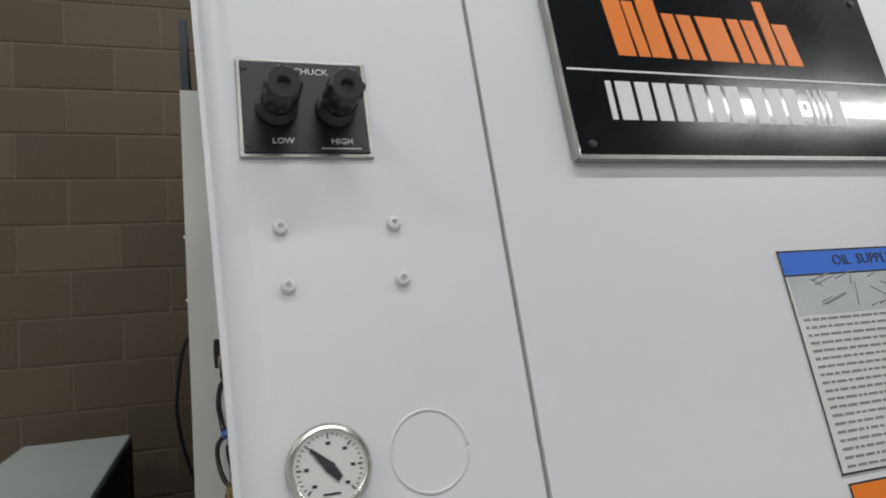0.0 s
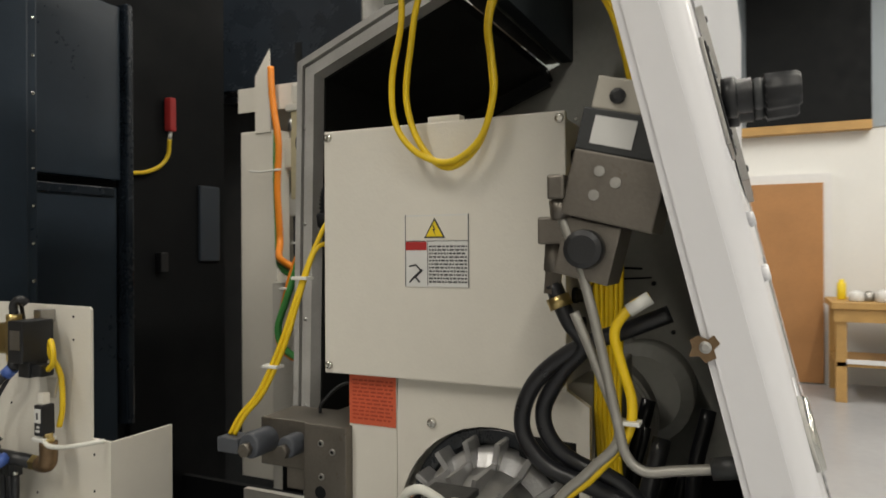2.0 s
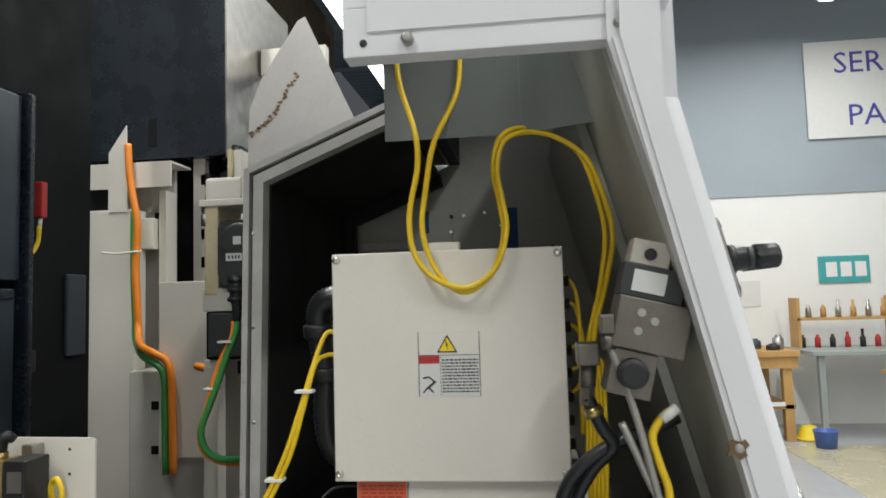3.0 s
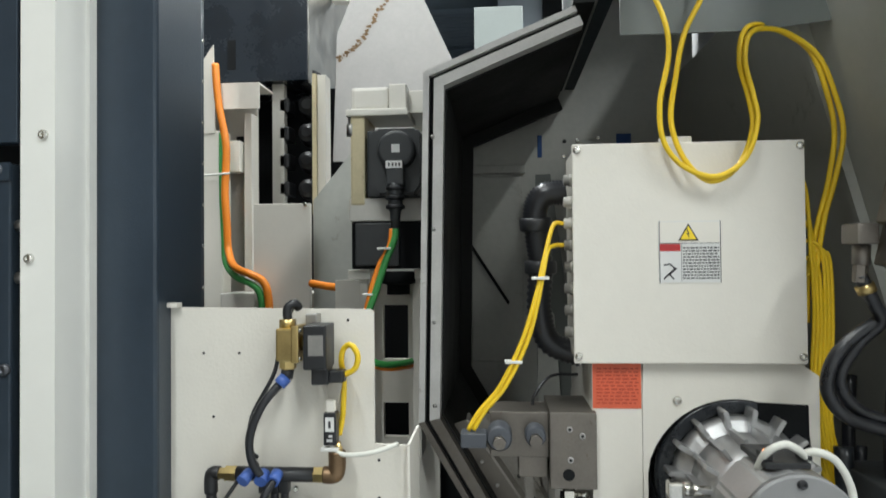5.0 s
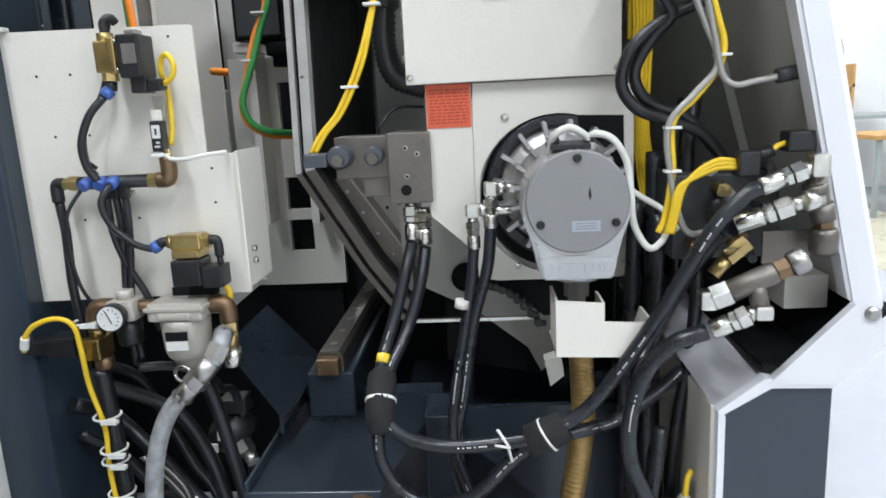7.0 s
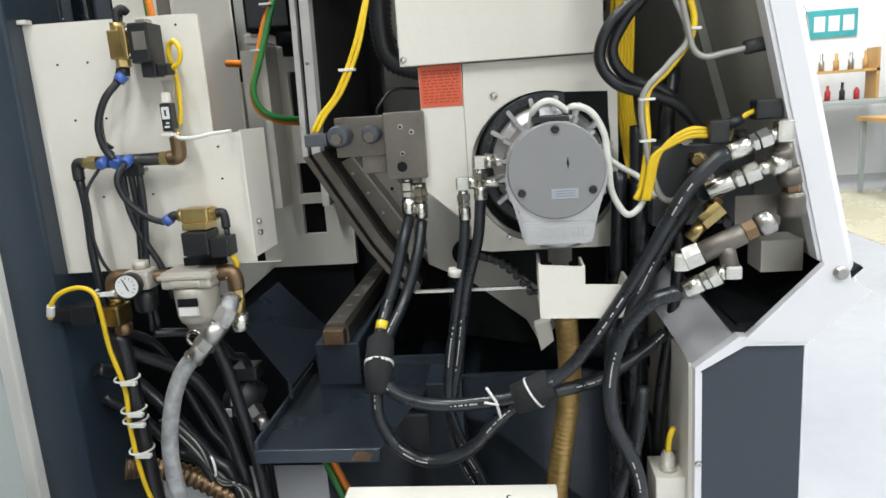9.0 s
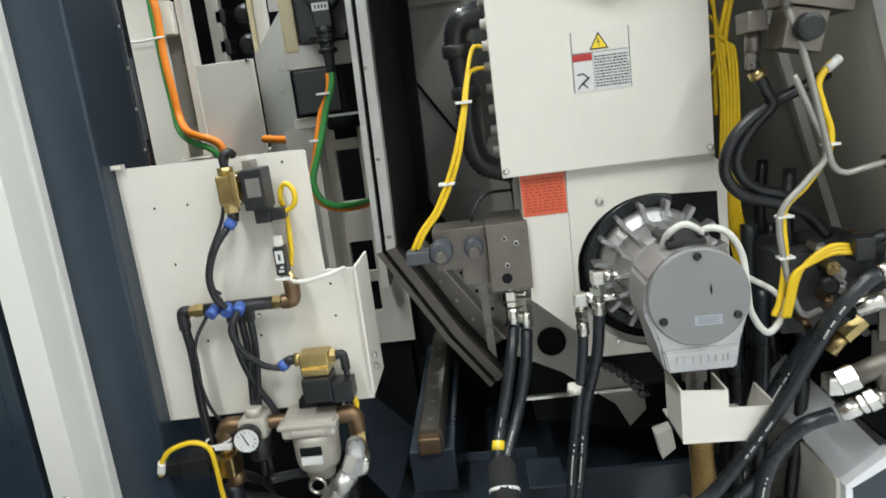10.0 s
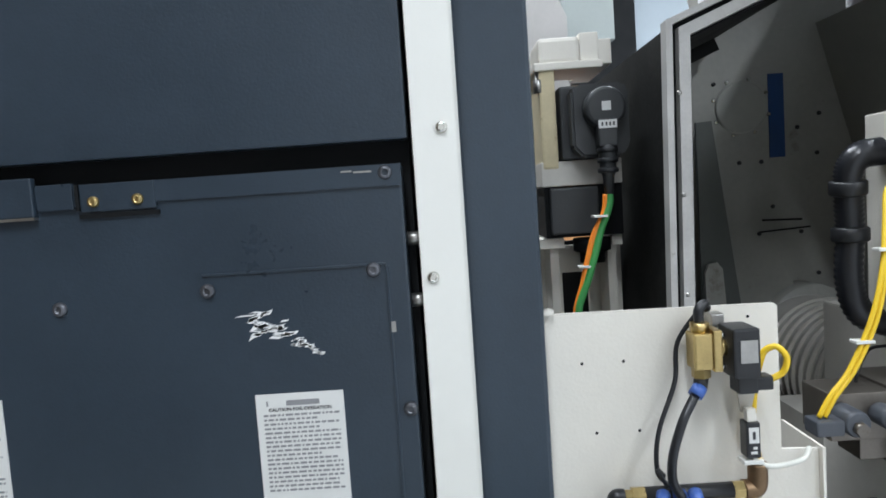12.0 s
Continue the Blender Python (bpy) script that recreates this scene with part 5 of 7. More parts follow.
def hydraulic_hoses():
    lab = "black rubber hydraulic hose with crimped plated ends"

    def line(pts, ends, r=0.0115, n=7):
        t = thing("hydraulic_hose", lab, "hose", pts[0], "hydraulic hoses")
        part("hose", hose(B(), pts, r, 12, n), RUBBER, t)
        # printed marking along the hose
        if len(pts) > 6:
            line_pts = curve(pts, 20)
            bm = B()
            rng = random.Random(len(pts))
            for i in range(30, len(line_pts) - 4):
                if rng.random() < (0.75 if (i // 16) % 3 == 0 else 0.0):
                    p, q = line_pts[i], line_pts[i + 1]
                    d = (q - p).normalized()
                    o = Vector((-1, 0.15, 0.25))
                    o = (o - d * o.dot(d)).normalized() * (r + 0.0002)
                    sweep(bm, [p + o, p + o + d * min((q - p).length * 0.7, 0.006)], 0.0012, 4)
            if len(bm.verts):
                tagged(part("marking_bar", bm, TIE, t), kind="stuff")
            else:
                bm.free()
        for a, b in ends:
            part("fitting", fitting(B(), a, b, r * 1.18), CHROME, t, "zinc plated hose fitting")
        return t

    line([(0.02, 0.196, 0.95), (-0.01, 0.206, 0.91), (-0.04, 0.228, 0.83), (-0.08, 0.25, 0.76), (-0.13, 0.252, 0.72), (-0.17, 0.242, 0.691), (-0.19, 0.205, 0.662), (-0.2, 0.14, 0.648), (-0.21, 0.065, 0.655), (-0.22, -0.0, 0.668), (-0.225, -0.045, 0.69), (-0.225, -0.09, 0.72), (-0.225, -0.14, 0.78), (-0.235, -0.19, 0.86), (-0.24, -0.235, 0.94), (-0.245, -0.275, 1.01), (-0.245, -0.315, 1.052), (-0.245, -0.335, 1.063)], [((0.02, 0.196, 0.955), (0.035, 0.196, 1.027)), ((-0.245, -0.335, 1.063), (-0.245, -0.405, 1.088))])
    line([(0.025, 0.172, 0.94), (-0.005, 0.182, 0.88), (-0.04, 0.208, 0.8), (-0.09, 0.236, 0.745), (-0.14, 0.248, 0.705), (-0.17, 0.252, 0.665), (-0.18, 0.249, 0.615), (-0.19, 0.219, 0.565), (-0.2, 0.161, 0.54), (-0.21, 0.09, 0.565), (-0.215, 0.028, 0.63), (-0.22, -0.022, 0.665), (-0.2, -0.099, 0.675), (-0.17, -0.156, 0.68), (-0.13, -0.23, 0.71), (-0.1, -0.27, 0.73)], [((0.025, 0.172, 0.945), (0.035, 0.172, 1.015))])
    line([(-0.08, 0.078, 0.962), (-0.08, 0.085, 0.9), (-0.08, 0.103, 0.797), (-0.09, 0.123, 0.69), (-0.1, 0.129, 0.6), (-0.1, 0.104, 0.507), (-0.1, 0.07, 0.42), (-0.08, 0.05, 0.2), (-0.05, 0.05, 0.05)], [((-0.08, 0.078, 0.955), (-0.08, 0.079, 1.012))], 0.0095)
    line([(-0.08, 0.048, 0.995), (-0.08, 0.057, 0.919), (-0.08, 0.086, 0.817), (-0.085, 0.107, 0.689), (-0.09, 0.129, 0.577), (-0.08, 0.111, 0.471), (-0.08, 0.07, 0.36), (-0.06, 0.04, 0.05)], [((-0.08, 0.048, 0.99), (-0.078, 0.046, 1.048))], 0.0105)
    line([(-0.26, -0.262, 0.855), (-0.255, -0.215, 0.836), (-0.245, -0.176, 0.785), (-0.24, -0.155, 0.706), (-0.235, -0.16, 0.628), (-0.225, -0.195, 0.537), (-0.21, -0.207, 0.45), (-0.19, -0.2, 0.25), (-0.17, -0.19, 0.03)], [((-0.262, -0.268, 0.857), (-0.275, -0.325, 0.888))], 0.0125)
    line([(-0.22, -0.305, 1.0), (-0.19, -0.29, 0.975), (-0.15, -0.262, 0.91), (-0.12, -0.23, 0.83), (-0.11, -0.2, 0.76), (-0.1, -0.18, 0.66), (-0.1, -0.19, 0.45), (-0.1, -0.2, 0.03)], [((-0.225, -0.31, 1.005), (-0.245, -0.395, 1.04))], 0.0125)
    line([(-0.13, -0.17, 0.78), (-0.1, -0.175, 0.66), (-0.09, -0.19, 0.5), (-0.09, -0.2, 0.03)], [], 0.012)
    line([(-0.06, -0.24, 1.0), (-0.06, -0.235, 0.85), (-0.07, -0.22, 0.65), (-0.08, -0.22, 0.4), (-0.08, -0.22, 0.03)], [], 0.014)
    line([(-0.02, -0.21, 1.02), (-0.03, -0.2, 0.85), (-0.05, -0.19, 0.6), (-0.06, -0.18, 0.03)], [], 0.0135)
    line([(0.02, -0.25, 1.1), (0.0, -0.245, 0.95), (-0.02, -0.24, 0.7), (-0.03, -0.24, 0.03)], [], 0.015)
    line([(-0.2, -0.1, 0.36), (-0.2, -0.15, 0.42), (-0.19, -0.2, 0.55), (-0.17, -0.22, 0.66)], [], 0.012)
    line([(-0.19, -0.03, 0.33), (-0.19, -0.12, 0.38), (-0.18, -0.19, 0.5), (-0.16, -0.215, 0.62)], [], 0.012)
    # black hose bundle, thickened at random to stand for shade behind the fittings
    rng = random.Random(77)
    for k in range(13):
        x, y = rng.uniform(-0.06, 0.2), rng.uniform(-0.33, -0.215)
        top = rng.uniform(0.95, 1.2)
        pts = [(x + 0.03, y - 0.02, top), (x, y, top - 0.12), (x - 0.02, y + rng.uniform(-0.02, 0.03), top - 0.35), (x - 0.04, y + rng.uniform(-0.02, 0.03), 0.5), (x - 0.03, y, 0.03)]
        solid("dark_hose", hose(B(), pts, rng.choice((0.006, 0.009, 0.0115)), 8), TUBE_BLK, "black hose in the bundle behind the fittings", "hose", "dark hose bundle")
    # elbows on the rotary cylinder
    t = thing("hose_elbow", "zinc plated elbow pair on the rotary cylinder", "pipe fitting", (-0.08, 0.05, 1.02))
    for y, z in ((0.079, 1.012), (0.046, 1.048)):
        bm = B()
        box(bm, -0.092, -0.068, y - 0.012, y + 0.012, z - 0.002, z + 0.022, 0.004)
        hexrod(bm, (-0.08, y - 0.01, z + 0.01), (-0.08, y - 0.026, z + 0.01), 0.012)
        rod(bm, (-0.08, y - 0.02, z + 0.01), (-0.078, -0.01, z + 0.006), 0.008)
        part("elbow", bm, CHROME, t)
    # foam wraps and ties
    t = thing("foam_sleeve", "black foam wrap tied round two hydraulic hoses", "hose wrap", (-0.16, 0.245, 0.69), "foam wraps")
    part("foam", sweep(B(), [(-0.115, 0.247, 0.745), (-0.12, 0.247, 0.743), (-0.165, 0.247, 0.7), (-0.18, 0.245, 0.668), (-0.181, 0.245, 0.664)], [0.018, 0.025, 0.026, 0.024, 0.015], 16), FOAM, t)
    part("tie", sweep(B(), [(-0.15, 0.247, 0.712), (-0.154, 0.247, 0.708)], 0.0272, 18), TIE, t, "white nylon tie")
    t = thing("foam_sleeve", "black foam wrap tied round two hydraulic hoses", "hose wrap", (-0.22, -0.03, 0.68), "foam wraps")
    part("foam", sweep(B(), [(-0.22, 0.004, 0.664), (-0.22, 0.002, 0.664), (-0.22, -0.03, 0.676), (-0.22, -0.058, 0.692), (-0.22, -0.06, 0.693)], [0.018, 0.026, 0.028, 0.025, 0.016], 16), FOAM, t)
    part("tie", sweep(B(), [(-0.22, -0.028, 0.675), (-0.22, -0.031, 0.677)], 0.0295, 18), TIE, t, "white nylon tie")
    bm = B()
    sweep(bm, [(-0.228, 0.05, 0.69), (-0.23, 0.035, 0.665), (-0.23, 0.028, 0.635)], 0.0025, 6)
    sweep(bm, [(-0.232, 0.055, 0.665), (-0.232, 0.03, 0.66)], 0.0022, 6)
    solid("cable_tie", bm, TIE, "white nylon cable tie across two hoses", "cable tie", "cable ties")
    for p, q in (((-0.076, 0.249, 0.765), (-0.087, 0.251, 0.752)), ((-0.087, 0.105, 0.852), (-0.087, 0.102, 0.866))):
        solid("hose_tag", sweep(B(), [p, q], 0.0125, 12), SIGNYEL if p[1] > 0.2 else CREAM, "yellow marking band on a hydraulic hose", "hose tag", "hose tags")


hydraulic_hoses()


def fittings_right():
    t = thing("hydraulic_manifold", "plated hydraulic tees and elbows by the front cover", "pipe fitting", (-0.24, -0.4, 0.9))
    bm = B()
    box(bm, -0.262, -0.235, -0.425, -0.4, 1.075, 1.108, 0.005)
    part("top_elbow", bm, CHROME, t)
    bm = B()
    rod(bm, (-0.24, -0.414, 1.078), (-0.235, -0.43, 1.01), 0.0135, 14)
    rod(bm, (-0.24, -0.412, 1.065), (-0.238, -0.417, 1.05), 0.017, 14)
    rod(bm, (-0.236, -0.424, 1.035), (-0.235, -0.43, 1.01), 0.0175, 14)
    part("tee", bm, BARE, t)
    bm = B()
    rod(bm, (-0.245, -0.395, 1.04), (-0.24, -0.42, 1.042), 0.016, 14)
    part("tee_branch", bm, CHROME, t)
    bm = B()
    hexrod(bm, (-0.235, -0.43, 1.01), (-0.233, -0.433, 0.998), 0.014)
    part("brass_nut", bm, BRONZE, t)
    part("check_valve", lathe(B(), (-0.233, -0.433, 0.998), (0.01, -0.02, -1), [(0, 0.017), (0.008, 0.02), (0.035, 0.02), (0.04, 0.013)], 16), BARE, t)
    bm = B()
    rod(bm, (-0.275, -0.392, 0.965), (-0.272, -0.37, 0.953), 0.0185, 16, 0.004)
    part("cap", bm, STEEL, t)
    bm = B()
    hexrod(bm, (-0.272, -0.368, 0.952), (-0.271, -0.352, 0.945), 0.0155)
    part("nut", bm, BRONZE, t)
    bm = B()
    rod(bm, (-0.271, -0.352, 0.945), (-0.262, -0.292, 0.915), 0.0165, 16, 0.002)
    rod(bm, (-0.268, -0.325, 0.932), (-0.275, -0.332, 0.892), 0.013, 14)
    part("lower_tee", bm, BARE, t)
    bm = B()
    hexrod(bm, (-0.262, -0.292, 0.915), (-0.258, -0.27, 0.905), 0.02)
    box(bm, -0.27, -0.24, -0.275, -0.25, 0.888, 0.918, 0.006)
    part("corner_elbow", bm, CHROME, t)
    bm = B()
    box(bm, -0.292, -0.262, -0.345, -0.32, 0.878, 0.9, 0.005)
    part("end_elbow", bm, CHROME, t)
    bm = B()
    hexrod(bm, (-0.18, -0.315, 0.945), (-0.18, -0.345, 0.97), 0.014)
    rod(bm, (-0.18, -0.295, 0.92), (-0.18, -0.315, 0.945), 0.011)
    part("brass_joint", bm, BRASS, t)
    pbox("mount_plate", BARE, t, -0.2, -0.195, -0.43, -0.36, 0.94, 0.99)
    # white mounting shelf on the cover
    pbox("shelf", CREAM, t, -0.12, -0.05, -0.5, -0.43, 0.842, 0.898, 0.002)
    # dark valve group behind
    t = thing("valve_group", "black and bronze hydraulic valve group with hose ends", "hydraulic valve", (-0.1, -0.32, 0.95))
    part("block", box(B(), -0.11, 0.05, -0.42, -0.25, 0.93, 1.07, 0.004), MOTOR, t)
    random.seed(8)
    for k in range(14):
        y, z = random.uniform(-0.4, -0.26), random.uniform(0.94, 1.09)
        x = -0.11
        bm = B()
        hexrod(bm, (x, y, z), (x - random.uniform(0.015, 0.035), y, z), random.uniform(0.008, 0.013))
        rod(bm, (x - 0.02, y, z), (x - random.uniform(0.035, 0.05), y + 0.005, z - 0.005), 0.007)
        part("fitting", bm, (BRASS, BRONZE, STEEL, MOTOR)[k % 4], t)
    part("knob", lathe(B(), (-0.13, -0.315, 1.02), (-1, 0.2, 0), [(0, 0.014), (0.02, 0.015), (0.024, 0.01)], 14), BLACK_PL, t)
    # plugs with yellow cable
    t = thing("solenoid_plug", "black solenoid plug with yellow cables", "connector", (-0.2, -0.33, 1.1))
    part("plug", box(B(), -0.22, -0.185, -0.345, -0.315, 1.075, 1.112, 0.003), BLACK_PL, t)
    part("collar", rod(B(), (-0.205, -0.343, 1.102), (-0.205, -0.366, 1.112), 0.009, 12), BLACK_PL, t)
    part("rear_plug", box(B(), -0.215, -0.18, -0.425, -0.385, 1.108, 1.138, 0.003, None), BLACK_PL, t)
    part("short_cable", hose(B(), [(-0.205, -0.366, 1.112), (-0.202, -0.376, 1.118), (-0.2, -0.388, 1.122)], 0.004, 8), YELLOW, t)
    for k in range(3):
        part("cable", hose(B(), [(-0.2 - 0.003 * k, -0.316, 1.098 - 0.005 * k), (-0.2, -0.29, 1.1 - 0.006 * k), (-0.198, -0.262, 1.085 - 0.004 * k), (-0.195, -0.243 + 0.004 * k, 1.06), (-0.192, -0.234 + 0.004 * k, 1.02), (-0.19, -0.228 + 0.004 * k, 0.99)], 0.004, 8), YELLOW, t)


fittings_right()


def valve_stack():
    t = thing("valve_stack", "stacked hydraulic pressure valve with a black knob", "hydraulic valve", (-0.16, -0.28, 1.4))
    tilt = pose(-0.17, -0.262, 1.5, 14, 0, 0)

    def tb(name, mt, x0, x1, y0, y1, z0, z1, bev=0.002):
        return part(name, box(B(), x0, x1, y0, y1, z0, z1, bev, tilt), mt, t)

    tb("top_cap", FILTER, -0.02, 0.03, -0.036, 0.014, 0.065, 0.098)
    tb("coil_body", MOTOR, -0.024, 0.034, -0.06, 0.02, 0.022, 0.065)
    tb("name_plate", PAPER, -0.0255, -0.0243, -0.036, 0.006, 0.03, 0.058, 0)
    tb("port_block", BARE, -0.03, 0.05, -0.075, 0.018, -0.045, 0.022)
    tb("lower_block", BARE, -0.024, 0.04, -0.045, 0.012, -0.105, -0.046)
    bm = B()
    for y, z in ((-0.012, 0.004), (-0.03, -0.004), (-0.012, -0.02)):
        lathe(bm, (-0.0295, y, z), (-1, 0, 0), [(0, 0.0055), (0.002, 0.0055), (0.0022, 0.002)], 10)
    bmesh.ops.transform(bm, matrix=tilt, verts=bm.verts[:])
    part("port_bolt", bm, STEEL, t)
    bm = lathe(B(), (-0.024, -0.016, -0.074), (-1, 0, 0), [(0, 0.018), (0.003, 0.02), (0.018, 0.019), (0.02, 0.014)], 18)
    bmesh.ops.transform(bm, matrix=tilt, verts=bm.verts[:])
    part("knob", bm, BLACK_PL, t)
    bm = B()
    lathe(bm, (-0.02, -0.01, 0.08), (-1, 0, 0), [(0, 0.008), (0.004, 0.008), (0.005, 0.004)], 10)
    bmesh.ops.transform(bm, matrix=tilt, verts=bm.verts[:])
    part("cap_bolt", bm, BLACK_PL, t)
    bm = B()
    box(bm, -0.205, -0.18, -0.24, -0.222, 1.475, 1.5, 0.003)
    hexrod(bm, (-0.192, -0.231, 1.475), (-0.192, -0.233, 1.455), 0.01)
    part("elbow", bm, BARE, t)
    bm = B()
    box(bm, -0.15, -0.1, -0.225, -0.195, 1.43, 1.46, 0.003)
    hexrod(bm, (-0.13, -0.21, 1.43), (-0.13, -0.208, 1.40), 0.012)
    hexrod(bm, (-0.13, -0.208, 1.40), (-0.13, -0.206, 1.375), 0.01)
    part("rear_elbow", bm, BARE, t)
    solid("steel_pipe", hose(B(), [(-0.192, -0.233, 1.46), (-0.19, -0.255, 1.397), (-0.19, -0.271, 1.335), (-0.19, -0.288, 1.257), (-0.19, -0.297, 1.222), (-0.19, -0.315, 1.208), (-0.188, -0.345, 1.212), (-0.185, -0.385, 1.218)], 0.0052, 8), GREYTUBE, "bent grey steel hydraulic pipe", "pipe")
    solid("pipe_nut", rod(B(), (-0.186, -0.375, 1.217), (-0.184, -0.41, 1.223), 0.011, 10), MOTOR, "dark pipe nut on the cover wall", "pipe fitting")
    solid("grey_tube", hose(B(), [(-0.185, -0.245, 1.36), (-0.185, -0.27, 1.3), (-0.187, -0.29, 1.24), (-0.185, -0.26, 1.2), (-0.185, -0.221, 1.153), (-0.185, -0.226, 1.075), (-0.185, -0.241, 1.011), (-0.18, -0.258, 0.987), (-0.16, -0.29, 0.985)], 0.0052, 8), GREYTUBE, "bent grey plastic tube beside a yellow cable", "tube")
    solid("sensor_cable", hose(B(), [(-0.17, -0.318, 1.376), (-0.172, -0.3, 1.366), (-0.177, -0.284, 1.342), (-0.178, -0.29, 1.31), (-0.178, -0.301, 1.27), (-0.179, -0.294, 1.235), (-0.18, -0.26, 1.192), (-0.179, -0.229, 1.157), (-0.178, -0.23, 1.082), (-0.178, -0.22, 1.014), (-0.178, -0.21, 0.99)], 0.0055, 8), YELLOW, "yellow sensor cable bent along a grey tube", "cable")
    solid("cable_sleeve", sweep(B(), [(-0.17, -0.318, 1.376), (-0.1735, -0.297, 1.362)], 0.0072, 8), TIE, "white marker sleeve on a yellow cable", "cable sleeve")
    for p in ((-0.181, -0.298, 1.252), (-0.181, -0.228, 1.15), (-0.181, -0.229, 1.085)):
        solid("cable_tie", box(B(), p[0] - 0.009, p[0] + 0.009, p[1] - 0.012, p[1] + 0.012, p[2] - 0.002, p[2] + 0.002, 0.0008), TIE, "white nylon cable tie on a yellow cable", "cable tie", "cable ties")
    # black supply hoses in a loop beside the headstock
    for off, pts in ((0, [(-0.11, -0.33, 1.355), (-0.115, -0.29, 1.338), (-0.115, -0.228, 1.312), (-0.115, -0.18, 1.27), (-0.115, -0.165, 1.219), (-0.115, -0.192, 1.178), (-0.11, -0.247, 1.157), (-0.1, -0.301, 1.132), (-0.09, -0.337, 1.09)]), (1, [(-0.13, -0.207, 1.385), (-0.13, -0.225, 1.345), (-0.12, -0.24, 1.318), (-0.11, -0.212, 1.285), (-0.105, -0.188, 1.24), (-0.105, -0.196, 1.205), (-0.1, -0.225, 1.18), (-0.095, -0.274, 1.16), (-0.085, -0.33, 1.1)])):
        solid("supply_hose", hose(B(), pts, 0.0098, 12), TUBE_BLK, "black hose looped beside the headstock", "hose", "supply hoses")
    solid("hose_tag", sweep(B(), [(-0.13, -0.212, 1.372), (-0.13, -0.217, 1.36)], 0.0135, 12), BRASS, "brass band on a black hose", "hose tag", "hose tags")


valve_stack()


def cylinder_tubes():
    solid("drain_tube", hose(B(), [(-0.17, -0.045, 1.118), (-0.19, -0.05, 1.145), (-0.195, -0.072, 1.158), (-0.19, -0.095, 1.147), (-0.18, -0.108, 1.13)], 0.0055, 8), CLEARTUBE, "milky plastic tube arched over the cylinder", "tube", "plastic tubes")
    solid("drain_tube", hose(B(), [(-0.18, -0.1, 1.14), (-0.19, -0.115, 1.147), (-0.192, -0.14, 1.136), (-0.19, -0.16, 1.1), (-0.19, -0.166, 1.049), (-0.19, -0.171, 1.005), (-0.19, -0.193, 0.969), (-0.18, -0.216, 0.978), (-0.16, -0.23, 1.0)], 0.0055, 8), CLEARTUBE, "milky plastic tube looping down beside the cylinder", "tube", "plastic tubes")
    solid("drain_tube", hose(B(), [(-0.1, -0.17, 1.06), (-0.12, -0.195, 1.04), (-0.14, -0.225, 1.02), (-0.16, -0.245, 0.99)], 0.005, 8), CLEARTUBE, "milky plastic tube running to the valve group", "tube", "plastic tubes")


cylinder_tubes()


def drain_bracket():
    t = thing("drain_bracket", "cream folded steel bracket with a drain funnel", "bracket", (-0.17, -0.11, 0.8))
    part("front_plate", prism(B(), [(-0.046, 0.898), (-0.046, 0.807), (-0.176, 0.803), (-0.192, 0.858), (-0.117, 0.862), (-0.117, 0.892)], -0.222, -0.218), CREAM, t)
    part("left_plate", prism(B(), [(-0.046, 0.898), (-0.046, 0.807), (-0.05, 0.807), (-0.05, 0.898)], -0.218, -0.13), CREAM, t)
    part("step", prism(B(), [(-0.117, 0.892), (-0.117, 0.862), (-0.121, 0.862), (-0.121, 0.892)], -0.218, -0.15), CREAM, t)
    part("base", prism(B(), [(-0.046, 0.811), (-0.046, 0.807), (-0.176, 0.803), (-0.176, 0.807)], -0.218, -0.1), CREAM, t)
    part("right_plate", prism(B(), [(-0.176, 0.803), (-0.192, 0.858), (-0.196, 0.858), (-0.18, 0.803)], -0.218, -0.13), CREAM, t)
    bm = B()
    path = curve([(-0.15, -0.092, 0.806), (-0.15, -0.095, 0.74), (-0.15, -0.096, 0.678), (-0.15, -0.088, 0.6), (-0.15, -0.075, 0.52), (-0.15, -0.06, 0.4), (-0.14, -0.05, 0.25), (-0.12, -0.05, 0.03)], 26)
    sweep(bm, path, [0.0205 if i % 3 else 0.0185 for i in range(len(path))], 18)
    solid("flexible_conduit", bm, mat("amber_spiral_hose", (0.34, 0.22, 0.075), 0.3, 0.5, var=0.25, scale=20, dirt=(0.16, 0.11, 0.05), dirt_at=0.64), "amber ribbed spiral drain hose", "hose")


drain_bracket()


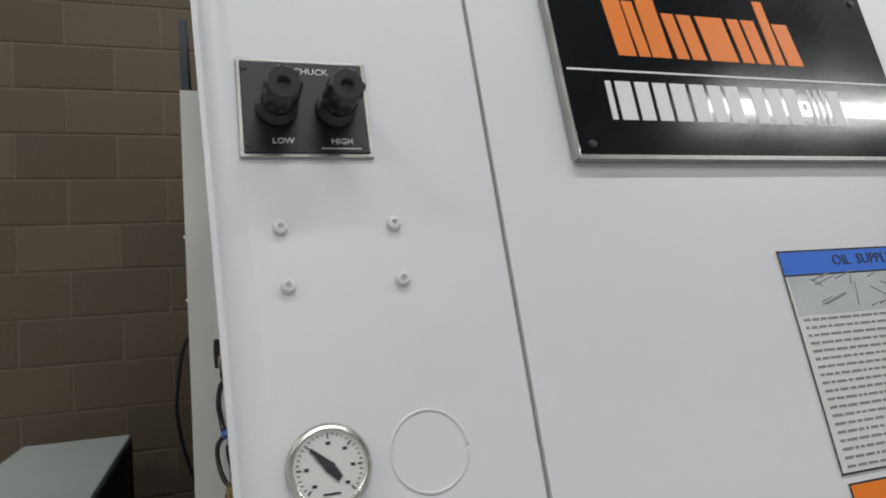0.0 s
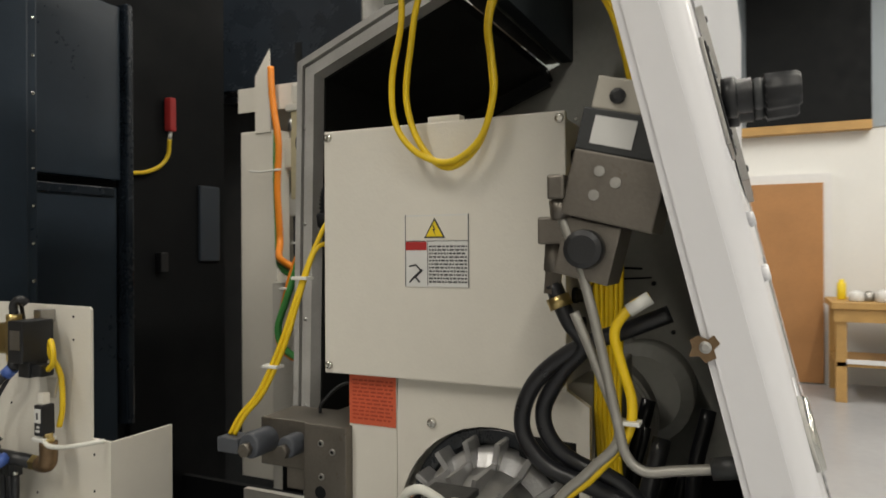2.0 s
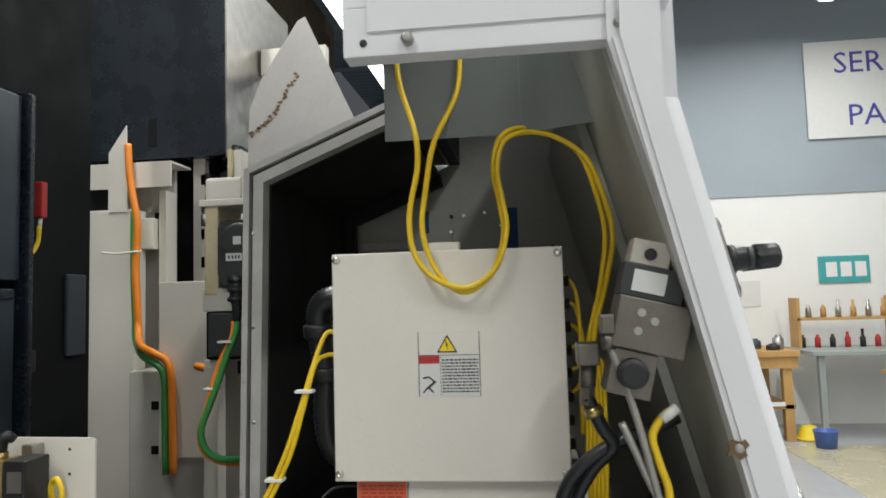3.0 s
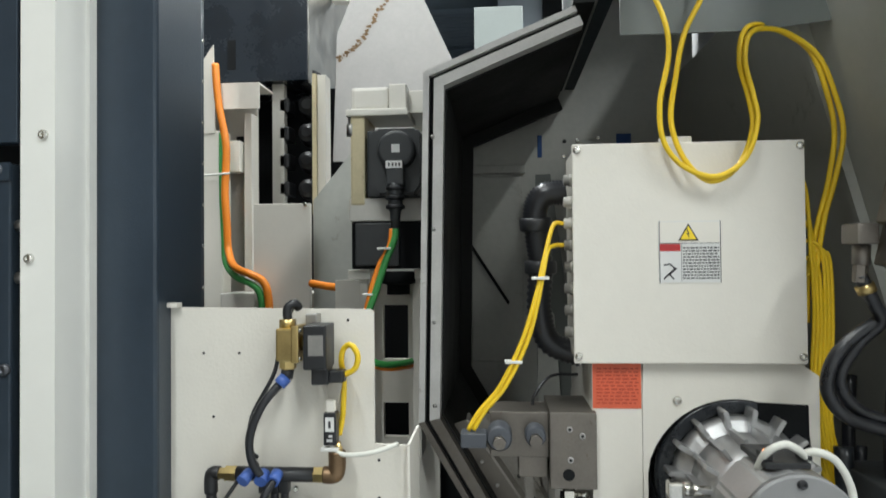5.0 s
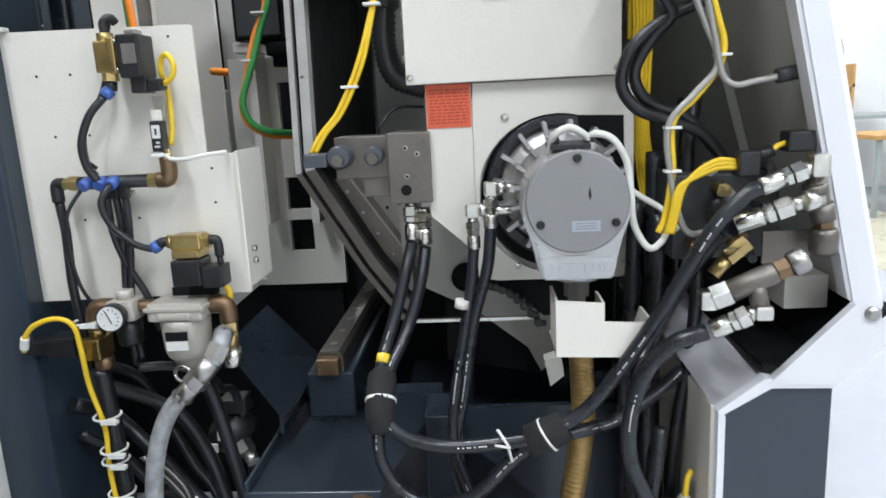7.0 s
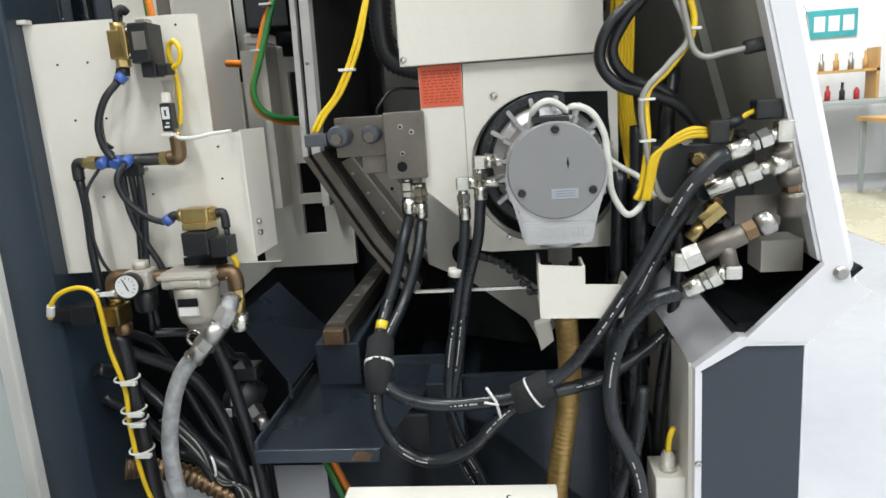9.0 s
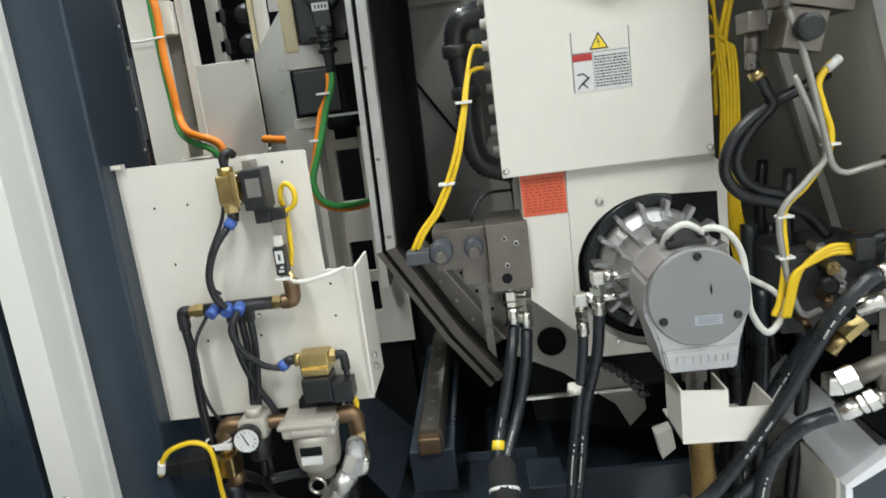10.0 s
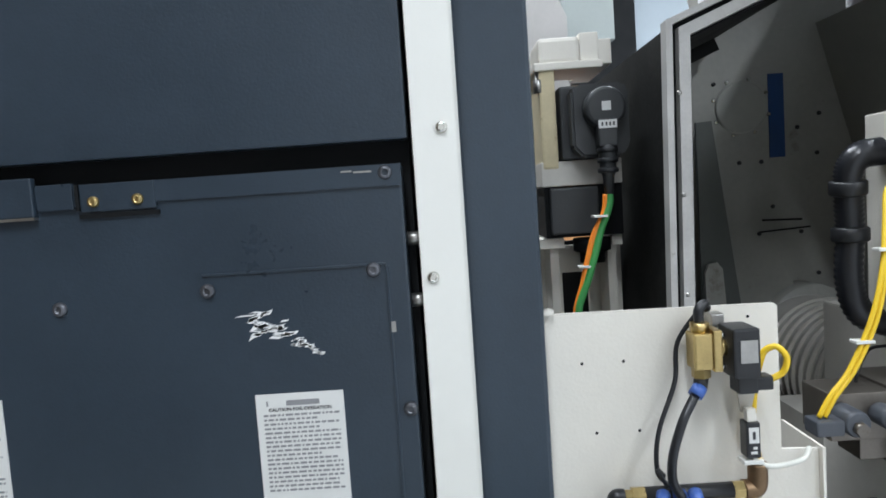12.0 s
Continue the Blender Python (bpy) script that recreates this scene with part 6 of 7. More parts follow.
def chip_tray():
    t = thing("chip_tray", "dark navy sheet steel chip tray with chipped edges", "tray", (0, 0.36, 0.56))
    bm = B()
    bm.faces.new([bm.verts.new(p) for p in ((-0.175, 0.492, 0.553), (-0.175, 0.255, 0.553), (0.23, 0.165, 0.56), (0.23, 0.492, 0.56))])
    bmesh.ops.solidify(bm, geom=bm.faces[:], thickness=0.005)
    part("pan", bm, NAVY_SHEET, t)
    pbox("front_lip", NAVY_SHEET, t, -0.181, -0.175, 0.255, 0.492, 0.53, 0.556, 0.001)
    pbox("left_lip", NAVY_SHEET, t, -0.175, 0.23, 0.488, 0.494, 0.55, 0.572, 0.001)
    pbox("rear_lip", NAVY_SHEET, t, 0.228, 0.234, 0.17, 0.492, 0.555, 0.58)
    part("chipped_edge", prism(B(), [(0.31, 0.534), (0.275, 0.532), (0.268, 0.545), (0.285, 0.552), (0.3, 0.551)], -0.1818, -0.181), BRONZE, t)
    t = thing("way_guide", "dark steel guide rail on a navy base", "guide rail", (0.5, 0.4, 0.58))
    pbox("base", NAVY_SHEET, t, 0.12, 1.0, 0.35, 0.45, 0.4, 0.655, 0.004)
    part("rail", prism(B(), [(0.372, 0.655), (0.372, 0.69), (0.38, 0.7), (0.42, 0.7), (0.428, 0.69), (0.428, 0.655)], 0.13, 1.0), BARE, t)
    for k in range(6):
        part("rail_bolt", lathe(B(), (0.18 + 0.09 * k, 0.4, 0.7), (0, 0, 1), [(0, 0.009), (0.001, 0.009), (0.0012, 0.002)], 10), STEEL, t)
    pbox("end_block", BRONZE, t, 0.1, 0.13, 0.376, 0.424, 0.655, 0.692, 0.004)
    t = thing("chip_chute", "dark navy sloping chip chute plate", "chute", (0.14, 0.52, 0.6))
    bm = B()
    bm.faces.new([bm.verts.new(p) for p in ((0.0, 0.575, 0.76), (0.0, 0.471, 0.607), (0.3, 0.455, 0.62), (0.3, 0.582, 0.76))])
    bmesh.ops.solidify(bm, geom=bm.faces[:], thickness=0.006)
    part("plate", bm, NAVY_SHEET, t)
    pbox("lip", NAVY_SHEET, t, -0.004, 0.0, 0.47, 0.478, 0.58, 0.615)
    # bed and sloping plates below
    t = thing("machine_bed", "dark navy cast machine bed with sloping guards", "machine bed", (0.6, 0.1, 0))
    pbox("bed", NAVY_SHEET, t, 0.25, 1.6, -0.26, 0.5, 0.0, 0.42, 0.01)
    part("slope", prism(B(), [(0.165, 0.565), (0.165, 0.48), (0.08, 0.46), (-0.14, 0.26), (-0.25, 0.26), (-0.25, 0.575), (-0.1, 0.57)], 0.12, 0.14), NAVY_SHEET, t)
    # two black sheets put in as the dark space behind the bed
    pbox("rear_dark_sheet", BLACK, t, 0.8, 0.82, -0.5, 0.9, 0.0, 0.9)
    pbox("side_dark_sheet", BLACK, t, 0.76, 0.78, 0.5, 1.268, 0.0, 0.71)
    pbox("post", NAVY_SHEET, t, 0.08, 0.2, 0.12, 0.2, 0.02, 0.57, 0.004)
    for mt, o in ((GREEN, 0.0), (ORANGE, 0.018)):
        solid("floor_cable", hose(B(), [(0.02, 0.45 - o, 0.52), (0.0, 0.42 - o, 0.44), (-0.02, 0.38 - o, 0.36), (0.0, 0.33 - o, 0.2), (0.05, 0.3 - o, 0.03)], 0.0075, 8), mt, "motor cable running down under the chip tray", "cable", "floor cables")
    t = thing("step_plate", "cream folded step plate with a grease nipple", "plate", (-0.3, 0.12, 0))
    pbox("top", CREAM, t, -0.34, -0.25, -0.06, 0.3, 0.505, 0.522, 0.003)
    pbox("apron", CREAM, t, -0.34, -0.335, -0.055, 0.295, 0.0, 0.505)
    pbox("rear_apron", CREAM, t, -0.256, -0.251, -0.055, 0.295, 0.0, 0.505)
    part("nipple", lathe(B(), (-0.3, 0.02, 0.522), (0, 0, 1), [(0, 0.005), (0.006, 0.005), (0.01, 0.003)], 8), CHROME, t)


chip_tray()


def lower_casting():
    t = thing("lower_casting", "cream cast foot under the headstock with dark gaps", "casting", (0.4, 0.05, 0.6))
    part("foot", prism(B(), [(0.2, 1.0), (0.2, 0.79), (0.09, 0.735), (-0.03, 0.64), (-0.06, 0.58), (-0.1, 0.62), (-0.09, 0.8), (-0.02, 0.87), (0.0, 1.0)], 0.29, 0.5), CAST, t)
    pbox("rod", CHROME, t, 0.04, 0.05, -0.04, 0.2, 0.786, 0.792)
    # solid black fills stand for the shade under the headstock
    part("pocket_shade", prism(B(), [(0.16, 0.79), (0.16, 0.6), (-0.05, 0.56), (-0.24, 0.56), (-0.24, 0.87), (-0.2, 0.87), (-0.1, 0.79)], 0.33, 0.6), BLACK, t)
    part("chain_gap_shade", prism(B(), [(0.075, 0.871), (-0.13, 0.871), (-0.13, 0.8), (-0.05, 0.79), (0.0, 0.83), (0.07, 0.85)], 0.05, 0.056), BLACK, t)
    for k in range(9):
        y, z = 0.068 - 0.013 * k, 0.862 - 0.0012 * k * k
        link = lathe(B(), (0.03, y, z), (-1, 0, 0), [(0, 0.0075), (0.012, 0.0075), (0.013, 0.006), (0.0135, 0.003)], 10)
        box(link, 0.018, 0.034, y - 0.016, y, z - 0.006, z + 0.002, 0.002)
        part("chain_link", link, BLACK_PL, t)
    part("clip", prism(B(), [(-0.04, 0.74), (-0.07, 0.75), (-0.075, 0.71), (-0.05, 0.69)], -0.06, -0.03), CAST, t)


lower_casting()


def box_cables():
    for k, pts in enumerate((
        [(0.02, 0.077, 1.96), (-0.01, 0.065, 1.88), (-0.03, 0.04, 1.8), (-0.035, 0.035, 1.74), (-0.035, 0.05, 1.662), (-0.035, 0.044, 1.599), (-0.035, 0.011, 1.558), (-0.035, -0.039, 1.543), (-0.035, -0.083, 1.572), (-0.035, -0.102, 1.629), (-0.03, -0.098, 1.674), (-0.02, -0.09, 1.728), (-0.005, -0.1, 1.775), (0.02, -0.13, 1.796), (0.04, -0.18, 1.794), (0.05, -0.235, 1.756), (0.05, -0.262, 1.688), (0.05, -0.274, 1.622), (0.05, -0.26, 1.548), (0.05, -0.24, 1.475), (0.05, -0.226, 1.385), (0.05, -0.225, 1.3)],
        [(0.02, -0.034, 1.95), (-0.02, -0.03, 1.86), (-0.03, 0.008, 1.778), (-0.03, 0.023, 1.706), (-0.028, 0.031, 1.634), (-0.028, 0.01, 1.571), (-0.028, -0.031, 1.536), (-0.028, -0.075, 1.562), (-0.028, -0.097, 1.621), (-0.022, -0.093, 1.674), (-0.012, -0.084, 1.728), (0.0, -0.092, 1.778), (0.025, -0.12, 1.805), (0.045, -0.17, 1.8), (0.056, -0.225, 1.765), (0.056, -0.252, 1.69), (0.056, -0.262, 1.622), (0.056, -0.25, 1.54), (0.056, -0.232, 1.47), (0.056, -0.215, 1.385), (0.056, -0.212, 1.3)],
    )):
        solid("sensor_cable", hose(B(), pts, 0.0046, 8), YELLOW, "yellow sensor cable hanging in a loop over the junction box", "cable", "looped sensor cables")
    for k in range(6):
        y = -0.215 - 0.006 * k
        pts = [(0.055, -0.19, 1.56 - 0.04 * k), (0.05, -0.21, 1.53 - 0.03 * k), (0.045 + 0.004 * (k % 3), y, 1.42), (0.045, y - 0.004, 1.32), (0.05, y, 1.2 - 0.01 * k), (0.05, y - 0.01, 1.08), (0.03, y - 0.02, 1.0)]
        solid("sensor_cable", hose(B(), pts, 0.0034, 8), YELLOW, "yellow sensor cable in a bundle beside the junction box", "cable", "bundled sensor cables")
    for k in range(2):
        o = 0.009 * k
        pts = [(0.055, 0.197, 1.475 - 0.038 * k), (0.05, 0.216, 1.472 - 0.036 * k), (0.03, 0.232 - o * 0.3, 1.422), (0.01, 0.25 - o * 0.6, 1.35), (0.0, 0.274 - o, 1.276), (-0.005, 0.312 - o, 1.2), (-0.01, 0.346 - o, 1.16), (-0.012, 0.366 - o, 1.128)]
        solid("solenoid_cable", hose(B(), pts, 0.004, 8), YELLOW, "yellow cable from the junction box to a solenoid", "cable", "solenoid cables")
    for p in ((0.015, 0.243, 1.38), (0.0, 0.29, 1.24)):
        solid("cable_tie", box(B(), p[0] - 0.01, p[0] + 0.01, p[1] - 0.016, p[1] + 0.014, p[2] - 0.002, p[2] + 0.003, 0.001), TIE, "white nylon cable tie on two yellow cables", "cable tie", "cable ties")
    # black corrugated hose behind the box
    bm = B()
    path = curve([(0.1, 0.19, 1.535), (0.1, 0.228, 1.53), (0.105, 0.244, 1.505), (0.11, 0.242, 1.46), (0.12, 0.235, 1.4), (0.12, 0.238, 1.32), (0.12, 0.22, 1.26), (0.12, 0.16, 1.235)], 14)
    sweep(bm, path, [0.024 if i % 2 else 0.021 for i in range(len(path))], 16)
    t = solid("corrugated_hose", bm, TUBE_BLK, "black corrugated conduit beside the junction box", "conduit")
    for p, q in (((0.107, 0.244, 1.49), (0.11, 0.243, 1.465)), ((0.12, 0.235, 1.41), (0.12, 0.235, 1.385))):
        part("clamp_collar", rod(B(), p, q, 0.03, 18, 0.003), BLACK_PL, t)
    solid("thin_wire", hose(B(), [(0.12, 0.17, 1.2), (0.1, 0.22, 1.2), (0.08, 0.25, 1.17), (0.08, 0.255, 1.15)], 0.003, 6), BLACK_PL, "thin black wire beside the manifold block", "cable")


box_cables()


# ---- plates and instruments on the front ----
SLOPE_N = Vector((0, -1, 0.243)).normalized()
SLOPE_U = Vector((0, 0.243, 1)).normalized()


def on_front(x, z, off=0.0):
    """A frame on the leaning front: x along it, y up it, z out of it."""
    c = Vector((x, front_y(z), z)) + SLOPE_N * off
    m = Matrix.Identity(4)
    for i in range(3):
        m[i][0], m[i][1], m[i][2], m[i][3] = (1, 0, 0)[i], SLOPE_U[i], SLOPE_N[i], c[i]
    return m


def flat(bm, m, u0, u1, v0, v1, w0, w1, bev=0.0):
    return box(bm, u0, u1, v0, v1, w0, w1, bev, m)


def poly(bm, m, pts, w0, w1):
    a = [bm.verts.new(m @ Vector((u, v, w0))) for u, v in pts]
    b = [bm.verts.new(m @ Vector((u, v, w1))) for u, v in pts]
    bm.faces.new(a[::-1])
    bm.faces.new(b)
    for i in range(len(pts)):
        j = (i + 1) % len(pts)
        bm.faces.new((a[i], a[j], b[j], b[i]))
    return bm


def print_lines(bm, m, u0, u1, v0, v1, step, h, seed, w=0.0005, low=0.004, high=0.016, gap=0.003):
    """Rows of small unreadable print."""
    rng = random.Random(seed)
    v = v1
    while v > v0:
        u = u0
        end = u1 - rng.choice((0, 0, 0.1, 0.3)) * (u1 - u0)
        while u < end:
            k = rng.uniform(low, high)
            flat(bm, m, u, min(u + k, end), v - h, v, 0.0, w)
            u += k + gap
        v -= step
    return bm


def name_plate():
    m = on_front(0.369, 1.635)
    t = thing("maker_plate", "glossy black maker's plate with orange and white lettering bars", "sign", m.translation)
    part("plate", flat(B(), m, -0.243, 0.243, -0.122, 0.122, 0.002, 0.012, 0.002), GLOSSBLK, t)
    bm = B()
    flat(bm, m, -0.243, 0.243, -0.125, -0.12, 0.002, 0.0122)
    flat(bm, m, -0.246, -0.242, -0.124, 0.122, 0.002, 0.0122)
    part("metal_edge", bm, STEEL, t)
    part("white_line", flat(B(), m, -0.236, 0.236, -0.018, -0.0155, 0.012, 0.0124), WHITE_INK, t)
    # orange emblem as plain slanted slabs
    u = -0.165
    for w, h, gap in ((0.024, 0.098, 0.004), (0.015, 0.075, 0.003), (0.026, 0.098, 0.008), (0.017, 0.062, 0.005), (0.02, 0.062, 0.007), (0.04, 0.062, 0.007), (0.017, 0.062, 0.005), (0.02, 0.062, 0.007), (0.015, 0.092, 0.006), (0.024, 0.06, 0.0)):
        part("orange_slab", poly(B(), m, [(u, 0.004), (u + w, 0.004), (u + w - 0.008, 0.004 + h), (u - 0.008, 0.004 + h)], 0.012, 0.0126), ORANGE_INK, t)
        u += w + gap
    # white row as plain bars, one for each character
    u = -0.192
    for w in (7, 20, 18, 18, 21, 20, 18, 20, 0, 19, 20, 20, 7, 5, 5, 5, 19):
        k = w * 0.001
        if w:
            part("white_bar", flat(B(), m, u, u + k, -0.078 if w != 7 or u < 0 else -0.058, -0.03 if w != 7 or u < 0 else -0.05, 0.012, 0.0125), WHITE_INK, t)
        u += k + 0.0055 if w else 0.012
    for u in (-0.225, 0.225):
        for v in (-0.108, 0.108):
            part("screw", lathe(B(), m @ Vector((u, v, 0.012)), SLOPE_N, [(0, 0.005), (0.002, 0.0045), (0.0025, 0.002)], 10), BLACK_PL, t)


name_plate()


def valve_panel():
    m = on_front(-0.152, 1.567)
    t = thing("pressure_selector", "black chuck pressure selector in a silver frame with two knobs", "selector", m.translation)
    part("frame", flat(B(), m, -0.061, 0.062, -0.0515, 0.0515, 0.0, 0.004, 0.0015), STEEL, t)
    part("face", flat(B(), m, -0.057, 0.058, -0.0475, 0.0475, 0.004, 0.006, 0.001), BLACK_PL, t)
    for s, u, v, k in (("CHUCK", 0.008, 0.037, 0.0095), ("LOW", -0.022, -0.036, 0.0085), ("HIGH", 0.032, -0.036, 0.0085)):
        part("lettering", text_mesh(s, k, m @ Matrix.Translation((u, v, 0.0063))), WHITE_INK, t)
    for u in (-0.025, 0.03):
        bm = B()
        arc = [m @ Vector((u + 0.017 * math.cos(a), 0.006 + 0.017 * math.sin(a), 0.0063)) for a in [math.radians(60 + 8 * k) for k in range(9)]]
        sweep(bm, arc, 0.0013, 5)
        part("arc_mark", bm, WHITE_INK, t)
    for u, v in ((-0.053, 0.04), (0.053, 0.04), (-0.053, -0.04), (0.053, -0.04)):
        part("screw", lathe(B(), m @ Vector((u, v, 0.006)), SLOPE_N, [(0, 0.0035), (0.001, 0.003)], 8), BLACK_PL, t)
    part("small_print", flat(B(), m, 0.012, 0.05, -0.0435, -0.0425, 0.006, 0.0064), WHITE_INK, t)
    for u in (-0.026, 0.028):
        c = m @ Vector((u, -0.003, 0.006))
        ax = Vector((0, -1, 0.06)).normalized()
        k = part("valve_body", lathe(B(), c, ax, [(0, 0.019), (0.012, 0.019), (0.014, 0.016), (0.026, 0.016), (0.026, 0.013), (0.036, 0.013)], 18), BLACK_PL, t)
        bm = B()
        pr = [(0.036, 0.013), (0.038, 0.0172), (0.064, 0.0162), (0.067, 0.0135), (0.067, 0.006), (0.061, 0.005), (0.061, 0.0005)]
        lathe(bm, c, ax, pr, 30)
        bm.verts.ensure_lookup_table()
        for i, v in enumerate(bm.verts):
            if i // 30 in (1, 2) and i % 3 == 0:
                on = c + ax * (v.co - c).dot(ax)
                v.co = on + (v.co - on) * 0.84
        part("knob", bm, BLACK_PL, k, "ribbed black knob")
        part("lock_ring", lathe(B(), c, ax, [(0.027, 0.0135), (0.029, 0.0145), (0.033, 0.0145), (0.035, 0.0135)], 16), MOTOR, k)


valve_panel()


def front_gauge():
    m = on_front(-0.158, 1.252)
    c = m.translation
    t = thing("pressure_gauge", "round chrome-rimmed pressure gauge with a white dial", "gauge", c)
    part("bezel", lathe(B(), c, SLOPE_N, [(0, 0.0345), (0.006, 0.0345), (0.009, 0.0325), (0.0095, 0.03), (0.006, 0.029)], 44), CHROME, t)
    part("dial", lathe(B(), c, SLOPE_N, [(0.0058, 0.029), (0.0068, 0.029), (0.007, 0.0003)], 40), PAPER, t, "white dial")
    bm = B()
    for k in range(31):
        a = math.radians(225 - 9 * k)
        r0 = 0.0225 if k % 5 == 0 else 0.0245
        u = lambda r: m @ Vector((r * math.cos(a), r * math.sin(a), 0.0074))
        sweep(bm, [u(r0), u(0.0265)], 0.0004 if k % 5 else 0.0006, 4)
    part("scale", bm, INK, t)
    bm = B()
    for k in range(7):
        a = math.radians(225 - 45 * k)
        flat(bm, m, 0.0185 * math.cos(a) - 0.0018, 0.0185 * math.cos(a) + 0.0018, 0.0185 * math.sin(a) - 0.0012, 0.0185 * math.sin(a) + 0.0012, 0.007, 0.0075)
    flat(bm, m, -0.007, 0.007, -0.021, -0.0195, 0.007, 0.0075)
    part("numeral_bar", bm, INK, t)
    bm = B()
    poly(bm, m, [(-0.0145, 0.0165), (-0.0158, 0.0153), (-0.003, -0.003), (0.006, -0.012), (0.0095, -0.0075), (0.003, 0.003)], 0.0080, 0.0084)
    lathe(bm, c, SLOPE_N, [(0.007, 0.0045), (0.0088, 0.0045), (0.0092, 0.002)], 14)
    part("needle", bm, INK, t)


front_gauge()


def notice(name, label, x0, x1, z0, z1, head_mt, title, seed, figures=False):
    cx, cz = (x0 + x1) / 2, (z0 + z1) / 2
    m = on_front(cx, cz)
    hw, hh = (x1 - x0) / 2, (z1 - z0) / 2 * 1.029
    t = thing(name, label, "notice", m.translation)
    part("sheet", flat(B(), m, -hw, hw, -hh, hh, 0.0004, 0.0016), PAPER, t)
    hd = min(0.028, hh * 0.24)
    part("heading", flat(B(), m, -hw + 0.002, hw - 0.002, hh - hd, hh - 0.002, 0.0016, 0.002), head_mt, t)
    bm = B()
    for a in ((-hw, hw, hh - 0.002, hh), (-hw, hw, -hh, -hh + 0.002), (-hw, -hw + 0.002, -hh, hh), (hw - 0.002, hw, -hh, hh), (-hw, hw, hh - hd - 0.002, hh - hd)):
        flat(bm, m, a[0], a[1], a[2], a[3], 0.0016, 0.0021)
    part("border", bm, INK, t)
    if title:
        part("lettering", text_mesh(title, hd * 0.62, m @ Matrix.Translation((-0.2 * hw, hh - hd / 2, 0.0022))), INK, t)
    bm = B()
    mm = m @ Matrix.Translation((0, 0, 0.0016))
    if figures:
        print_lines(bm, mm, 0.0, hw * 0.9, -hh * 0.95, hh - hd - 0.01, 0.009, 0.003, seed, low=0.004, high=0.012)
        rng = random.Random(seed)
        for k in range(3):
            c = (-hw * 0.55, hh - hd - 0.04 - k * 0.075)
            for j in range(7):
                a = rng.uniform(0, 6.28)
                p = mm @ Vector((c[0], c[1], 0.0004))
                q = mm @ Vector((c[0] + 0.022 * math.cos(a), c[1] + 0.02 * math.sin(a), 0.0004))
                sweep(bm, [p, q], 0.0025, 4)
    else:
        print_lines(bm, mm, -hw * 0.93, hw * 0.93, -hh * 0.96, hh * (0.35 if hh > 0.1 and head_mt is BLUE_INK else 0.6), 0.0085, 0.0026, seed)
    part("print", bm, INK_GREY, t)
    if head_mt is BLUE_INK:
        rng = random.Random(seed + 1)
        bm = B()
        for k in range(34):
            u, v = rng.uniform(-hw * 0.85, hw * 0.85), rng.uniform(hh * 0.4, hh * 0.76)
            a = rng.choice((0.3, 0.3, -0.5, 1.4))
            L = rng.uniform(0.008, 0.04)
            sweep(bm, [mm @ Vector((u, v, 0.0004)), mm @ Vector((u + L * math.cos(a), v + L * math.sin(a), 0.0004))], 0.0006, 4)
        part("line_drawing", bm, INK_GREY, t)
        part("tint", flat(B(), mm, -hw * 0.96, hw * 0.96, hh * 0.38, hh * 0.8, 0.0001, 0.0003), mat("pale_grey_print", (0.5, 0.52, 0.53), 0.5, scale=20), t)


notice("oil_notice", "grey oil supply chart with a blue heading", 0.355, 0.662, 1.176, 1.409, BLUE_INK, "OIL  SUPPLY", 21)
notice("warning_notice", "cream warning notice with an orange heading and pictograms", 0.36, 0.75, 0.94, 1.168, ORANGE_INK, "WARNING", 22, True)
notice("warning_notice", "tall cream warning notice with an orange heading", 0.70, 0.885, 1.38, 1.576, ORANGE_INK, "WARNING", 23)
notice("caution_notice", "cream caution notice with a yellow heading", 0.70, 0.885, 1.19, 1.372, SIGNYEL, "CAUTION", 24)


# ---- notices on the cabinet door ----
def door_notice(x, y0, y1, z0, z1, seed, label, head):
    t = thing("operation_notice", label, "notice", (x, (y0 + y1) / 2, z0))
    pbox("sheet", PAPER, t, x - 0.0012, x, y0, y1, z0, z1)
    rng = random.Random(seed)
    bm = B()
    if head:
        box(bm, x - 0.0017, x - 0.0012, y0 + 0.028, y1 - 0.035, z1 - 0.014, z1 - 0.008)
        box(bm, x - 0.0017, x - 0.0012, y1 - 0.014, y1 - 0.012, z1 - 0.014, z1 - 0.008)
    z = z1 - 0.026
    low = z0 + (0.042 if head else 0.004)
    while z > low:
        y = y1 - 0.008
        end = y0 + rng.choice((0.006, 0.006, 0.012, 0.03))
        while y > end:
            w = rng.uniform(0.002, 0.009)
            box(bm, x - 0.0016, x - 0.0012, max(end, y - w), y, z, z + 0.0024)
            y -= w + 0.0018
        z -= 0.0052
    part("print", bm, INK_GREY, t)
    if head:
        m = end_plane(x - 0.0016, (y0 + y1) / 2, z1 - 0.0185)
        part("lettering", text_mesh("CAUTION FOR OPERATION", 0.0058, m), INK, t)
        bm = B()
        for a, b in (((0.012, 0.012), (0.014, 0.034)), ((0.012, 0.012), (0.042, 0.014)), ((0.04, 0.012), (0.042, 0.034)), ((0.012, 0.032), (0.042, 0.034)), ((0.026, 0.012), (0.027, 0.034)), ((0.07, 0.012), (0.085, 0.016))):
            box(bm, x - 0.0016, x - 0.0012, y0 + a[0], y0 + b[0], z0 + a[1] - 0.004, z0 + b[1] - 0.004)
        part("sketch", bm, INK_GREY, t)


door_notice(-0.2925, 1.051, 1.152, 1.14, 1.297, 31, "white operation notice sticker on the cabinet door", True)
door_notice(-0.2925, 1.444, 1.534, 1.0, 1.31, 32, "white data sticker on the cabinet door", False)


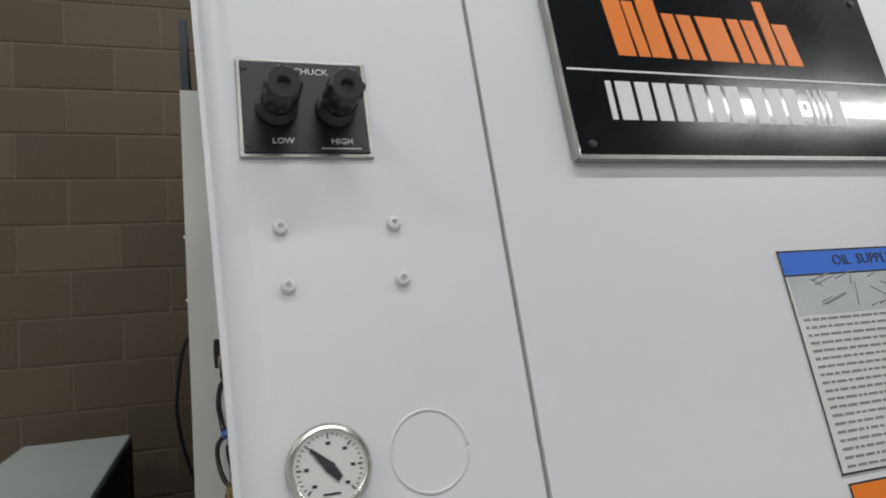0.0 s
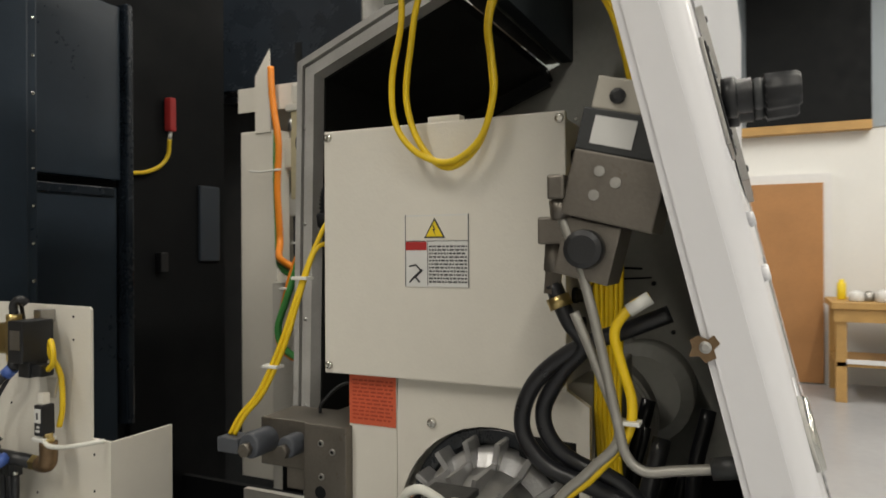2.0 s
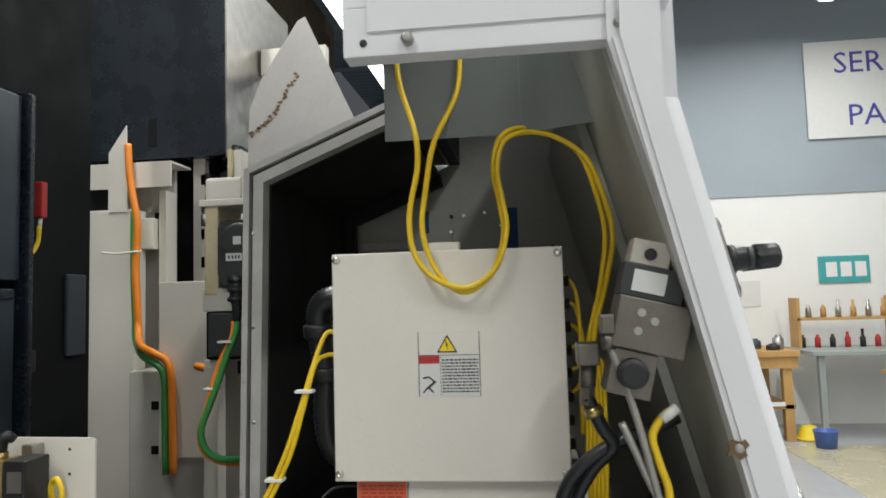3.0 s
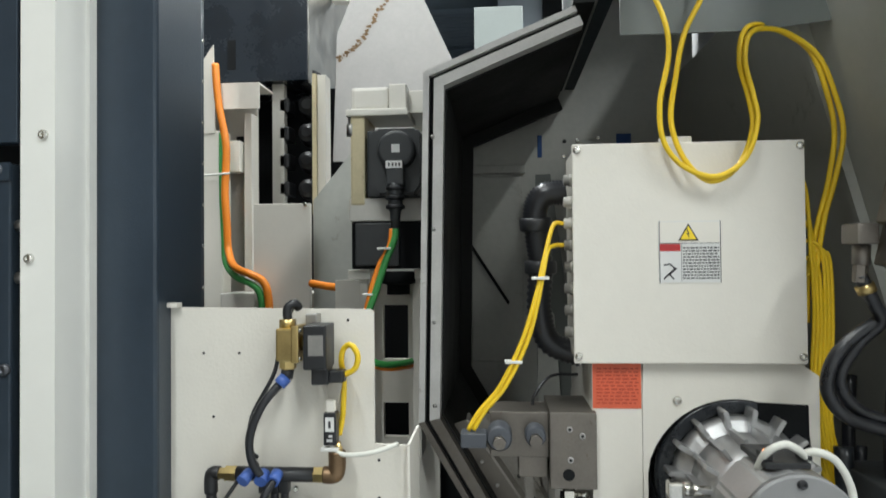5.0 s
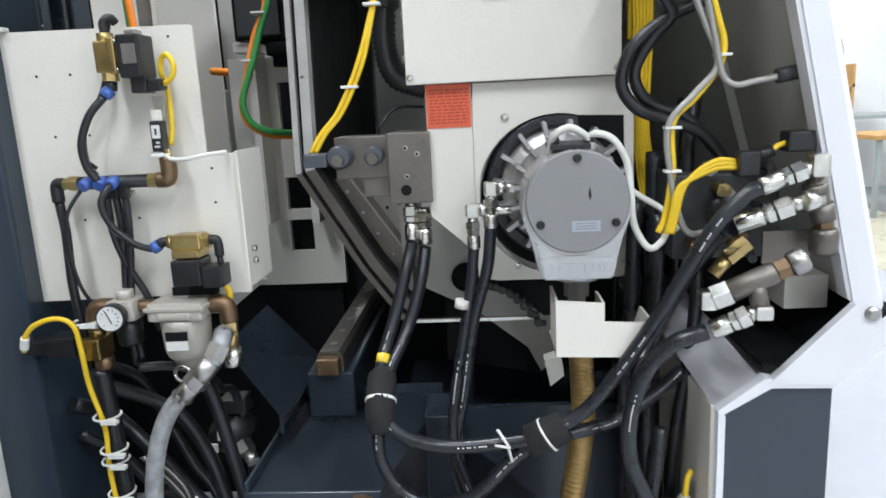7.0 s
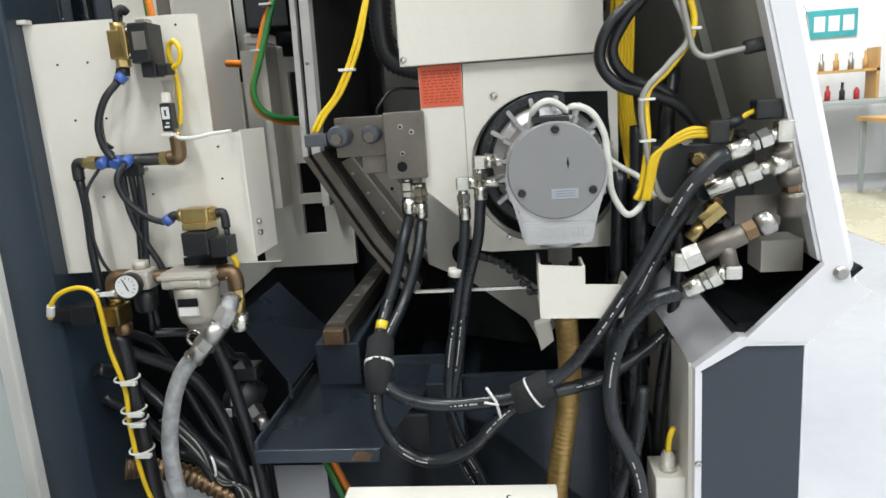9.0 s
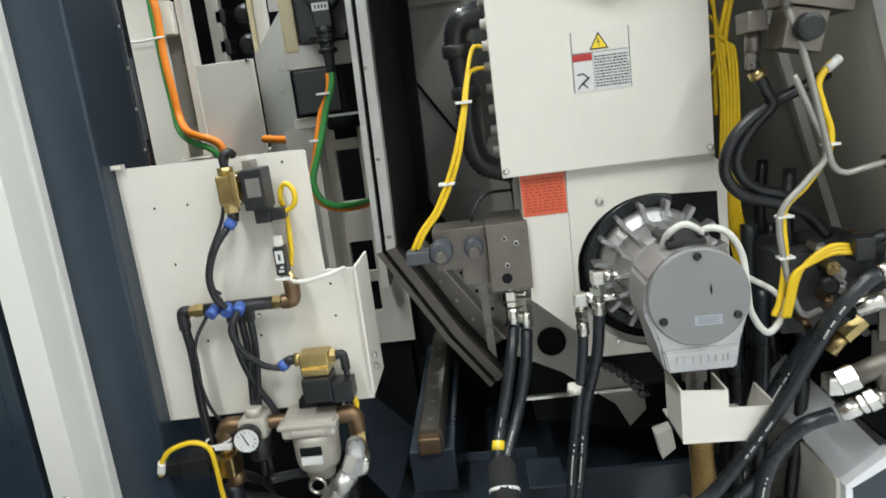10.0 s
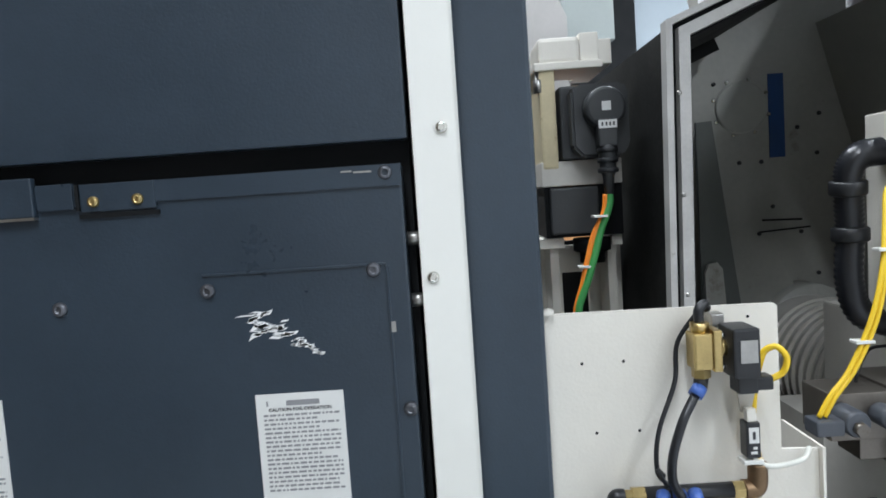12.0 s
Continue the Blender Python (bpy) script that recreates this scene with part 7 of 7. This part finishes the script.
# ---- the tool magazine and slide drives behind ----
def tool_magazine():
    t = thing("tool_magazine", "cream tool magazine frame with dark pots and a hood", "tool magazine", (1.5, 1.2, 0.5))
    pbox("hood", NAVY_IN, t, 1.55, 2.3, 1.076, 2.0, 2.148, 3.0, 0.004, "dark navy hood")
    pbox("hood_side", STEEL, t, 1.552, 2.3, 1.07, 1.076, 2.14, 3.0, label="bare metal hood side")
    part("hood_slot", box(B(), 1.547, 1.55, 1.375, 1.41, 2.2, 2.32, 0.001), BLACK, t)
    pbox("column", CREAM, t, 1.34, 1.42, 1.345, 1.53, 0.5, 1.91, 0.004)
    part("fin", prism(B(), [(1.372, 1.9), (1.45, 1.9), (1.45, 2.13), (1.378, 2.235)], 1.335, 1.341), CREAM, t)
    pbox("shelf", CREAM, t, 1.36, 1.52, 1.21, 1.56, 2.086, 2.094)
    pbox("shelf_apron", CREAM, t, 1.36, 1.366, 1.21, 1.56, 1.995, 2.086)
    pbox("recess", CAST, t, 1.5, 1.52, 1.27, 1.5, 0.5, 2.086)
    pbox("recess_edge", CREAM, t, 1.42, 1.5, 1.262, 1.292, 1.3, 1.99, 0.003)
    pbox("inner_box", CREAM, t, 1.39, 1.46, 1.298, 1.372, 1.76, 1.88, 0.004)
    pbox("socket", BLACK, t, 1.494, 1.5, 1.322, 1.352, 1.885, 1.915, 0.002)
    # pots before a black sheet that stands for the opening's shade
    pbox("opening_shade", BLACK, t, 1.9, 1.92, 0.95, 1.75, 0.5, 2.2)
    for k in range(5):
        z = 1.715 + 0.115 * k
        p = part("pot", lathe(B(), (1.8, 1.095, z), (-1, 0, 0), [(0, 0.05), (0.12, 0.05), (0.14, 0.042), (0.16, 0.045), (0.2, 0.036), (0.21, 0.02)], 20), BLACK_PL, t, "glossy black tool pot")
        part("latch", box(B(), 1.6, 1.7, 1.17, 1.215, z - 0.03, z + 0.03, 0.008), BLACK_PL, p)
    pbox("side_bar", CREAM, t, 1.52, 1.6, 0.995, 1.03, 1.6, 2.16, 0.003)
    pbox("yellowed_bar", YELLOWED, t, 1.5, 1.52, 1.03, 1.045, 1.6, 2.16)
    pbox("inner_post", CAST, t, 1.6, 1.64, 1.19, 1.24, 1.6, 2.16)
    pbox("lower_cover", CREAM, t, 1.24, 1.26, 0.982, 1.19, 1.0, 1.622, 0.003)
    part("side_cover", prism(B(), [(0.985, 1.0), (0.985, 1.635), (0.8, 1.86), (0.55, 1.9), (0.55, 1.0)], 1.29, 1.31), COVER_IN, t)
    screw_head(t, 1.24, 1.0, 1.618, 0.008)
    # lower casting with slots
    pbox("foot", CAST, t, 1.3, 1.5, 0.98, 1.34, 0.4, 1.3, 0.006)
    for z in (1.16, 1.0):
        pbox("foot_slot", BLACK, t, 1.296, 1.301, 1.17, 1.25, z, z + 0.03)
    # pale chip guard
    part("chip_guard", prism(B(), [(0.73, 2.645), (0.7, 2.66), (0.455, 2.12), (0.455, 1.8), (0.95, 1.8), (0.93, 2.3), (0.88, 2.42)], 1.45, 1.46), mat("scuffed_pale_sheet", (0.45, 0.435, 0.42), 0.4, 0.2, var=0.1, scale=5, dirt=(0.3, 0.27, 0.24), dirt_at=0.68), t)
    bm = B()
    rng = random.Random(12)
    for k in range(60):
        u = k / 60
        y, z = 0.93 - 0.2 * u + rng.uniform(-0.008, 0.008), 2.2 + 0.24 * u ** 1.6 + rng.uniform(-0.012, 0.012)
        r = rng.uniform(0.003, 0.011)
        prism(bm, [(y - r, z), (y, z + r * 0.7), (y + r, z + 0.2 * r), (y + 0.2 * r, z - r * 0.6)], 1.4485, 1.45)
    part("scuff_line", bm, BRONZE, t, "rubbed brown scuff mark")
    pbox("rear_beam", CREAM, t, 1.9, 1.95, 0.75, 1.06, 2.6, 2.72)
    pbox("grey_box", GREYBOX, t, 1.8, 2.1, 0.2, 0.41, 2.1, 2.51, 0.004)
    return t


tool_magazine()


def slide_drive():
    t = thing("slide_drive", "dark servo motor with a round encoder cap on a cream gearbox", "servo motor", (0.6, 0.6, 1.4))
    part("gearbox", box(B(), 0.57, 0.72, 0.652, 0.69, 1.555, 1.79, 0.006), YELLOWED, t)
    part("top_cover", box(B(), 0.57, 0.72, 0.59, 0.688, 1.8, 1.86, 0.01), CREAM, t)
    part("motor_flange", prism(B(), [(0.628, 1.728), (0.612, 1.74), (0.512, 1.74), (0.498, 1.725), (0.498, 1.6), (0.515, 1.575), (0.605, 1.575), (0.628, 1.6)], 0.51, 0.56, 0.006), MOTOR, t)
    part("cover_rim", box(B(), 0.562, 0.73, 0.54, 0.7, 1.784, 1.802, 0.003), CREAM, t)
    part("cover_lug", box(B(), 0.575, 0.7, 0.545, 0.59, 1.8, 1.868, 0.004), CREAM, t)
    part("motor_body", box(B(), 0.56, 0.72, 0.515, 0.645, 1.575, 1.745, 0.006), MOTOR, t)
    for k in range(3):
        part("connector_ring", lathe(B(), (0.475, 0.56, 1.592 - 0.022 * k), (0, 0, -1), [(0, 0.02), (0.002, 0.023), (0.009, 0.023), (0.011, 0.02)], 18), BLACK_PL, t)
    part("encoder_cap", lathe(B(), (0.51, 0.558, 1.682), (-1, 0, 0), [(0, 0.046), (0.03, 0.046), (0.036, 0.043), (0.038, 0.038), (0.0385, 0.001)], 32), MOTOR, t)
    pbox("socket", MOTOR, t, 0.458, 0.5, 0.538, 0.58, 1.595, 1.655, 0.004)
    part("connector", lathe(B(), (0.475, 0.56, 1.6), (0, 0, -1), [(0, 0.017), (0.012, 0.02), (0.03, 0.02), (0.034, 0.017), (0.06, 0.018), (0.07, 0.013), (0.11, 0.01)], 16), MOTOR, t)
    pbox("type_label", PAPER, t, 0.4705, 0.4712, 0.548, 0.568, 1.674, 1.694)
    pbox("mark_label", PAPER, t, 0.4568, 0.458, 0.54, 0.58, 1.634, 1.652)
    bm = B()
    for y in (0.545, 0.553, 0.561, 0.57):
        box(bm, 0.4562, 0.4568, y, y + 0.004, 1.639, 1.647)
    part("label_mark", bm, INK, t)
    part("oiler", lathe(B(), (0.58, 0.69, 1.735), (0, 0, 1), [(0, 0.012), (0.03, 0.012), (0.032, 0.008), (0.05, 0.008)], 10), STEEL, t)
    part("rear_cover", box(B(), 0.62, 0.9, 0.505, 0.56, 1.8, 1.86, 0.003), CREAM, t)
    part("spacer", box(B(), 0.572, 0.7, 0.505, 0.695, 1.5145, 1.573, 0.003), CAST, t)
    part("coupling_block", box(B(), 0.565, 0.75, 0.565, 0.678, 1.4, 1.51, 0.004), MOTOR, t)
    part("bearing_block", box(B(), 0.58, 0.75, 0.505, 0.69, 1.392, 1.514, 0.004), BLACK, t)
    part("shaft_end", lathe(B(), (0.62, 0.575, 1.385), (0, 0, -1), [(0, 0.045), (0.03, 0.045), (0.035, 0.03), (0.06, 0.03)], 20), BLACK, t)
    t2 = thing("slide_bracket", "cream machined bracket posts below the servo motor", "bracket", (0.65, 0.6, 1.0))
    for y0, y1 in ((0.645, 0.705), (0.505, 0.53)):
        pbox("cap", CREAM, t2, 0.6, 0.72, y0, y1, 1.365, 1.39, 0.002)
        pbox("post", CREAM, t2, 0.62, 0.72, y0 + 0.012, y0 + 0.034, 0.9, 1.365, 0.002)
    # slide casting with square windows
    t3 = thing("slide_casting", "cream cast slide with square core windows", "casting", (0.75, 0.65, 0.7))
    ys, zs = (0.48, 0.565, 0.635, 0.72, 0.77), (0.70, 0.80, 0.895, 0.925, 1.02, 1.14, 1.29, 1.36)
    holes = {(1, 1), (1, 3), (1, 5)}
    bm = B()
    for i in range(len(ys) - 1):
        for j in range(len(zs) - 1):
            if (i, j) not in holes:
                box(bm, 0.73, 0.755, ys[i], ys[i + 1], zs[j], zs[j + 1])
    bmesh.ops.remove_doubles(bm, verts=bm.verts[:], dist=0.0002)
    part("face", bm, CREAM, t3)
    # black sheet behind the windows, the casting's inner shade as colour
    pbox("hollow_shade", BLACK, t3, 0.9, 0.92, 0.48, 0.77, 0.6, 1.36)
    part("foot_edge", prism(B(), [(0.72, 0.72), (0.85, 0.62), (0.98, 0.62), (0.98, 0.72)], 0.72, 0.74), CAST, t3)
    # cables
    solid("motor_cable", hose(B(), [(0.475, 0.56, 1.5), (0.472, 0.562, 1.465), (0.47, 0.584, 1.411), (0.465, 0.6, 1.36), (0.46, 0.621, 1.3), (0.46, 0.644, 1.237), (0.47, 0.635, 1.188), (0.5, 0.6, 1.16), (0.6, 0.55, 1.15), (0.74, 0.52, 1.15)], 0.0085, 10), GREEN, "green motor cable curving down from the servo", "cable")
    solid("motor_cable", hose(B(), [(0.475, 0.568, 1.49), (0.475, 0.574, 1.45), (0.473, 0.6, 1.4), (0.468, 0.616, 1.35), (0.465, 0.632, 1.29), (0.465, 0.65, 1.23), (0.475, 0.64, 1.18), (0.51, 0.6, 1.15), (0.6, 0.55, 1.14), (0.74, 0.52, 1.14)], 0.007, 10), ORANGE, "orange motor cable curving down from the servo", "cable")
    for z, y in ((1.44, 0.582), (1.33, 0.618)):
        solid("cable_tie", box(B(), 0.455, 0.485, y - 0.013, y + 0.02, z, z + 0.005, 0.001), TIE, "white nylon cable tie round motor cables", "cable tie", "cable ties")
    solid("magazine_cable", hose(B(), [(1.335, 1.37, 2.16), (1.33, 1.363, 2.08), (1.33, 1.353, 1.994), (1.325, 1.325, 1.845), (1.32, 1.328, 1.677), (1.32, 1.321, 1.55), (1.32, 1.316, 1.46), (1.25, 1.265, 1.398), (1.21, 1.191, 1.37), (1.21, 1.145, 1.344), (1.21, 1.126, 1.285), (1.21, 1.121, 1.15), (1.21, 1.118, 0.95)], 0.014, 10), ORANGE, "orange cable down the tool magazine column", "cable")
    solid("magazine_cable", hose(B(), [(1.335, 1.345, 1.9), (1.33, 1.342, 1.68), (1.33, 1.335, 1.5), (1.32, 1.325, 1.41), (1.25, 1.258, 1.36), (1.21, 1.182, 1.331), (1.21, 1.153, 1.286), (1.21, 1.149, 1.15), (1.21, 1.146, 0.95)], 0.012, 10), GREEN, "green cable down the tool magazine column", "cable")
    solid("cable_tie", hose(B(), [(1.312, 1.46, 1.745), (1.31, 1.4, 1.738), (1.305, 1.33, 1.742), (1.32, 1.31, 1.745)], 0.004, 6), TIE, "pale tie strap round the magazine cables", "cable tie", "cable ties")
    solid("cross_cable", hose(B(), [(0.95, 0.9, 1.345), (0.9, 0.82, 1.335), (0.85, 0.74, 1.33), (0.8, 0.7, 1.33)], 0.012, 8), ORANGE, "orange cable crossing behind the slide", "cable")


slide_drive()


# ---- grey box on the floor side ----
def grey_box():
    t = thing("terminal_box", "grey green steel terminal box with a round lock", "electrical box", (-0.75, 0.75, 0))
    part("body", box(B(), -0.95, -0.565, 0.645, 2.13, 0.3, 0.905, 0.004), GREYBOX, t)
    part("door", box(B(), -0.955, -0.572, 0.63, 0.648, 0.31, 0.893, 0.003), GREYBOX, t)
    part("side_door", box(B(), -0.567, -0.558, 0.66, 2.12, 0.31, 0.885, 0.003), BLACK, t)
    part("front_door", box(B(), -0.957, -0.948, 0.66, 2.12, 0.31, 0.895, 0.003), GREYBOX, t)
    part("pedestal", box(B(), -0.85, -0.66, 0.7, 2.05, 0.0, 0.3, 0.004), BLACK, t)
    for z in (0.87,):
        part("lock", lathe(B(), (-0.625, 0.63, z), (0, -1, 0), [(0, 0.011), (0.006, 0.011), (0.008, 0.007), (0.008, 0.001)], 16), STEEL, t)
    return t


grey_box()


def wall_cable():
    solid("wall_cable", hose(B(), [(-0.28, 2.0, 1.32), (-0.34, 2.02, 1.26), (-0.37, 2.05, 1.12), (-0.38, 2.1, 0.95), (-0.33, 2.15, 0.7), (-0.2, 2.2, 0.4)], 0.008, 8), BLACK_PL, "black cable hanging by the block wall", "cable")


wall_cable()


# ---- the far end of the hall ----
def far_hall():
    # door opening with a veneered door
    t = thing("office_door", "veneered wooden door in a white frame", "door", (7.35, -0.75, 0))
    pbox("frame", WHITE_INK, t, 7.3, 7.4, -1.06, 0.05, 0.0, 2.2)
    pbox("leaf", DOORWOOD, t, 7.27, 7.3, -0.98, -0.03, 0.01, 2.1, 0.003)
    t = thing("work_bench", "pine workbench with a lower shelf and clutter", "bench", (6.8, -2.6, 0))
    pbox("top", WOOD, t, 6.35, 7.2, -2.86, -0.98, 0.86, 0.92, 0.004)
    for y in (-2.74, -1.06):
        for x in (6.4, 7.1):
            pbox("leg", WOOD, t, x, x + 0.09, y - 0.045, y + 0.045, 0.0, 0.86, 0.003)
    pbox("apron", WOOD, t, 6.38, 6.41, -2.84, -1.0, 0.74, 0.86)
    pbox("shelf", WOOD, t, 6.4, 7.15, -2.8, -1.02, 0.33, 0.37)
    pbox("rail", WHITE_INK, t, 6.37, 6.4, -2.69, -1.1, 0.36, 0.4)
    rng = random.Random(17)
    kinds = (("tool_case", BLACK_PL), ("parts_bin", SLATE), ("yellow_drill", SIGNYEL), ("oil_can", STEEL), ("red_tool", RED), ("jar", PAPER))
    for k in range(16):
        y = -1.1 - k * 0.11 + rng.uniform(-0.02, 0.02)
        nm, mt = kinds[rng.randrange(6)]
        h = rng.uniform(0.06, 0.2)
        bm = B()
        w = rng.uniform(0.03, 0.07)
        lathe(bm, (rng.uniform(6.5, 6.9), y, 0.92), (0, 0, 1), [(0, w * 0.9), (0.01, w), (h * 0.8, w * 0.95), (h * 0.86, w * 0.6), (h, w * 0.55)], 10)
        solid(nm, bm, mt, "small workshop item lying on the pine bench", "tool", "bench clutter")
    for k in range(6):
        y = -1.6 - k * 0.18
        nm, mt = (("black_case", BLACK_PL), ("yellow_bag", SIGNYEL), ("black_case", BLACK_PL), ("red_tool", RED), ("parts_bin", SLATE), ("black_case", BLACK_PL))[k]
        sbox(nm, mt, 6.6, 6.95, y - 0.06, y + 0.06, 0.37, 0.37 + rng.uniform(0.1, 0.24), 0.03, "tool case stored on the bench shelf", "tool case", "", "shelf clutter")
    t = thing("duffel_bag", "black rounded tool bag on the bench", "bag", (6.8, -1.95, 0.92))
    bm = lathe(B(), (6.75, -2.2, 1.0), (0, 1, 0), [(0, 0.03), (0.02, 0.08), (0.2, 0.1), (0.38, 0.08), (0.4, 0.03)], 14)
    part("body", bm, BLACK_PL, t)
    # floor items below the bench
    for k in range(5):
        sbox("floor_case", BLACK_PL, 6.45, 6.8, -1.75 - 0.22 * k, -1.6 - 0.22 * k, 0.0, rng.uniform(0.15, 0.26), 0.02, "dark case standing under the bench", "tool case", "", "floor cases")
    t = thing("steel_bench", "grey steel table with shelves of small parts", "table", (6.9, -3.8, 0))
    pbox("top", GREYBOX, t, 6.4, 7.2, -4.6, -3.0, 0.86, 0.9, 0.003)
    for y in (-4.5, -3.1):
        pbox("leg", GREYBOX, t, 6.45, 6.51, y - 0.03, y + 0.03, 0, 0.86)
    pbox("rack_shelf", WOOD, t, 6.9, 7.15, -4.1, -3.05, 1.2, 1.23)
    for y in (-4.08, -3.07):
        pbox("rack_post", WOOD, t, 6.9, 7.15, y - 0.015, y + 0.015, 0.9, 1.45)
    for k in range(12):
        y = -3.13 - 0.078 * k
        z = 1.23 if k % 2 else 0.9
        bm = lathe(B(), (7.0, y, z), (0, 0, 1), [(0, 0.03), (0.1, 0.03), (0.12, 0.015), (rng.uniform(0.13, 0.2), 0.015)], 8)
        solid("spray_can", bm, (BLACK_PL, STEEL, RED, WOOD)[k % 4], "small can or bottle on the parts rack", "can", "rack clutter")
    t = thing("bucket", "blue plastic bucket on the workshop floor", "bucket", (6.1, -2.95, 0))
    part("shell", lathe(B(), (6.1, -2.95, 0), (0, 0, 1), [(0, 0.09), (0.16, 0.11), (0.165, 0.115), (0.172, 0.115), (0.172, 0.105), (0.02, 0.085), (0.02, 0.001)], 20), BLUE_PL, t)
    t = thing("hard_hat", "yellow hard hat lying by the bench", "hard hat", (6.5, -2.95, 0.12))
    part("shell", lathe(B(), (6.5, -2.95, 0.0), (0, 0, 1), [(0, 0.13), (0.02, 0.14), (0.03, 0.115), (0.1, 0.1), (0.14, 0.06), (0.155, 0.005)], 20), SIGNYEL, t)
    t = thing("fire_extinguisher", "red fire extinguisher with a white label on the wall", "fire extinguisher", (7.33, -1.98, 1.3))
    part("cylinder", lathe(B(), (7.32, -1.98, 1.25), (0, 0, 1), [(0, 0.055), (0.02, 0.062), (0.36, 0.062), (0.42, 0.03), (0.46, 0.025)], 16), RED, t)
    part("label", lathe(B(), (7.32, -1.98, 1.37), (0, 0, 1), [(0, 0.0635), (0.1, 0.0635)], 16), PAPER, t)
    part("handle", box(B(), 7.3, 7.34, -2.03, -1.94, 1.71, 1.75, 0.004), BLACK_PL, t)
    sbox("wall_switch", INK_GREY, 7.385, 7.399, -2.39, -2.31, 1.6, 1.73, 0.004, "dark wall switch plate", "switch")
    sbox("wall_paper", PAPER, 7.392, 7.398, -2.84, -2.58, 1.36, 1.66, 0, "white paper sheet pinned to the wall", "paper")
    t = thing("teal_sign", "teal banner sign with white lettering bars", "sign", (7.38, -4.1, 1.7))
    pbox("board", mat("teal_print", (0.05, 0.36, 0.38), 0.5, scale=10), t, 7.38, 7.395, -4.06, -3.5, 1.61, 1.92, 0.002)
    bm = B()
    for k in range(3):
        box(bm, 7.376, 7.38, -3.7 - 0.16 * k, -3.58 - 0.16 * k, 1.68, 1.85)
    part("lettering_bar", bm, WHITE_INK, t)
    # big sign above
    t = thing("department_sign", "large white sign board with blue lettering", "sign", (7.35, -3.6, 3.6))
    pbox("board", PAPER, t, 7.34, 7.37, -5.8, -3.48, 3.3, 4.46, 0.003)
    blue = mat("navy_letter_print", (0.06, 0.06, 0.3), 0.5, scale=10)
    for s, z, y in (("SER", 4.18, -4.08), ("PA", 3.55, -4.13)):
        part("lettering", text_mesh(s, 0.36, end_plane(7.338, y, z)), blue, t)
    # chair and blue-covered table seen past the cover
    t = thing("desk", "wooden desk with a blue cover over one end", "desk", (5.6, -3.9, 0))
    pbox("top", WOOD, t, 5.2, 6.0, -4.8, -3.45, 0.72, 0.76, 0.003)
    for x in (5.25, 5.95):
        for y in (-4.7, -3.5):
            pbox("leg", GREYBOX, t, x - 0.02, x + 0.02, y - 0.02, y + 0.02, 0, 0.72)
    sbox("blue_cloth", mat("blue_cloth", (0.05, 0.13, 0.33), 0.8, var=0.2, scale=8), 5.15, 5.3, -4.6, -3.75, 0.4, 0.71, 0.02, "blue cloth hanging below the desk top", "cloth")
    t = thing("folding_chair", "grey metal folding chair by the desk", "chair", (4.95, -3.75, 0))
    pbox("seat", GREYBOX, t, 4.75, 5.12, -3.95, -3.55, 0.43, 0.46, 0.006)
    pbox("backrest", GREYBOX, t, 5.12, 5.15, -3.95, -3.55, 0.6, 0.8, 0.01)
    for x in (4.77, 5.13):
        for y in (-3.93, -3.57):
            part("leg", rod(B(), (x, y, 0), (x, y, 0.62 if x > 5 else 0.44), 0.012, 8), GREYBOX, t)
    for k in range(5):
        sbox("desk_item", (PAPER, BLUE_PL, RED, INK, WOOD)[k], 5.3, 5.45, -4.1 - 0.13 * k, -4.0 - 0.13 * k, 0.76, 0.82 + 0.03 * (k % 3), 0.004, "small box or paper stack on the desk", "box", "", "desk clutter")
    # black slab on the wall face stands for the opening's darkness
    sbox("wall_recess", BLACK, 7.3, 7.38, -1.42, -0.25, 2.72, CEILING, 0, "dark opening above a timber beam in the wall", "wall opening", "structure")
    sbox("timber_beam", WOOD, 7.26, 7.4, -1.42, 0.3, 2.63, 2.72, 0.003, "pine beam over the door", "beam")
    t = thing("ceiling_heater", "white louvred ceiling unit heater", "heater", (2.9, -0.3, 4.4))
    pbox("body", WHITE_INK, t, 2.6, 3.2, -0.6, 0.0, 4.45, 4.8, 0.01)
    for k in range(6):
        pbox("louvre", INK_GREY, t, 2.59, 2.6, -0.57 + 0.09 * k, -0.51 + 0.09 * k, 4.5, 4.75)
    part("hanger", rod(B(), (2.9, -0.3, 4.8), (2.9, -0.3, CEILING), 0.02, 8), STEEL, t)


far_hall()


# ---- block wall behind the machine, laid last ----
def block_wall():
    wall = sbox("wall_north", MORTAR, -6.2, 7.6, 2.304, 2.5, 0.0, CEILING, label="brown painted concrete block wall with raked joints", category="wall", kind="structure")
    L, H, J = 0.4, 0.2, 0.01
    bm = box(B(), -(L - J) / 2, (L - J) / 2, -0.006, 0.02, -(H - J) / 2, (H - J) / 2, 0.003)
    me = bpy.data.meshes.new("block")
    bm.to_mesh(me)
    bm.free()
    me.materials.append(BLOCK)
    rest = B()
    for r in range(26):
        for c in range(-16, 20):
            x, z = c * L + (L / 2 if r % 2 else 0), 0.1 + r * H
            if -2.2 < x < 0.2 and r < 14:
                ob = new("block", me)
                ob.parent = wall
                ob.location = Vector((x, 2.306, z)) - ROOT[wall.name]
            elif -6.0 < x < 7.4:
                box(rest, x - (L - J) / 2, x + (L - J) / 2, 2.3, 2.32, z - (H - J) / 2, z + (H - J) / 2)
    ob = part("block_field", rest, BLOCK, wall)
    tagged(ob, kind="stuff")


block_wall()
